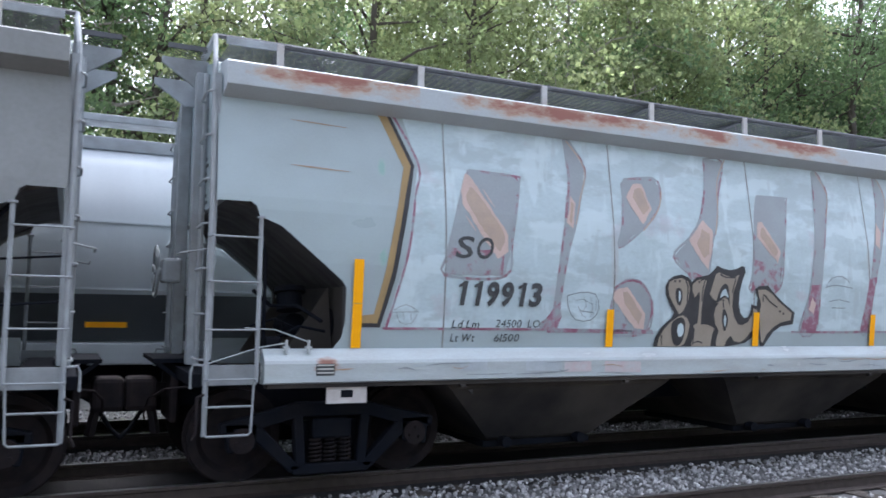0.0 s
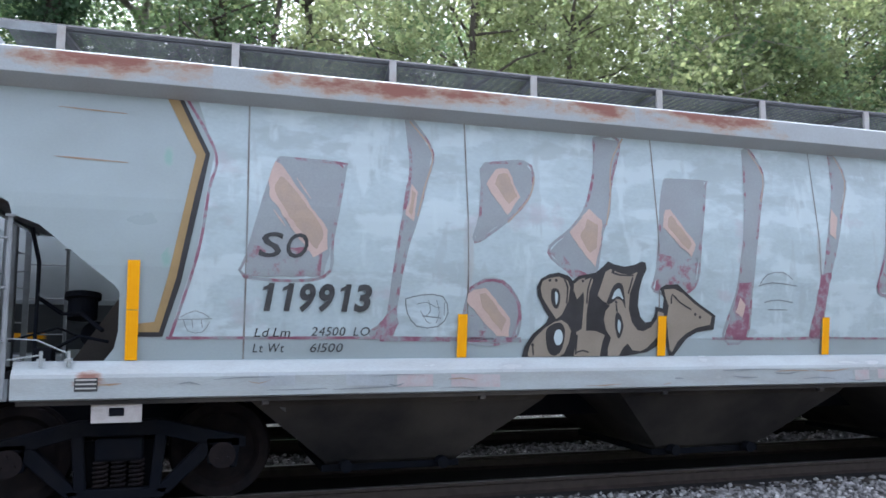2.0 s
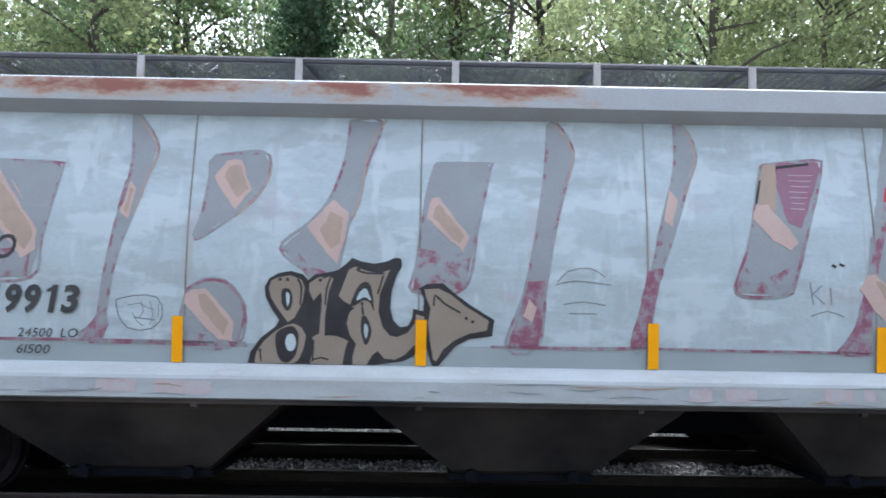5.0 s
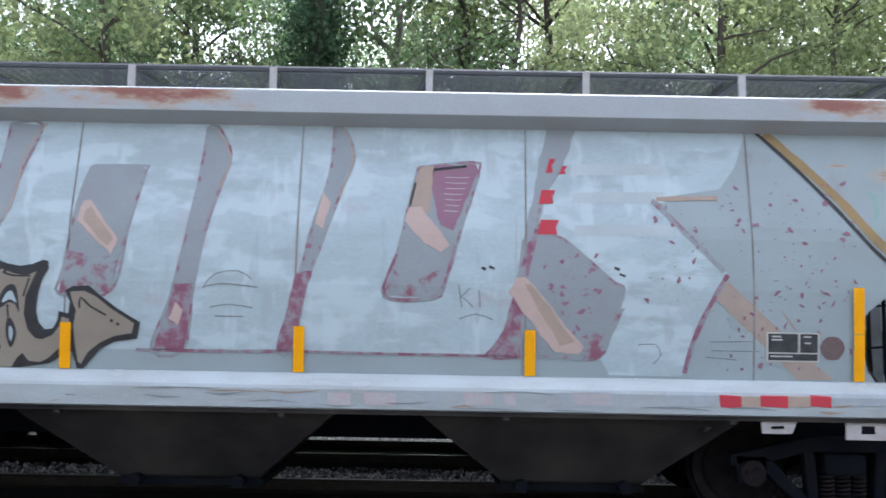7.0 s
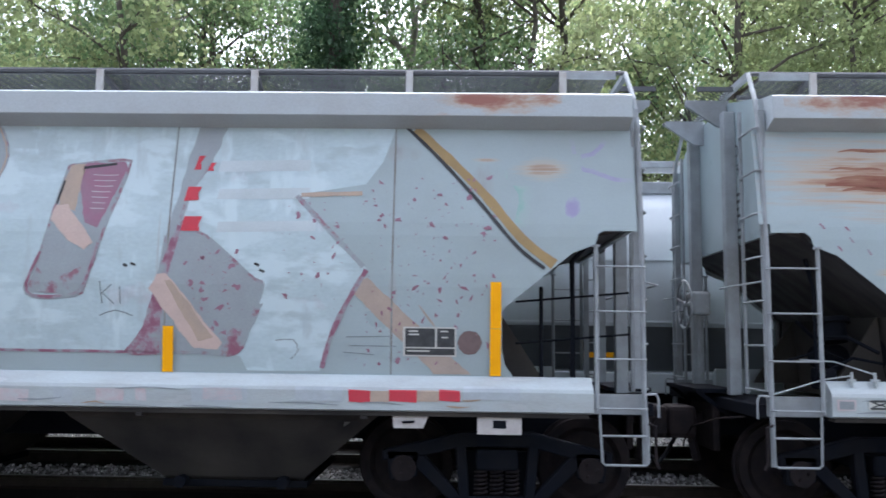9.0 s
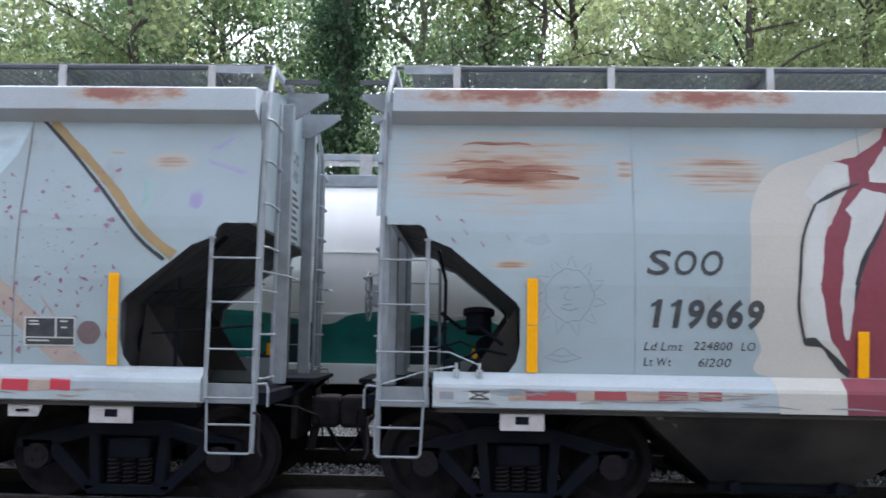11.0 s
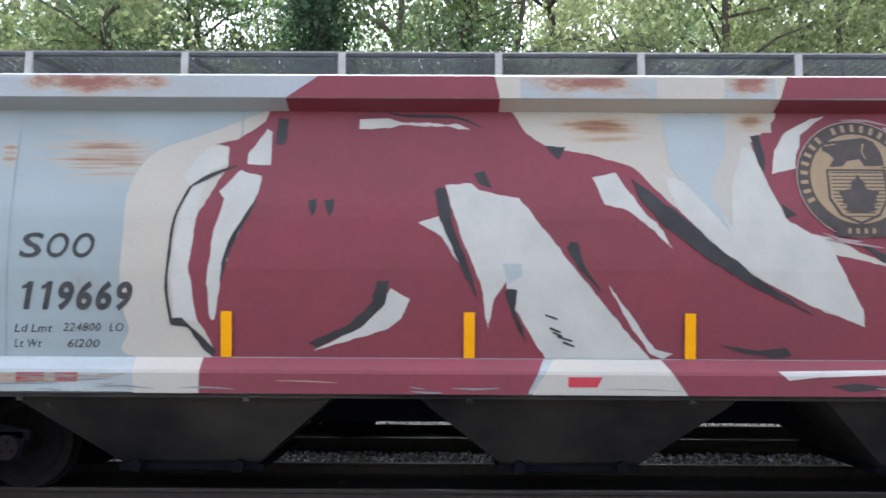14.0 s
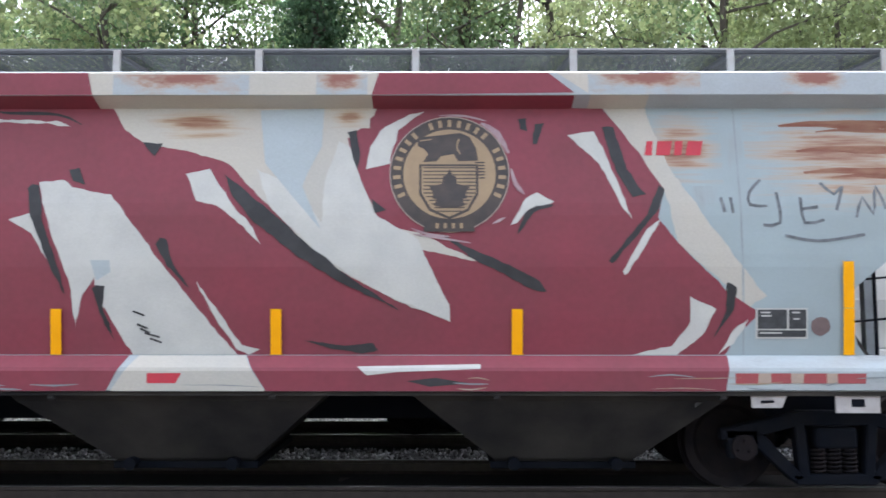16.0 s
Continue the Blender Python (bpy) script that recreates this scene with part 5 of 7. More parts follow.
    stroke("purple_scrawl", [(7.01, 3.61), (7.07, 3.33), (7.2, 3.28), (7.41, 3.2), (7.58, 3.19)], 0.05, PURPLE, car, 0.6)
    stroke("purple_scrawl", [(6.94, 3.41), (7.21, 3.45), (7.33, 3.59)], 0.05, PURPLE, car, 0.6)
    paint("purple_blot", [(6.96, 3.0), (7.05, 3.02), (7.08, 2.91), (7.01, 2.82), (6.94, 2.86)], PURPLE, car, 0.6, True)
    paint("teal_blot", [(6.29, 3.32), (6.53, 3.21), (6.65, 3.05), (6.59, 2.77), (6.45, 2.71), (6.5, 3.04)], TEAL_FADE, car, 0.6, True)
    paint("teal_blot", [(-6.03, 3.22), (-5.96, 3.24), (-5.95, 3.09), (-6.04, 3.04)], TEAL_FADE, car, 0.6, True)
    paint("teal_blot", [(-6.02, 2.27), (-5.93, 2.35), (-5.96, 2.15), (-6.05, 2.13)], TEAL_FADE, car, 0.6, True)
    stroke("rust_line", [(-6.92, 3.09), (-6.64, 3.08), (-6.33, 3.07)], 0.02, RUSTLINE, car, 2, True)
    stroke("rust_line", [(-6.92, 3.54), (-6.35, 3.52)], 0.015, RUSTLINE, car, 2, True)
    stain(6.4, 7.1, 3.13, 3.45, RUST_PALE, car)
    stain(6.03, 6.38, 3.35, 3.41, RUST_PALE, car)
    paint("tag_outline", [(-2.59, 1.35), (-2.57, 1.45), (-2.48, 1.58), (-2.34, 1.69), (-2.31, 1.75), (-2.37, 1.83), (-2.44, 1.96), (-2.45, 2.05), (-2.41, 2.13), (-2.32, 2.18), (-2.21, 2.2), (-2.1, 2.17), (-2.05, 2.12), (-1.99, 2.17), (-1.79, 2.21), (-1.71, 2.27), (-1.65, 2.33), (-1.57, 2.3), (-1.45, 2.28), (-1.34, 2.3), (-1.25, 2.34), (-1.2, 2.33), (-1.19, 2.26), (-1.24, 2.17), (-1.28, 2.03), (-1.29, 1.87), (-1.26, 1.76), (-1.2, 1.7), (-1.13, 1.71), (-1.09, 1.78), (-1.08, 1.87), (-0.99, 1.85), (-0.98, 1.96), (-1.03, 2.06), (-0.96, 2.1), (-0.81, 2.11), (-0.7, 2.02), (-0.55, 1.91), (-0.33, 1.78), (-0.35, 1.63), (-0.56, 1.6), (-0.69, 1.53), (-0.84, 1.35), (-0.9, 1.35), (-0.95, 1.51), (-1.16, 1.39), (-1.36, 1.36), (-1.43, 1.35)], INK, car, 6, label="black and khaki spray-painted tag with an arrow")
    for fill in (
            [(-2.32, 2.14), (-2.21, 2.16), (-2.11, 2.12), (-2.08, 2.05), (-2.1, 1.91), (-2.17, 1.77), (-2.23, 1.73), (-2.33, 1.86), (-2.39, 1.95), (-2.41, 2.04), (-2.39, 2.11)],
            [(-2.25, 1.7), (-2.17, 1.72), (-2.1, 1.68), (-2.06, 1.61), (-2.08, 1.49), (-2.13, 1.38), (-2.18, 1.352), (-2.52, 1.352), (-2.53, 1.37), (-2.51, 1.46), (-2.45, 1.55), (-2.35, 1.64)],
            [(-2.04, 2.09), (-1.97, 2.14), (-1.85, 2.17), (-1.82, 2.13), (-1.86, 2.02), (-1.89, 1.78), (-1.89, 1.62), (-1.76, 1.61), (-1.67, 1.57), (-1.7, 1.49), (-1.72, 1.352), (-2.01, 1.352), (-2.02, 1.37), (-1.99, 1.5), (-2.0, 1.6), (-1.94, 1.63), (-1.92, 1.94), (-1.93, 2.01), (-2.0, 1.93), (-2.04, 2.02)],
            [(-1.77, 1.97), (-1.73, 2.08), (-1.68, 2.22), (-1.62, 2.25), (-1.51, 2.21), (-1.39, 2.19), (-1.3, 2.23), (-1.34, 2.13), (-1.39, 2.0), (-1.4, 1.84), (-1.36, 1.7), (-1.29, 1.62), (-1.22, 1.61), (-1.13, 1.65), (-1.06, 1.74), (-1.05, 1.82), (-0.98, 1.8), (-0.97, 1.71), (-0.97, 1.57), (-1.06, 1.54), (-1.16, 1.44), (-1.24, 1.4), (-1.34, 1.41), (-1.4, 1.48), (-1.45, 1.44), (-1.5, 1.352), (-1.63, 1.352), (-1.63, 1.43), (-1.6, 1.54), (-1.66, 1.62), (-1.69, 1.73), (-1.67, 1.82), (-1.62, 1.87), (-1.67, 1.89)],
            [(-0.98, 2.05), (-0.85, 2.06), (-0.74, 2.01), (-0.61, 1.91), (-0.38, 1.77), (-0.4, 1.68), (-0.56, 1.65), (-0.69, 1.59), (-0.8, 1.5), (-0.86, 1.39), (-0.89, 1.41), (-0.92, 1.57), (-0.94, 1.74), (-0.92, 1.88), (-0.96, 1.97)]):
        paint("tag_fill", fill, KHAKI, car, 7)
    for hole, gap in (
            ([(-2.29, 2.02), (-2.25, 2.04), (-2.21, 2.02), (-2.19, 1.94), (-2.21, 1.85), (-2.25, 1.84), (-2.29, 1.91)], [(-2.25, 2.0), (-2.22, 1.98), (-2.22, 1.91), (-2.24, 1.88)]),
            ([(-2.26, 1.68), (-2.18, 1.69), (-2.13, 1.62), (-2.14, 1.48), (-2.18, 1.39), (-2.25, 1.36), (-2.31, 1.41), (-2.34, 1.54), (-2.33, 1.63)], [(-2.23, 1.61), (-2.18, 1.62), (-2.15, 1.55), (-2.17, 1.48), (-2.22, 1.47), (-2.25, 1.54)]),
            ([(-1.66, 1.89), (-1.62, 2.01), (-1.58, 2.08), (-1.52, 2.11), (-1.47, 2.06), (-1.44, 1.85), (-1.48, 1.92), (-1.54, 1.94), (-1.6, 1.9)], [(-1.6, 1.94), (-1.57, 2.02), (-1.52, 2.05), (-1.49, 2.0), (-1.47, 1.94), (-1.53, 1.97)]),
            ([(-1.55, 1.79), (-1.52, 1.8), (-1.48, 1.74), (-1.46, 1.65), (-1.49, 1.55), (-1.52, 1.54), (-1.55, 1.62), (-1.56, 1.7)], [(-1.52, 1.73), (-1.49, 1.68), (-1.5, 1.6), (-1.51, 1.59), (-1.53, 1.66)])):
        paint("tag_hole", hole, INK, car, 8, True)
        paint("tag_gap", gap, PALE, car, 9, True)
    for line in (
            [(-2.15, 2.13), (-2.11, 2.05), (-2.12, 1.89)], [(-1.99, 1.57), (-2.0, 1.37)], [(-1.99, 1.39), (-1.92, 1.41), (-1.85, 1.39)],
            [(-1.61, 2.22), (-1.51, 2.19), (-1.35, 2.19)], [(-1.36, 2.17), (-1.41, 2.0)], [(-1.84, 2.16), (-1.88, 2.04), (-1.89, 1.89)],
            [(-1.77, 1.97), (-1.72, 1.92), (-1.66, 1.89)], [(-1.55, 1.89), (-1.54, 1.81)], [(-0.89, 1.9), (-0.88, 2.0), (-0.79, 1.92), (-0.64, 1.84)],
            [(-2.48, 1.46), (-2.47, 1.37)], [(-1.89, 1.62), (-1.78, 1.62), (-1.66, 1.57)], [(-1.92, 2.14), (-1.84, 2.17)]):
        stroke("tag_line", line, 0.02, INK, car, 8)
    for x, z in ((-2.31, 2.12), (-2.24, 2.12), (-1.94, 2.12), (-1.59, 2.23), (-0.59, 1.79), (-0.53, 1.76), (-2.48, 1.47), (-1.55, 1.91)):
        paint("tag_dot", [(x + 0.016 * math.cos(a), z + 0.016 * math.sin(a)) for a in (k * math.pi / 4 for k in range(8))], INK, car, 8)
    stroke("scrawl", [(0.25, 2.13), (0.35, 2.24), (0.56, 2.27), (0.69, 2.19)], 0.012, SCRAWL, car, 3)
    stroke("scrawl", [(0.31, 1.93), (0.49, 1.96), (0.7, 1.93)], 0.012, SCRAWL, car, 3)
    stroke("scrawl", [(0.36, 1.85), (0.62, 1.85)], 0.012, SCRAWL, car, 3)
    stroke("scrawl", [(0.23, 2.11), (0.41, 2.15), (0.75, 2.12)], 0.012, SCRAWL, car, 3)
    stroke("scrawl", [(2.61, 1.86), (2.76, 1.91), (2.92, 1.86)], 0.012, SCRAWL, car, 3)
    stroke("scrawl", [(2.6, 2.18), (2.63, 1.97)], 0.012, SCRAWL, car, 3)
    stroke("scrawl", [(2.61, 2.05), (2.71, 2.15)], 0.012, SCRAWL, car, 3)
    stroke("scrawl", [(2.64, 2.06), (2.74, 1.97)], 0.012, SCRAWL, car, 3)
    stroke("scrawl", [(2.79, 2.13), (2.8, 1.97)], 0.012, SCRAWL, car, 3)
    stroke("scrawl", [(-3.81, 1.91), (-3.65, 1.95), (-3.44, 1.94), (-3.38, 1.78), (-3.48, 1.65), (-3.69, 1.65), (-3.79, 1.78), (-3.81, 1.91)], 0.012, SCRAWL, car, 3)
    for pts in ([(-3.7, 1.86), (-3.6, 1.88), (-3.52, 1.84), (-3.46, 1.83)], [(-3.66, 1.8), (-3.6, 1.7), (-3.55, 1.68)], [(-3.58, 1.9), (-3.56, 1.8), (-3.6, 1.75)], [(-3.5, 1.9), (-3.47, 1.78), (-3.5, 1.68)], [(-3.42, 1.88), (-3.42, 1.75)],
                [(-5.85, 1.72), (-5.72, 1.78), (-5.6, 1.72)], [(-5.82, 1.7), (-5.78, 1.6), (-5.66, 1.59), (-5.6, 1.68)], [(-5.75, 1.7), (-5.74, 1.63)], [(-5.67, 1.7), (-5.66, 1.63)], [(-5.88, 1.7), (-5.58, 1.71)]):
        stroke("scrawl", pts, 0.007, SCRAWL, car, 3)
    stroke("scrawl", [(-3.64, 1.75), (-3.45, 1.73)], 0.012, SCRAWL, car, 3)
    stroke("scrawl", [(4.26, 1.65), (4.42, 1.66), (4.47, 1.56), (4.4, 1.48)], 0.01, SCRAWL, car, 3)
    stroke("scrawl", [(4.91, 1.69), (5.33, 1.7)], 0.01, SCRAWL, car, 3)
    stroke("scrawl", [(4.94, 1.61), (5.38, 1.61)], 0.01, SCRAWL, car, 3)
    stroke("scrawl", [(4.89, 1.55), (5.17, 1.53)], 0.01, SCRAWL, car, 3)
    stroke("ink_mark", [(2.81, 2.34), (2.85, 2.32)], 0.03, INK, car, 3)
    stroke("ink_mark", [(2.88, 2.35), (2.93, 2.33)], 0.03, INK, car, 3)
    stroke("ink_mark", [(4.04, 2.36), (4.09, 2.34)], 0.03, INK, car, 3)
    stroke("ink_mark", [(4.09, 2.3), (4.14, 2.28)], 0.03, INK, car, 3)
    lettering("SO", -5.22, 2.275, 0.235, LETTER, car, weight=0.004, width=0.47, layer=3.5)
    lettering("119913", -5.21, 1.795, 0.245, LETTER, car, weight=0.013, shear=0.16, width=1.06, layer=6)
    lettering("Ld Lm", -5.21, 1.55, 0.085, LETTER, car, width=0.32, layer=4)
    lettering("24500  LO", -4.7, 1.56, 0.085, LETTER, car, width=0.55, layer=4)
    lettering("Lt Wt", -5.22, 1.41, 0.085, LETTER, car, width=0.28, layer=4)
    lettering("61500", -4.71, 1.41, 0.085, LETTER, car, width=0.31, layer=4)
    stain(-7.4, -5.64, 3.773, 3.985, RUST_EAVE, car)
    stain(-5.43, -2.26, 3.773, 3.985, RUST_EAVE, car)
    stain(-2.33, -1.32, 3.773, 3.985, RUST_EAVE, car)
    stain(-1.27, 0.7, 3.773, 3.985, RUST_EAVE, car)
    stain(5.58, 6.9, 3.773, 3.985, RUST_EAVE, car)
    paint("tape", [(4.96, 1.22), (5.16, 1.21), (5.16, 1.1), (4.97, 1.11)], RED, car, 2)
    paint("tape", [(5.33, 1.22), (5.58, 1.22), (5.58, 1.11), (5.33, 1.12)], RED, car, 2)
    paint("tape", [(5.78, 1.23), (5.97, 1.22), (5.97, 1.12), (5.78, 1.13)], RED, car, 2)
    paint("tape", [(5.16, 1.21), (5.33, 1.21), (5.33, 1.11), (5.16, 1.11)], TAN, car, 2)
    paint("tape", [(5.58, 1.22), (5.78, 1.22), (5.78, 1.12), (5.58, 1.12)], TAN, car, 2)
    paint("tape_patch", [(0.93, 1.17), (1.4, 1.17), (1.41, 1.05), (0.94, 1.05)], TAPE_GREY, car, 2)
    paint("tape_patch", [(2.28, 1.2), (2.45, 1.19), (2.45, 1.06), (2.28, 1.07)], TAPE_GREY, car, 2)
    paint("tape_patch", [(3.53, 1.22), (4.04, 1.22), (4.05, 1.09), (3.54, 1.09)], TAPE_GREY, car, 2)
    paint("tape_patch", [(4.48, 1.24), (4.91, 1.24), (4.91, 1.11), (4.48, 1.11)], TAPE_GREY, car, 2)
    paint("tape_patch", [(6.0, 1.26), (6.51, 1.26), (6.51, 1.14), (6.0, 1.14)], TAPE_GREY, car, 2)
    paint("tape_patch", [(1.43, 1.18), (1.64, 1.18), (1.64, 1.06), (1.44, 1.07)], PINK_FADE, car, 2)
    paint("tape_patch", [(1.76, 1.19), (2.05, 1.18), (2.05, 1.07), (1.77, 1.08)], PINK_FADE, car, 2)
    paint("tape_patch", [(2.66, 1.2), (2.92, 1.2), (2.92, 1.09), (2.67, 1.09)], PINK_FADE, car, 2)
    paint("tape_patch", [(3.02, 1.21), (3.12, 1.2), (3.13, 1.09), (3.03, 1.1)], PINK_FADE, car, 2)
    paint("tape_patch", [(3.64, 1.22), (3.99, 1.22), (4.0, 1.11), (3.64, 1.11)], PINK_FADE, car, 2)
    paint("tape_patch", [(-5.17, 1.23), (-4.85, 1.23), (-4.85, 1.12), (-5.16, 1.12)], TAPE_GREY, car, 2)
    paint("tape_patch", [(-4.39, 1.22), (-3.94, 1.21), (-3.94, 1.1), (-4.39, 1.11)], TAPE_GREY, car, 2)
    paint("tape_patch", [(-3.91, 1.21), (-3.56, 1.2), (-3.56, 1.09), (-3.91, 1.09)], PINK_FADE, car, 2)
    paint("tape_patch", [(-3.38, 1.2), (-2.88, 1.19), (-2.88, 1.07), (-3.38, 1.08)], PINK_FADE, car, 2)
    stain(-6.77, -6.36, 1.04, 1.33, RUST_SILL, car)
    paint("sill_label", [(-6.66, 1.10), (-6.48, 1.10), (-6.48, 1.21), (-6.66, 1.21)], LETTER, car, 4, label="small black label with pale lines")
    for z in (1.12, 1.155, 1.19):
        paint("writing_bar", [(-6.65, z), (-6.49, z), (-6.49, z + 0.012), (-6.65, z + 0.012)], WHITE, car, 5)
    stain(3.14, 3.39, 1.56, 2.34, DRIP, car)
    stain(5.24, 5.42, 1.5, 2.6, DRIP_GREY, car)
    stain(-3.29, -3.06, 1.56, 3.14, DRIP, car)
    stain(-1.11, -0.94, 1.59, 3.19, DRIP, car)
    stain(1.03, 1.15, 1.63, 3.23, DRIP, car)
    stain(3.11, 3.15, 1.67, 3.27, DRIP, car)
    grime(22, 5, (4.9, 1.5), (6.9, 3.6), GRIME, car)
    scratches(43, 30, -7.0, 6.4, car)


def paint_second(car):
    paint("sill_label", [(-7.1, 1.09), (-6.93, 1.09), (-6.93, 1.19), (-7.1, 1.19)], PINK_FADE, car, 3, label="small worn plate in a pale frame")
    paint("writing_bar", [(-7.08, 1.105), (-6.95, 1.105), (-6.95, 1.175), (-7.08, 1.175)], SCRAWL, car, 4)
    paint("sill_label", [(-6.82, 1.10), (-6.62, 1.10), (-6.62, 1.19), (-6.82, 1.19)], WHITE, car, 3)
    for z in (1.105, 1.17):
        paint("writing_bar", [(-6.81, z), (-6.63, z), (-6.63, z + 0.018), (-6.81, z + 0.018)], LETTER, car, 4)
    stroke("writing_bar", [(-6.79, 1.125), (-6.65, 1.17)], 0.014, LETTER, car, 4)
    stroke("writing_bar", [(-6.79, 1.17), (-6.65, 1.125)], 0.014, LETTER, car, 4)
    scratches(41, 26, -7.0, -3.9, car)
    scratches(42, 16, -3.9, 6.4, car)
    grime(23, 12, (-7.0, 1.5), (-3.9, 3.6), GRIME, car)
    grime(24, 8, (4.6, 1.5), (7.0, 3.6), GRIME, car)
    paint("cream_underpaint", [(-3.99, 3.27), (-3.49, 3.47), (-3.01, 3.67), (-2.69, 3.87), (-2.65, 1.35), (-4.11, 1.35), (-4.16, 1.61), (-4.25, 1.92), (-4.24, 2.45), (-4.21, 2.93)], CREAM, car, 1, True, label="cream first coat behind the maroon letters")
    paint("maroon_fill", [(-2.84, 3.87), (-2.96, 3.59), (-3.22, 3.4), (-3.43, 3.36), (-3.29, 3.32), (-3.29, 3.16), (-3.4, 2.94), (-3.55, 2.67), (-3.62, 2.19), (-3.54, 1.72), (-3.39, 1.46), (-3.38, 1.35), (-1.09, 1.35), (0.98, 1.35), (2.64, 1.35), (5.16, 1.35), (5.24, 1.5), (5.48, 1.73), (5.2, 1.92), (4.74, 2.38), (4.56, 2.62), (4.63, 2.89), (4.36, 3.31), (4.18, 3.56), (3.95, 3.87), (1.11, 3.87), (-1.06, 3.87)], MAROON, car, 2, label="large maroon spray-painted letters")
    paint("white_edge", [(-3.51, 3.32), (-3.3, 3.34), (-3.3, 3.16), (-3.45, 3.1), (-3.52, 2.88), (-3.62, 2.19), (-3.53, 1.67), (-3.74, 1.71), (-3.79, 2.19), (-3.73, 2.64), (-3.62, 2.94), (-3.71, 3.05)], WHITE, car, 2)
    paint("white_shine", [(-3.17, 3.1), (-2.97, 3.04), (-2.99, 2.89), (-3.06, 2.71), (-3.23, 2.35), (-3.32, 2.04), (-3.37, 1.69), (-3.4, 1.69), (-3.45, 2.03), (-3.4, 2.46), (-3.31, 2.82), (-3.36, 2.89)], WHITE, car, 3)
    paint("white_shine", [(-3.11, 3.26), (-2.94, 3.51), (-2.89, 3.48), (-2.89, 3.15), (-3.11, 3.16)], WHITE, car, 3)
    stroke("ink_line", [(-3.21, 3.14), (-3.42, 3.06), (-3.63, 2.94)], 0.05, INK, car, 4, True)
    stroke("ink_line", [(-3.63, 2.94), (-3.76, 2.64), (-3.8, 2.29), (-3.82, 1.98), (-3.77, 1.68)], 0.03, INK, car, 4)
    paint("ink_wedge", [(-3.79, 1.69), (-3.67, 1.71), (-3.54, 1.59), (-3.35, 1.41), (-3.38, 1.35), (-3.46, 1.41), (-3.62, 1.62), (-3.77, 1.64)], INK, car, 4)
    paint("ink_wedge", [(-2.84, 3.62), (-2.74, 3.61), (-2.76, 3.39), (-2.79, 3.35), (-2.86, 3.36)], INK, car, 4)
    stroke("ink_line", [(-3.01, 2.81), (-3.13, 2.59), (-3.24, 2.4), (-3.31, 2.19)], 0.05, INK, car, 4, True)
    stroke("ink_line", [(-3.16, 2.51), (-3.26, 2.3), (-3.32, 2.04)], 0.04, INK, car, 4, True)
    paint("ink_mark", [(-2.52, 2.81), (-2.44, 2.82), (-2.45, 2.7), (-2.48, 2.65), (-2.51, 2.73)], INK, car, 4)
    paint("ink_mark", [(-2.37, 2.81), (-2.28, 2.82), (-2.29, 2.7), (-2.32, 2.65), (-2.35, 2.73)], INK, car, 4)
    paint("white_shine", [(-2.06, 3.61), (-1.78, 3.62), (-1.66, 3.58), (-1.14, 3.57), (-1.0, 3.51), (-1.28, 3.54), (-1.68, 3.55), (-1.77, 3.52), (-2.06, 3.51)], WHITE, car, 3)
    stroke("ink_line", [(-1.82, 3.7), (-1.66, 3.65), (-1.14, 3.63), (-0.9, 3.53)], 0.04, INK, car, 3, True)
    paint("white_shine", [(-1.74, 1.99), (-1.56, 1.89), (-1.64, 1.71), (-1.77, 1.61), (-2.13, 1.5), (-2.45, 1.41), (-2.13, 1.58), (-1.87, 1.76)], WHITE, car, 3)
    paint("ink_swoosh", [(-1.86, 2.06), (-1.75, 2.06), (-1.79, 1.84), (-2.02, 1.62), (-2.41, 1.44), (-2.5, 1.48), (-2.13, 1.65), (-1.91, 1.86)], INK, car, 4)
    paint("white_leg", [(-1.24, 2.96), (-1.0, 2.98), (-0.92, 2.91), (-0.55, 2.84), (-0.15, 2.32), (0.31, 1.75), (0.66, 1.35), (-0.31, 1.35), (-0.65, 1.9), (-0.67, 2.06), (-0.78, 1.9), (-0.84, 1.61), (-0.91, 2.05), (-1.09, 2.47)], WHITE, car, 3, label="white highlight bar")
    paint("white_shine", [(-1.49, 2.6), (-1.27, 2.67), (-1.1, 2.21), (-1.17, 2.3), (-1.27, 2.47)], WHITE, car, 3)
    paint("ink_wedge", [(-1.34, 2.9), (-1.3, 2.94), (-1.23, 2.93), (-1.17, 2.58), (-1.01, 2.16), (-0.94, 1.9), (-1.09, 2.18), (-1.29, 2.63)], INK, car, 5)
    paint("ink_wedge", [(-0.69, 1.96), (-0.65, 1.99), (-0.57, 1.98), (-0.59, 1.8), (-0.48, 1.48), (-0.62, 1.74)], INK, car, 5)
    paint("ink_mark", [(-0.97, 3.08), (-0.87, 3.1), (-0.8, 2.93), (-0.92, 2.97)], INK, car, 4)
    paint("blue_patch", [(-0.71, 2.22), (-0.53, 2.22), (-0.52, 2.11), (-0.65, 2.03)], BLUE_PATCH, car, 4)
    paint("ink_wedge", [(-0.11, 2.37), (-0.07, 2.43), (-0.01, 2.42), (0.05, 2.22), (0.21, 1.96), (0.0, 2.17)], INK, car, 4)
    paint("white_shine", [(0.27, 2.03), (0.36, 1.91), (0.7, 1.44), (0.87, 1.4), (0.77, 1.35), (0.65, 1.4), (0.49, 1.62)], WHITE, car, 3)
    stroke("ink_mark", [(-0.31, 1.75), (-0.2, 1.71)], 0.022, INK, car, 5)
    stroke("ink_mark", [(-0.27, 1.63), (-0.17, 1.59)], 0.022, INK, car, 5)
    stroke("ink_mark", [(-0.24, 1.59), (-0.15, 1.55)], 0.022, INK, car, 5)
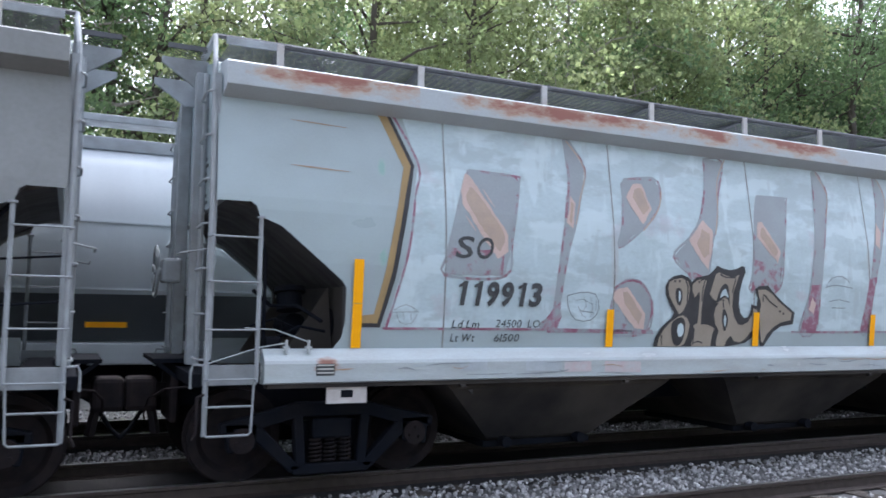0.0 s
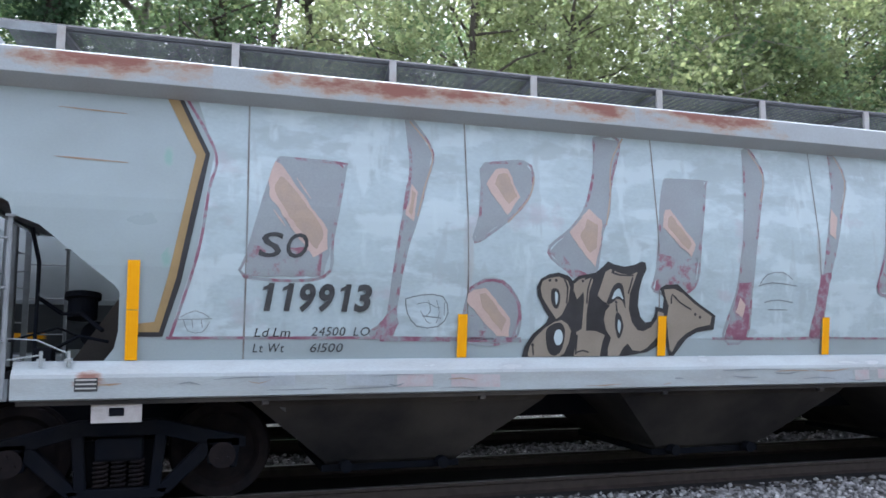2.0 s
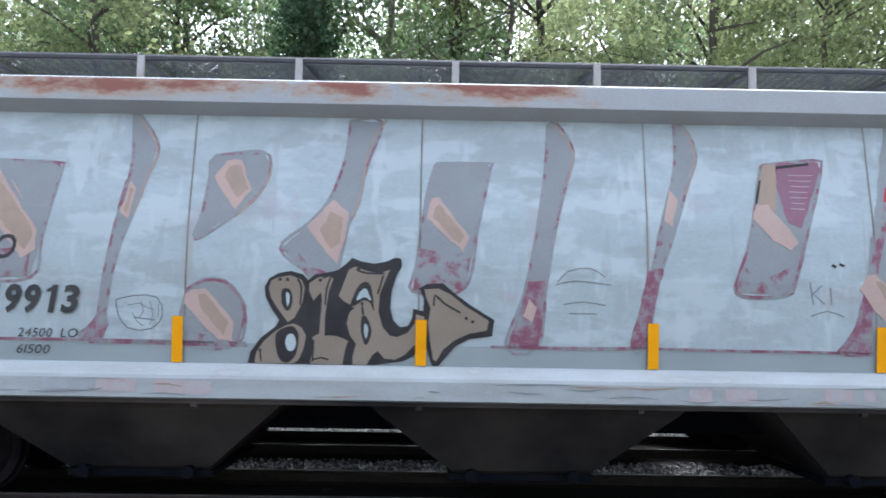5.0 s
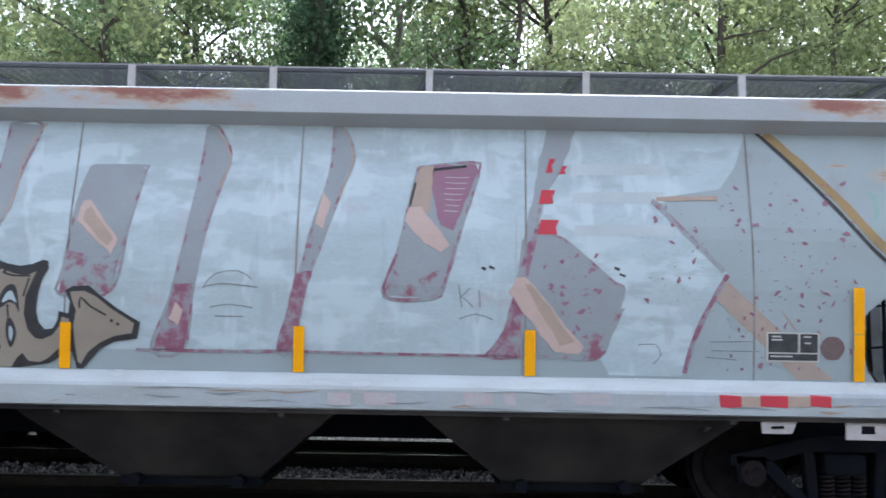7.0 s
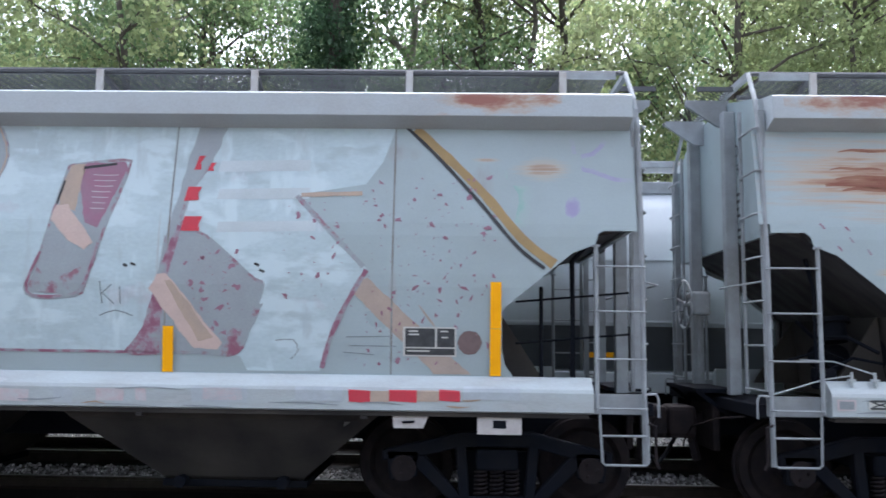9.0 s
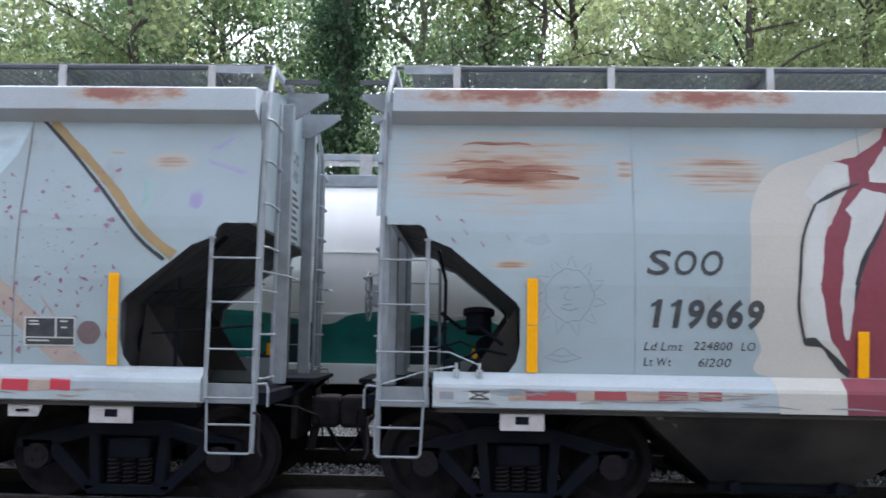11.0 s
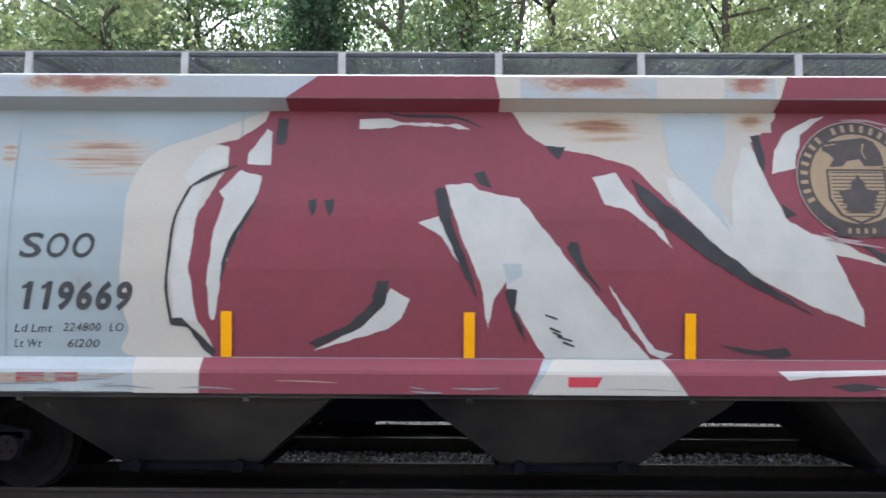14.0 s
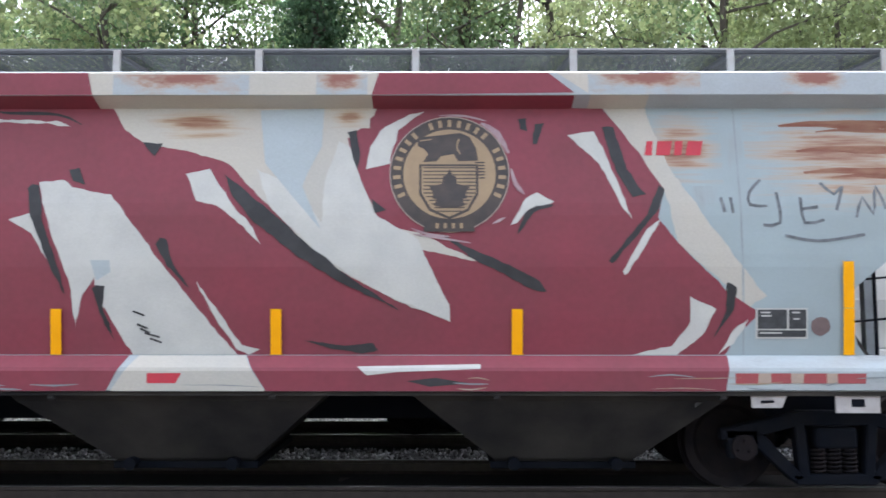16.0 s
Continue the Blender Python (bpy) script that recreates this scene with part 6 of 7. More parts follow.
    stroke("ink_mark", [(-0.2, 1.55), (-0.06, 1.51)], 0.022, INK, car, 5)
    stroke("ink_mark", [(-0.15, 1.5), (-0.04, 1.46)], 0.022, INK, car, 5)
    paint("white_shine", [(0.14, 3.04), (0.36, 3.09), (0.58, 2.76), (0.75, 2.57), (0.87, 2.36), (0.7, 2.54), (0.45, 2.73), (0.25, 2.78)], WHITE, car, 3)
    paint("cream_fill", [(-0.7, 3.87), (-0.47, 3.47), (-0.25, 3.33), (0.12, 3.27), (0.53, 3.14), (0.96, 2.7), (1.39, 2.28), (1.7, 2.07), (2.12, 1.85), (2.51, 1.7), (2.63, 1.65), (2.62, 1.81), (2.33, 2.33), (2.87, 2.21), (2.33, 2.48), (2.01, 2.54), (1.93, 2.66), (1.79, 2.97), (1.65, 3.39), (1.73, 3.45), (1.9, 3.62), (2.01, 3.87)], CREAM, car, 3, label="cream upper coat with pale blue streaks")
    paint("white_fill", [(0.8, 3.09), (1.16, 2.92), (1.43, 2.57), (1.45, 2.97), (1.57, 3.36), (1.67, 3.31), (1.79, 2.97), (1.93, 2.65), (2.33, 2.41), (2.62, 1.78), (2.62, 1.66), (2.12, 1.86), (1.7, 2.08), (1.39, 2.29), (0.96, 2.71)], WHITE, car, 4)
    paint("blue_patch", [(0.81, 3.67), (1.42, 3.69), (1.41, 3.31), (1.29, 3.06), (1.24, 2.92), (1.42, 2.51), (1.16, 2.81), (0.88, 3.14)], BLUE_PATCH, car, 5)
    paint("ink_swoosh", [(0.5, 3.04), (0.74, 2.85), (0.96, 2.67), (1.39, 2.3), (1.7, 2.06), (2.17, 1.75), (1.6, 2.02), (1.26, 2.23), (0.8, 2.57), (0.59, 2.82)], INK, car, 6)
    paint("ink_wedge", [(1.65, 3.45), (1.74, 3.47), (1.77, 3.17), (1.75, 3.08)], INK, car, 5)
    paint("ink_mark", [(-0.29, 3.35), (-0.1, 3.34), (-0.17, 3.21), (-0.24, 3.28)], INK, car, 5)
    paint("ink_wedge", [(1.89, 2.8), (2.03, 2.69), (1.92, 2.66)], INK, car, 5)
    paint("ink_swoosh", [(1.24, 1.49), (1.6, 1.44), (1.91, 1.46), (1.96, 1.39), (1.81, 1.36), (1.55, 1.4)], INK, car, 5)
    badge(2.62, 3.04, car)
    paint("white_shine", [(1.83, 3.08), (1.87, 3.31), (2.0, 3.5), (2.24, 3.63), (2.38, 3.66), (2.13, 3.47), (2.06, 3.14)], WHITE, car, 3)
    paint("white_shine", [(3.74, 3.42), (3.99, 3.46), (4.11, 3.19), (4.32, 2.6), (4.24, 2.7), (4.03, 3.14)], WHITE, car, 3)
    paint("ink_swoosh", [(4.07, 3.5), (4.18, 3.5), (4.29, 3.08), (4.46, 2.84), (4.33, 2.81), (4.18, 3.08)], INK, car, 4)
    paint("ink_swoosh", [(4.58, 2.93), (4.63, 2.89), (4.55, 2.67), (4.13, 2.19), (4.09, 2.21), (4.46, 2.65)], INK, car, 4)
    paint("white_shine", [(4.58, 2.6), (4.42, 2.33), (4.24, 2.08), (4.22, 2.12), (4.45, 2.51)], WHITE, car, 3)
    paint("white_shine", [(4.84, 1.89), (5.08, 1.77), (4.96, 1.54), (4.72, 1.35), (4.31, 1.35), (4.67, 1.43), (4.84, 1.65)], WHITE, car, 3)
    paint("ink_wedge", [(5.18, 2.02), (5.27, 1.97), (5.24, 1.76), (5.05, 1.5), (5.17, 1.76)], INK, car, 4)
    paint("white_shine", [(5.09, 1.35), (5.24, 1.58), (5.38, 1.68), (5.24, 1.45)], WHITE, car, 3)
    paint("white_shine", [(3.19, 2.55), (3.33, 2.8), (3.44, 2.86), (3.6, 2.77), (3.35, 2.69), (3.25, 2.57)], WHITE, car, 3)
    paint("ink_wedge", [(3.6, 2.74), (3.41, 2.67), (3.25, 2.46), (3.32, 2.66), (3.43, 2.73)], INK, car, 4)
    paint("ink_swoosh", [(2.51, 2.49), (2.9, 2.29), (3.17, 2.18), (3.45, 2.03), (3.52, 1.93), (3.37, 1.96), (3.16, 2.07), (2.8, 2.25)], INK, car, 5)
    paint("ink_wedge", [(3.27, 3.58), (3.35, 3.59), (3.36, 3.46), (3.29, 3.48)], INK, car, 4)
    paint("ink_wedge", [(3.43, 3.53), (3.52, 3.54), (3.45, 3.33), (3.41, 3.33)], INK, car, 4)
    paint("cream_fill", [(3.97, 3.87), (4.43, 3.87), (4.67, 3.14), (4.96, 2.67), (5.48, 1.96), (5.55, 1.89), (5.3, 1.73), (5.2, 1.96), (4.74, 2.38), (4.63, 2.89), (4.18, 3.56)], CREAM, car, 1)
    paint("red_bar", [(4.49, 3.36), (4.55, 3.36), (4.53, 3.22), (4.46, 3.22)], RED, car, 3)
    paint("red_bar", [(4.59, 3.36), (4.73, 3.36), (4.7, 3.22), (4.57, 3.22)], RED, car, 3)
    paint("red_bar", [(4.76, 3.36), (4.83, 3.36), (4.81, 3.22), (4.74, 3.22)], RED, car, 3)
    paint("red_bar", [(4.88, 3.36), (5.02, 3.36), (4.99, 3.22), (4.85, 3.22)], RED, car, 3)
    stroke("scrawl", [(5.15, 2.81), (5.18, 2.67)], 0.034, LETTER_WORN, car, 2)
    stroke("scrawl", [(5.24, 2.81), (5.26, 2.66)], 0.034, LETTER_WORN, car, 2)
    stroke("scrawl", [(5.53, 2.98), (5.42, 2.86), (5.42, 2.74), (5.58, 2.73)], 0.034, LETTER_WORN, car, 2)
    stroke("scrawl", [(5.67, 2.86), (5.69, 2.57), (5.53, 2.55)], 0.034, LETTER_WORN, car, 2)
    stroke("scrawl", [(5.89, 2.81), (5.92, 2.57), (6.1, 2.6)], 0.034, LETTER_WORN, car, 2)
    stroke("scrawl", [(5.9, 2.7), (6.05, 2.72)], 0.034, LETTER_WORN, car, 2)
    stroke("scrawl", [(6.09, 2.95), (6.21, 2.84), (6.29, 2.92), (6.22, 2.69)], 0.034, LETTER_WORN, car, 2)
    stroke("scrawl", [(6.4, 2.62), (6.47, 2.81), (6.56, 2.65), (6.6, 2.92), (6.68, 2.7)], 0.034, LETTER_WORN, car, 2)
    stroke("scrawl", [(5.73, 2.45), (6.04, 2.4), (6.47, 2.46)], 0.034, LETTER_WORN, car, 2)
    placard((5.44, 1.5), (5.92, 1.78), car)
    paint("round_decal", [(6.13, 1.61), (6.12, 1.57), (6.08, 1.54), (6.04, 1.52), (5.99, 1.54), (5.96, 1.57), (5.95, 1.61), (5.96, 1.66), (6.0, 1.69), (6.04, 1.7), (6.09, 1.69), (6.12, 1.66)], STAIN_BROWN, car, 2)
    lettering("SOO", -5.22, 2.265, 0.235, LETTER, car, weight=0.004, width=0.72)
    lettering("119669", -5.22, 1.79, 0.25, LETTER, car, weight=0.013, shear=0.16, width=1.08)
    lettering("Ld Lmt", -5.22, 1.57, 0.08, LETTER, car, width=0.35)
    lettering("224800", -4.77, 1.58, 0.08, LETTER, car, width=0.35)
    lettering("LO", -4.34, 1.58, 0.08, LETTER, car, width=0.13)
    lettering("Lt Wt", -5.22, 1.43, 0.08, LETTER, car, width=0.25)
    lettering("61200", -4.73, 1.43, 0.08, LETTER, car, width=0.3)
    stain(-7.7, -5.35, 2.78, 3.72, RUST_STAIN, car)
    stain(-6.7, -6.2, 2.26, 2.4, RUST_PALE, car)
    stain(-5.23, -3.66, 2.84, 3.59, RUST_PALE, car)
    stain(-5.52, -5.23, 3.05, 3.41, RUST_PALE, car)
    stroke("mauve_fleck", [(-6.91, 2.76), (-6.87, 2.72)], 0.02, MAUVE, car, 2)
    stroke("mauve_fleck", [(-6.88, 2.66), (-6.84, 2.61)], 0.02, MAUVE, car, 2)
    stroke("mauve_fleck", [(-7.14, 2.79), (-7.1, 2.74)], 0.02, MAUVE, car, 2)
    stroke("mauve_fleck", [(-6.99, 2.58), (-6.95, 2.53)], 0.02, MAUVE, car, 2)
    stroke("mauve_fleck", [(-6.72, 2.55), (-6.69, 2.5)], 0.02, MAUVE, car, 2)
    stroke("mauve_fleck", [(-6.48, 2.61), (-6.45, 2.56)], 0.02, MAUVE, car, 2)
    for k in range(11):  # a crayoned sun with spiky rays and a small saucer below it
        a, b = 2 * math.pi * k / 11 + 0.3, 2 * math.pi * (k + 0.5) / 11 + 0.3
        rim = lambda g, r: (-5.9 + r * math.cos(g), 2.06 + 1.1 * r * math.sin(g))
        stroke("scrawl", [rim(a, 0.21), rim(b, 0.23 if k % 3 else 0.215), rim(a + 0.571, 0.21)], 0.007, SCRAWL, car, 2)
        stroke("scrawl", [rim(a - 0.12, 0.24), rim(a + 0.08, 0.34), rim(a + 0.2, 0.25)], 0.006, SCRAWL, car, 2)
    for pts in ([(-5.99, 2.12), (-5.94, 2.14), (-5.9, 2.12)], [(-5.86, 2.13), (-5.8, 2.14)], [(-5.92, 2.1), (-5.95, 2.03), (-5.88, 2.02)], [(-5.98, 1.95), (-5.9, 1.92), (-5.81, 1.95)], [(-5.96, 1.97), (-5.88, 1.98)],
                [(-6.13, 1.49), (-6.06, 1.52), (-5.96, 1.58), (-5.87, 1.52), (-5.79, 1.49)], [(-6.13, 1.49), (-5.96, 1.45), (-5.79, 1.49)], [(-6.06, 1.52), (-5.96, 1.50), (-5.87, 1.52)], [(-6.0, 1.45), (-5.92, 1.45)]):
        stroke("scrawl", pts, 0.008, SCRAWL, car, 2)
    stain(-0.28, 0.76, 3.36, 3.7, RUST_ORANGE, car)
    stain(1.48, 1.86, 3.49, 3.69, RUST_ORANGE, car)
    stain(4.43, 5.19, 2.92, 3.67, RUST_STAIN, car)
    stain(5.41, 7.37, 2.67, 3.7, RUST_STAIN, car)
    for x0, x1, z, w in ((-7.05, -5.8, 3.17, 0.1), (-6.95, -6.0, 3.23, 0.06), (-6.9, -6.2, 3.12, 0.05), (-6.9, -6.25, 3.5, 0.035), (-7.0, -6.5, 3.32, 0.03), (5.75, 7.3, 3.52, 0.1), (6.1, 7.35, 3.46, 0.05), (5.9, 7.35, 3.27, 0.09), (5.95, 7.35, 3.06, 0.08), (6.2, 7.3, 3.01, 0.05)):
        mid = (x0 + x1) / 2
        stroke("rust_streak", [(x0, z - 0.01), (x0 * 0.6 + mid * 0.4, z + 0.012), (mid, z), (x1 * 0.6 + mid * 0.4, z + 0.01), (x1, z - 0.005)], w, RUST_DEEP, car, 1.2, True)
    paint("maroon_eave", [(-2.43, 3.985), (-0.78, 3.985), (-0.73, 3.77), (-2.74, 3.77)], MAROON, car, 2)
    paint("cream_eave", [(-0.78, 3.985), (1.96, 3.985), (1.89, 3.77), (-0.73, 3.77)], CREAM, car, 1)
    paint("maroon_eave", [(1.96, 3.985), (3.54, 3.985), (3.79, 3.79), (1.89, 3.77)], MAROON, car, 2)
    paint("cream_eave", [(3.62, 3.985), (4.39, 3.985), (4.49, 3.77), (3.94, 3.77)], CREAM, car, 1)
    stain(-7.46, -5.26, 3.773, 3.985, RUST_EAVE, car)
    stain(-5.26, -3.82, 3.773, 3.985, RUST_EAVE, car)
    stain(-0.54, 0.74, 3.773, 3.985, RUST_EAVE, car)
    stain(1.37, 1.85, 3.773, 3.985, RUST_EAVE, car)
    stain(3.92, 4.97, 3.773, 3.985, RUST_EAVE, car)
    stain(5.66, 6.34, 3.773, 3.985, RUST_EAVE, car)
    paint("maroon_sill", [(-3.46, 1.344), (-0.33, 1.344), (-0.49, 1.03), (-3.46, 1.03)], MAROON, car, 2)
    paint("cream_sill", [(-0.24, 1.344), (0.74, 1.344), (0.95, 1.03), (-0.45, 1.03)], CREAM, car, 2)
    paint("maroon_sill", [(0.75, 1.344), (5.17, 1.344), (5.11, 1.03), (0.96, 1.03)], MAROON, car, 2)
    paint("cream_sill", [(-4.08, 1.344), (-3.46, 1.344), (-3.46, 1.03), (-4.05, 1.03)], CREAM, car, 2)
    paint("red_bar", [(-0.12, 1.19), (0.19, 1.19), (0.14, 1.1), (-0.12, 1.1)], RED, car, 3)
    paint("pale_patch", [(1.78, 1.25), (2.9, 1.27), (2.9, 1.23), (2.13, 1.2), (1.87, 1.17)], WHITE, car, 3)
    paint("ink_mark", [(2.23, 1.12), (2.49, 1.15), (2.8, 1.1), (2.44, 1.07)], INK, car, 3)
    paint("tape", [(-6.46, 1.19), (-6.31, 1.19), (-6.3, 1.11), (-6.46, 1.1)], TAN, car, 2)
    paint("tape", [(-6.31, 1.19), (-5.85, 1.19), (-5.85, 1.11), (-6.3, 1.11)], TAPE_RED, car, 2)
    paint("tape", [(-5.85, 1.2), (-5.69, 1.2), (-5.69, 1.12), (-5.85, 1.11)], TAN, car, 2)
    paint("tape", [(-5.69, 1.2), (-5.41, 1.2), (-5.4, 1.12), (-5.69, 1.12)], TAPE_RED, car, 2)
    paint("tape", [(-5.41, 1.21), (-5.12, 1.2), (-5.12, 1.12), (-5.4, 1.12)], TAN, car, 2)
    paint("tape", [(-5.12, 1.21), (-4.86, 1.21), (-4.86, 1.13), (-5.12, 1.12)], TAPE_RED, car, 2)
    paint("tape", [(-4.86, 1.21), (-4.77, 1.21), (-4.76, 1.13), (-4.86, 1.13)], TAN, car, 2)
    paint("tape", [(-4.77, 1.21), (-4.56, 1.21), (-4.56, 1.13), (-4.76, 1.13)], TAPE_RED, car, 2)
    paint("tape", [(5.2, 1.19), (5.41, 1.19), (5.4, 1.1), (5.2, 1.1)], TAPE_RED, car, 2)
    paint("tape", [(5.41, 1.19), (5.52, 1.19), (5.52, 1.1), (5.4, 1.1)], TAN, car, 2)
    paint("tape", [(5.52, 1.19), (5.7, 1.19), (5.7, 1.1), (5.52, 1.1)], TAPE_RED, car, 2)
    paint("tape", [(5.7, 1.19), (5.82, 1.19), (5.81, 1.1), (5.7, 1.1)], TAN, car, 2)
    paint("tape", [(5.82, 1.19), (6.02, 1.19), (6.02, 1.1), (5.81, 1.1)], TAPE_RED, car, 2)
    paint("tape", [(6.02, 1.19), (6.12, 1.19), (6.12, 1.1), (6.02, 1.1)], TAN, car, 2)
    paint("tape", [(6.12, 1.19), (6.38, 1.19), (6.37, 1.1), (6.12, 1.1)], TAPE_RED, car, 2)

HOPPERS = [
    build_hopper("plain dull grey covered hopper car on the rails", paint_plain, CAR_A - CAR_L, (), "", DULL_PAINT),
    build_hopper("blue-grey covered hopper car with faded pink and grey graffiti letters", paint_first, CAR_A, (-3.236, -1.004, 1.14, 3.264), "119913"),
    build_hopper("blue-grey covered hopper car with large maroon and white graffiti", paint_second, CAR_A + CAR_L, (-3.251, -1.011, 1.02, 3.243), "119669"),
]

# ---------------------------------------------------------------- far train


def build_tank_car(label, mat, x, teal, upright=False):
    car = tagged(new("cylindrical_hopper_car"), label, "freight car", "far train")
    car.location = (x, FAR_TRACK_Y, 0)
    prof = [(1.0, 1.02), (1.18, 1.10), (1.20, 1.3), (1.36, 1.6), (1.50, 1.9), (1.58, 2.3), (1.60, 2.6), (1.57, 2.9), (1.48, 3.2), (1.32, 3.55), (1.16, 3.82)]
    bm = bmesh.new()
    ring = [(-h, z) for h, z in prof] + [(h, z) for h, z in prof[::-1]]
    secs = []
    for u, k, low in ((-8.45, 0.97, 2.3), (-8.4, 1.0, 2.26), (-7.65, 1.0, 1.7), (-6.75, 1.0, 1.02), (6.75, 1.0, 1.02), (7.65, 1.0, 1.7), (8.4, 1.0, 2.26), (8.45, 0.97, 2.3)):
        secs.append([(u, y * k, max(low + 0.01 * abs(y), z)) for y, z in ring])
    loft(bm, secs)
    part("body", bm, mat, car, smooth=True)
    bm = bmesh.new()
    for s in (-1, 1):
        for h, z in ((1.59, 2.8), (1.515, 1.95)):
            box(bm, *((-8.35, 8.35) if z > 2.3 else (-7.25, 7.25)), *sorted((s * (h - 0.01), s * (h + 0.012))), z - 0.012, z + 0.012)
    part("weld_seam", bm, mat, car)
    bm = bmesh.new()
    for s in (-1, 1):
        box(bm, -8.5, 8.5, *sorted((s * 1.12, s * 1.2)), 3.80, 3.98, 0.015)
    part("roof_rail", bm, TRIM, car)
    for s in (-1, 1):
        bm = bmesh.new()
        box(bm, -8.5, 8.5, *sorted((s * 1.05, s * 1.0)), 4.22, 4.32, 0.01)
        box(bm, -8.5, 8.5, *sorted((s * 1.05, s * 0.4)), 4.27, 4.30)
        part("roof_walk", bm, TRIM, car)
        for u in (-8.2, -6.2, -3.9, -1.6, 0.7, 3.0, 5.2, 6.9, 8.2):
            bm = bmesh.new()
            box(bm, u - 0.09, u + 0.09, *sorted((s * 1.08, s * 1.02)), 3.95, 4.30)
            part("walk_bracket", bm, ZINC, car)
    for s in (-1, 1):
        bm = bmesh.new()
        box(bm, -8.65, 8.65, *sorted((s * 1.22, s * 1.45)), 0.98, 1.26, 0.02)
        part("side_sill", bm, mat, car)
    for c in (-4.2, 0, 4.2):
        bm = bmesh.new()
        loft(bm, [[(c + a * w, b * d, z) for a, b in ((-1, -1), (1, -1), (1, 1), (-1, 1))] for w, d, z in ((1.4, 1.2, 1.1), (0.45, 0.7, 0.3))])
        part("hopper_bay", bm, BLACK, car)
    bm = bmesh.new()
    box(bm, -8.85, 8.85, -0.3, 0.3, 0.7, 1.05)
    part("centre_sill", bm, BLACK, car)
    wheels = []
    for c in (-7.2, 7.2):
        truck = new("truck")
        truck.parent = car
        truck.location = (c, 0, 0)
        for s in (-1, 1):
            part("side_frame", side_frame(s), BLACK, truck)
        for d in (-0.89, 0.89):
            wheels.append((part("wheel_set", wheel_set(), RUSTY, car, "dark steel wheels on an axle"), c + d))
    for u in ((-6.95, -4.05, -1.15, 1.75, 4.65) if upright else (-5.1, -2.2, 0.7, 3.6, 6.4)):
        bm = bmesh.new()
        w, h = (0.05, 0.14) if upright else (0.25, 0.045)
        box(bm, u - w, u + w, -1.345, -1.31, 1.50 - h, 1.50 + h)
        part("reflector_strip", bm, YELLOW, car)
    for k in (-1, 1):
        for s in (-1, 1):
            bm = bmesh.new()
            tube(bm, [(k * 8.65, s * 1.4, 1.0), (k * 8.65, s * 1.4, 3.3), (k * 8.5, s * 1.1, 3.95)], 0.03, 6)
            for i in range(7):
                tube(bm, [(k * 8.65, s * 1.42, 1.2 + i * 0.36), (k * 8.2, s * 1.45, 1.2 + i * 0.36)], 0.012, 5)
            part("end_ladder", bm, TRIM, car)
        bm = bmesh.new()
        box(bm, *sorted((k * 7.95, k * 8.7)), -1.4, 1.4, 1.0, 1.14)
        part("end_sill", bm, BLACK, car)
    for k in (-1, 1):
        bm = bmesh.new()
        disc(bm, (k * 7.7, 0.0, 1.42), (0, 1, 0), 0.24, 1.7, 16)
        part("air_reservoir", bm, BLACK, car, smooth=True)
        for s in (-1, 1):
            bm = bmesh.new()
            prism(bm, [(k * u, z) for u, z in ((6.85, 1.14), (8.0, 1.14), (8.07, 1.5), (8.07, 1.98), (7.65, 1.69))], s * 1.0 - 0.015, s * 1.0 + 0.015)
            part("end_gusset", bm, mat, car)
    teal(car)
    return car, wheels


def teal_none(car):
    far_paint("dark_foot", [(-6.6, 1.30), (-2.6, 1.28), (0, 1.29), (2.6, 1.28), (6.6, 1.30), (6.9, 1.5), (7.2, 1.86), (3.0, 1.88), (0, 1.87), (-3.0, 1.88), (-7.2, 1.86), (-6.9, 1.5)], FOOT, car)


def dark_letters(car):
    """Dark-rimmed pale graffiti over the dark foot, too worn to read."""
    teal_none(car)
    for x, w in ((0.0, 1.5), (-1.7, 1.4), (-3.4, 1.5)):
        far_paint("dark_graffiti", [(x, 1.3), (x + w * 0.3, 1.32), (x + w * 0.45, 1.5), (x + w * 0.7, 1.3), (x + w, 1.34), (x + w * 0.75, 1.6), (x + w * 0.85, 1.85), (x + w * 0.5, 1.97), (x + w * 0.1, 1.92)], INK, car, 2)
        far_paint("pale_graffiti", [(x + w * 0.08, 1.36), (x + w * 0.27, 1.37), (x + w * 0.44, 1.58), (x + w * 0.7, 1.36), (x + w * 0.86, 1.38), (x + w * 0.66, 1.62), (x + w * 0.76, 1.83), (x + w * 0.5, 1.92), (x + w * 0.17, 1.87)], DULL_PAINT, car, 3)
        far_paint("dark_graffiti", [(x + w * 0.35, 1.7), (x + w * 0.55, 1.7), (x + w * 0.58, 1.8), (x + w * 0.4, 1.82)], INK, car, 4)


def far_skin(z):
    return float(np.interp(z, (1.02, 1.10, 1.3, 1.6, 1.9, 2.3, 2.6), (1.0, 1.18, 1.20, 1.36, 1.50, 1.58, 1.60)))


def far_paint(name, outline, mat, car, layer=1):
    bm = bmesh.new()
    sheet(bm, catmull(outline, 4), 0.0)
    for v in bm.verts:
        v.co.y = -far_skin(v.co.z) - 0.02 - 0.003 * layer
    part(name, bm, mat, car)


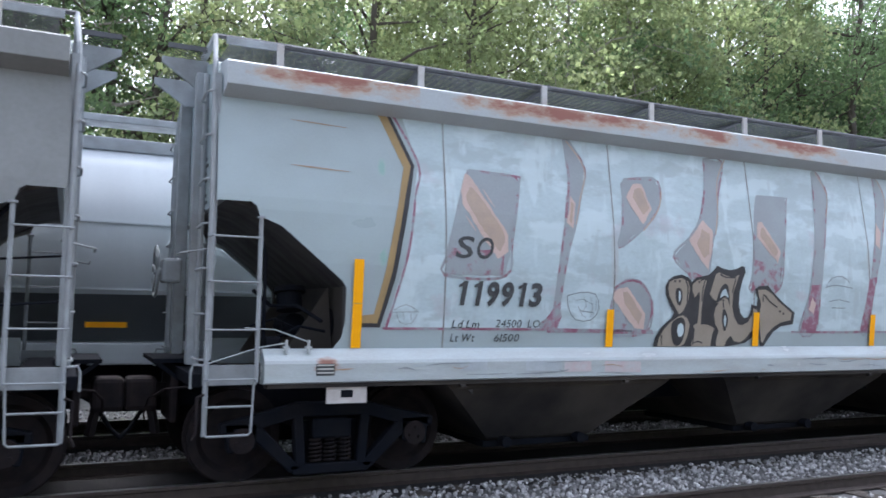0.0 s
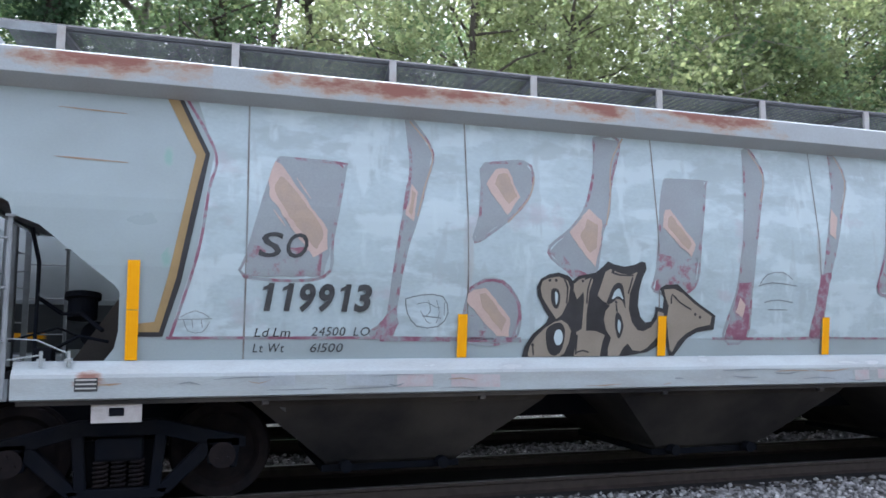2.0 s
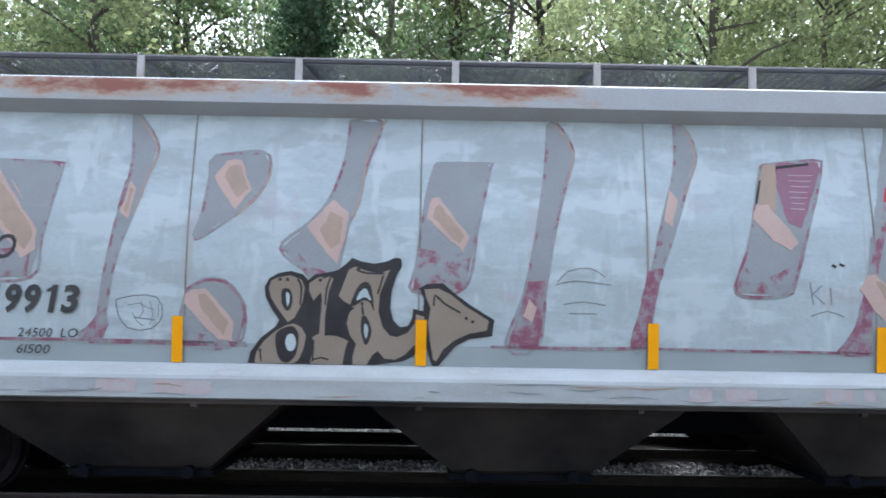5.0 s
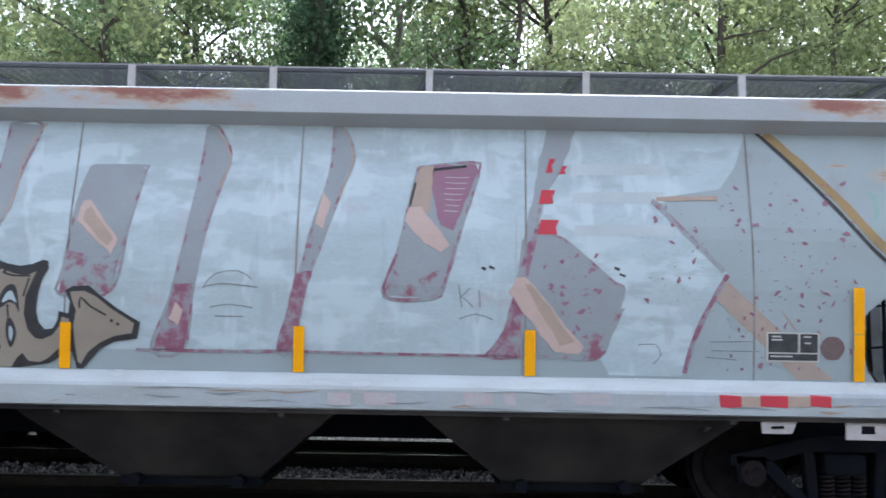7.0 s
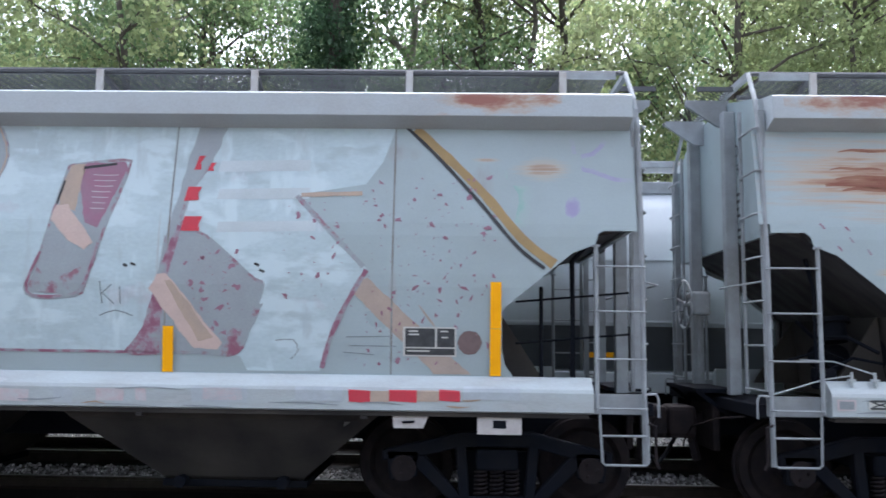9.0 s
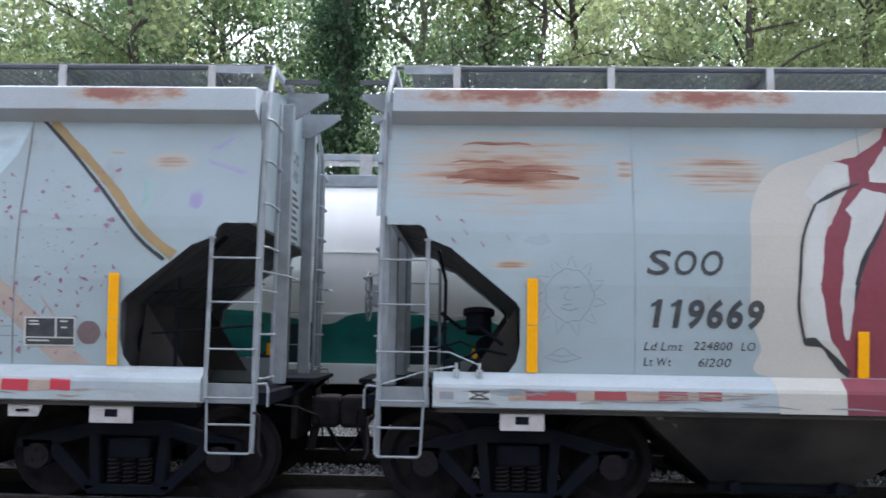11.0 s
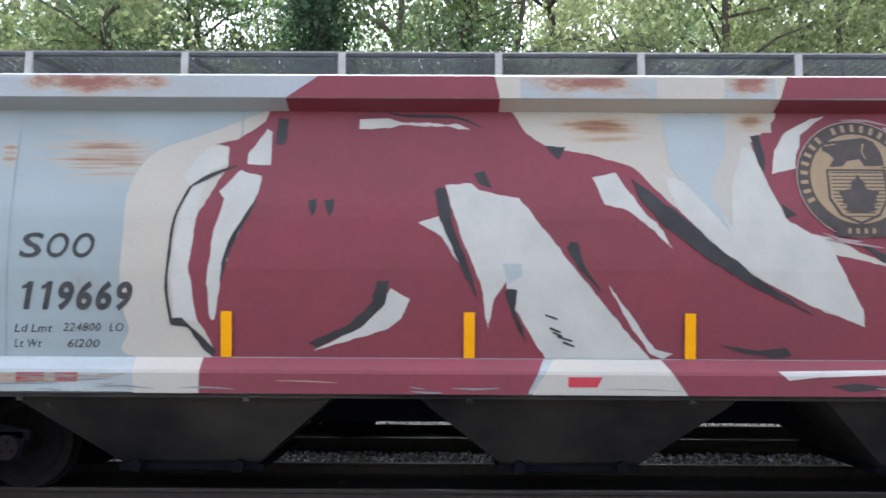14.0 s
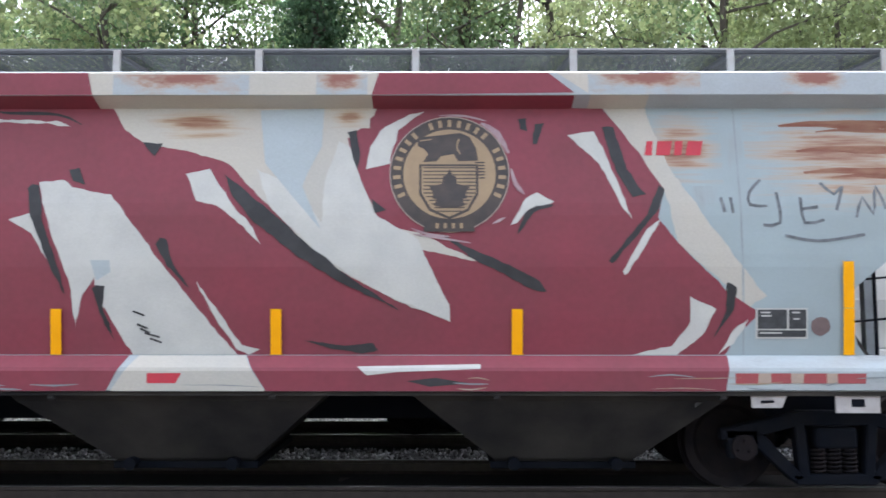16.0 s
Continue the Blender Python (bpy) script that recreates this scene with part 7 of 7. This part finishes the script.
def teal_band(car):
    far_paint("teal_graffiti", [(-4.45, 1.15), (-1.95, 1.13), (0.55, 1.14), (3.05, 1.15), (5.45, 1.12), (5.55, 1.5), (4.75, 1.9), (4.15, 1.85), (3.75, 2.0), (2.95, 1.95), (2.55, 1.8), (1.75, 1.95), (0.95, 1.98), (0.25, 1.85), (-0.65, 2.0), (-1.65, 1.95), (-2.45, 1.8), (-3.65, 1.95), (-4.45, 1.7)], TEAL, car)
    for x in (-3.65, -1.75, -0.05, 1.55, 3.45, 4.75):
        far_paint("dark_graffiti", [(x, 1.3), (x + 0.5, 1.2), (x + 0.9, 1.45), (x + 0.6, 1.6), (x + 0.8, 1.8), (x + 0.3, 1.75), (x + 0.25, 1.5)], TEAL_DARK, car, 2)
    far_paint("red_swoosh", [(-0.45, 2.52), (-0.2, 2.75), (-0.18, 2.95), (-0.3, 3.05), (-0.1, 2.98), (-0.06, 2.78), (-0.2, 2.55)], RED, car, 3)
    for i in range(8):  # unreadable company lettering as bars
        x = -1.4 + i * 0.3
        far_paint("lettering_bar", [(x, 2.2), (x + 0.17, 2.2), (x + 0.17, 2.5 if i in (0, 5) else 2.4), (x, 2.5 if i in (0, 5) else 2.4)], TAPE_GREY, car, 3)
    for i in range(4):
        far_paint("lettering_bar", [(-6.2 + i * 0.2, 2.45), (-6.06 + i * 0.2, 2.45), (-6.06 + i * 0.2, 2.66), (-6.2 + i * 0.2, 2.66)], LETTER, car, 3)


FOOT = material("dark_lower_paint", (0.075, 0.085, 0.095), 0.6, color2=(0.10, 0.11, 0.12), scale=2, amount=0.7)
TEAL = material("teal_spray", (0.015, 0.22, 0.19), 0.5, color2=(0.02, 0.14, 0.13), scale=3, amount=0.8)
TEAL_DARK = material("dark_teal_spray", (0.01, 0.035, 0.045), 0.5, scale=5)
GREY_LABEL = "grey cylindrical covered hopper car behind the nearer train"
FAR = [
    build_tank_car(GREY_LABEL, GRAY_TANK, 14.75, teal_none),
    build_tank_car("grey cylindrical hopper car with worn dark graffiti at its foot", GRAY_TANK, -3.15, dark_letters),
    build_tank_car(GREY_LABEL, GRAY_TANK, -21.05, teal_none),
    build_tank_car("white cylindrical hopper car with teal graffiti along its bottom", WHITE_TANK, -38.95, teal_band, True),
    build_tank_car("pale cylindrical hopper car with a dark band along its foot", WHITE_TANK, -56.85, teal_none),
]

# ---------------------------------------------------------------- woods


def leaf_cloud(clusters, per, size, rng):
    """Leaves round cluster centres (x, y, z, radius): small folded blades."""
    verts, faces = [], []
    for cx, cy, cz, r in clusters:
        pts = rng.normal(0, 1, (per, 3)) * (r * 0.5, r * 0.5, r * 0.38)
        for p in pts:
            c = np.array((cx, cy, cz)) + p
            a = rng.normal(0, 1, 3)
            a /= np.linalg.norm(a) + 1e-9
            b = np.cross(a, rng.normal(0, 1, 3))
            b /= np.linalg.norm(b) + 1e-9
            s = size * rng.uniform(0.6, 1.3)
            k = len(verts)
            verts += [tuple(c - a * s * 0.5), tuple(c + b * s * 0.36), tuple(c + a * s * 0.5), tuple(c - b * s * 0.36)]
            faces.append((k, k + 1, k + 2, k + 3))
    me = bpy.data.meshes.new("crown")
    me.from_pydata(verts, [], faces)
    return me


def build_tree(seed, height, radius, trunk_r, bark, leaf, lean=0.0, clusters=80, per=138, low=0.18, size=0.16, label=""):
    rng = np.random.default_rng(seed)
    tree = tagged(new("tree"), label, "tree", "woods behind the tracks")
    bm = bmesh.new()
    pts, r = [], []
    n = 9
    for i in range(n):
        t = i / (n - 1)
        pts.append((lean * t * t * height * 0.2 + rng.normal(0, 0.08) * t * 2, rng.normal(0, 0.08) * t * 2, -0.3 + t * height * 0.94))
        r.append(trunk_r * (1 - 0.85 * t) * (1.35 if i == 0 else 1))
    tube(bm, pts, r, 9)
    spots = []
    for i in range(20):
        t = rng.uniform(low, 0.95)
        j = min(n - 2, int(t * (n - 1)))
        p = Vector(pts[j]).lerp(Vector(pts[j + 1]), t * (n - 1) - j)
        a = rng.uniform(0, 2 * math.pi)
        reach = radius * rng.uniform(0.6, 1.1) * (1.15 - 0.6 * t)
        mid = p + Vector((math.cos(a) * reach * 0.5, math.sin(a) * reach * 0.5, reach * rng.uniform(0.1, 0.45)))
        end = p + Vector((math.cos(a + 0.3) * reach, math.sin(a + 0.3) * reach, reach * rng.uniform(0.15, 0.8)))
        br = max(0.025, trunk_r * 0.5 * (1 - 0.7 * t))
        tube(bm, [p, mid, end], [br, br * 0.6, br * 0.2], 6)
        for k in range(3):
            e = end + Vector(rng.normal(0, 0.6, 3))
            tube(bm, [mid.lerp(end, 0.4 + 0.25 * k), e], [br * 0.42, br * 0.12], 4)
            spots.append(e)
        spots += [end, mid.lerp(end, 0.6)]
    part("trunk", bm, bark, tree, smooth=True)
    cl = []
    for i in range(clusters):
        s = spots[i % len(spots)] + Vector(rng.normal(0, 0.35, 3))
        cl.append((s.x, s.y, s.z, rng.uniform(0.6, 1.25)))
    me = leaf_cloud(cl, per, size, rng)
    me.materials.append(leaf)
    crown = new("crown", me)
    crown.parent = tree
    return tree


KINDS = [
    build_tree(1, 17, 3.6, 0.20, BARK, LEAF, 0.2, label="tall slim broadleaf tree with a grey-brown trunk and green crown"),
    build_tree(2, 19, 4.2, 0.26, BARK, LEAF, -0.3, label="tall broadleaf tree with a dark trunk and loose green crown"),
    build_tree(3, 16, 3.4, 0.15, PALE_BARK, LEAF_PALE, 0.1, label="slender pale-barked tree with yellow-green leaves"),
    build_tree(4, 15, 3.8, 0.18, BARK, LEAF_PALE, 0.5, label="leaning broadleaf tree with yellow-green leaves"),
    build_tree(5, 18, 3.8, 0.22, PALE_BARK, LEAF, -0.1, label="tall tree with a pale straight trunk and green crown"),
]
for k, (x, y) in zip(KINDS, ((-8.4, 24.0), (1.0, 24.0), (18.8, 24.0), (12.0, 25.0), (-9.8, 25.0))):
    k.location = (x, y, 0.4)


def build_ivy_tree():
    """A trunk wrapped in ivy, a dark shaggy column."""
    rng = np.random.default_rng(8)
    tree = tagged(new("tree"), "tree trunk wrapped in a dark shaggy column of ivy", "tree", "woods behind the tracks")
    bm = bmesh.new()
    tube(bm, [(0, 0, -0.3), (0.1, 0, 6), (0.0, 0.1, 12), (0.2, 0, 17)], [0.28, 0.22, 0.17, 0.05], 9)
    part("trunk", bm, BARK, tree, smooth=True)
    cl = [(rng.normal(0, 0.32), rng.normal(0, 0.32), z, rng.uniform(0.55, 0.8)) for z in np.linspace(1.5, 15.5, 90)]
    me = leaf_cloud(cl, 260, 0.13, rng)
    me.materials.append(LEAF_DARK)
    crown = new("ivy", me)
    crown.parent = tree
    tree.location = (-3.35, 19.9, 0.3)


build_ivy_tree()
rng = np.random.default_rng(12)
# last row: unseen trees behind the camera, added to block low sky light
for row, (y0, y1, x0, x1, step) in enumerate(((21.5, 24.5, -22, 44, 3.3), (27, 31, -28, 56, 3.8), (35, 42, -36, 70, 4.4), (33, 38, 9, 60, 4.2), (25, 27.5, 19, 50, 2.7), (-24, -20, -36, 40, 3.2))):
    x = x0
    while x < x1:
        m = pose(x + rng.uniform(-1.0, 1.0), rng.uniform(y0, y1), 0.2 if row < 5 else -0.2, 0, 0, rng.uniform(0, 360))
        k = KINDS[int(rng.integers(0, 5))]
        s = rng.uniform(0.88, 1.12) * (0.8 if row >= 5 else 1)
        x += step
        if row == 0 and (abs(m.translation.x + 4.1) < 1.6 or -13.5 < m.translation.x < -9.5):
            continue
        t = copy_thing(k, m)
        t.scale = (s, s, s)


def build_bush(seed, leaf):
    """Low scrub along the edge of the woods."""
    rng = np.random.default_rng(seed)
    bush = tagged(new("bush"), "dense green scrub at the edge of the woods", "bush", "undergrowth")
    bm = bmesh.new()
    for i in range(9):
        a = rng.uniform(0, 6.28)
        tube(bm, [(0.2 * math.cos(a), 0.2 * math.sin(a), -0.2), (0.8 * math.cos(a), 0.8 * math.sin(a), 1.5), (1.3 * math.cos(a + 0.3), 1.3 * math.sin(a + 0.3), rng.uniform(2.4, 3.8))], [0.04, 0.025, 0.01], 5)
    part("stem", bm, BARK, bush)
    cl = [(rng.normal(0, 0.9), rng.normal(0, 0.7), rng.uniform(0.3, 4.2), rng.uniform(0.6, 1.0)) for i in range(34)]
    me = leaf_cloud(cl, 95, 0.16, rng)
    me.materials.append(leaf)
    new("foliage", me).parent = bush
    return bush


BUSHES = [build_bush(31, LEAF), build_bush(32, LEAF_PALE)]
for i, b in enumerate(BUSHES):
    b.location = (-26 + i * 2.2, 19, 0.1)
for i in range(2, 33):
    copy_thing(BUSHES[int(rng.integers(0, 2))], pose(-26 + i * 2.2 + rng.uniform(-0.5, 0.5), rng.uniform(18.2, 20), 0.1, 0, 0, rng.uniform(0, 360)))
# unseen scrub behind the camera, added to hold back light from low down
for i in range(24):
    copy_thing(BUSHES[i % 2], pose(-40 + i * 3.5 + rng.uniform(-0.5, 0.5), rng.uniform(-18, -16), -0.2, 0, 0, rng.uniform(0, 360)))

# ---------------------------------------------------------------- what moves


def motions():
    ts = [p[0] for p in PASSED]
    fine = [i * 0.25 for i in range(65)]
    passed = lambda t: float(np.interp(t, ts, [p[1] for p in PASSED]))
    for i, (car, wheels) in enumerate(HOPPERS):
        x = CAR_A + CAR_L * (i - 1)
        walk(car, [(t, pose(x - s, TRACK_Y, 0)) for t, s in PASSED])
        for w, u in wheels:
            walk(w, [(t, pose(u, 0, 0.457, 0, -math.degrees(passed(t) / 0.457), 0)) for t in fine])
    for car, wheels in FAR:
        x = car.location.x
        walk(car, [(t, pose(x + FAR_SPEED * t, FAR_TRACK_Y, 0)) for t in (0.0, 8.0, 16.0)])
        for w, u in wheels:
            walk(w, [(t, pose(u, 0, 0.457, 0, math.degrees(FAR_SPEED * t / 0.457), 0)) for t in [i * 0.125 for i in range(129)]])


motions()
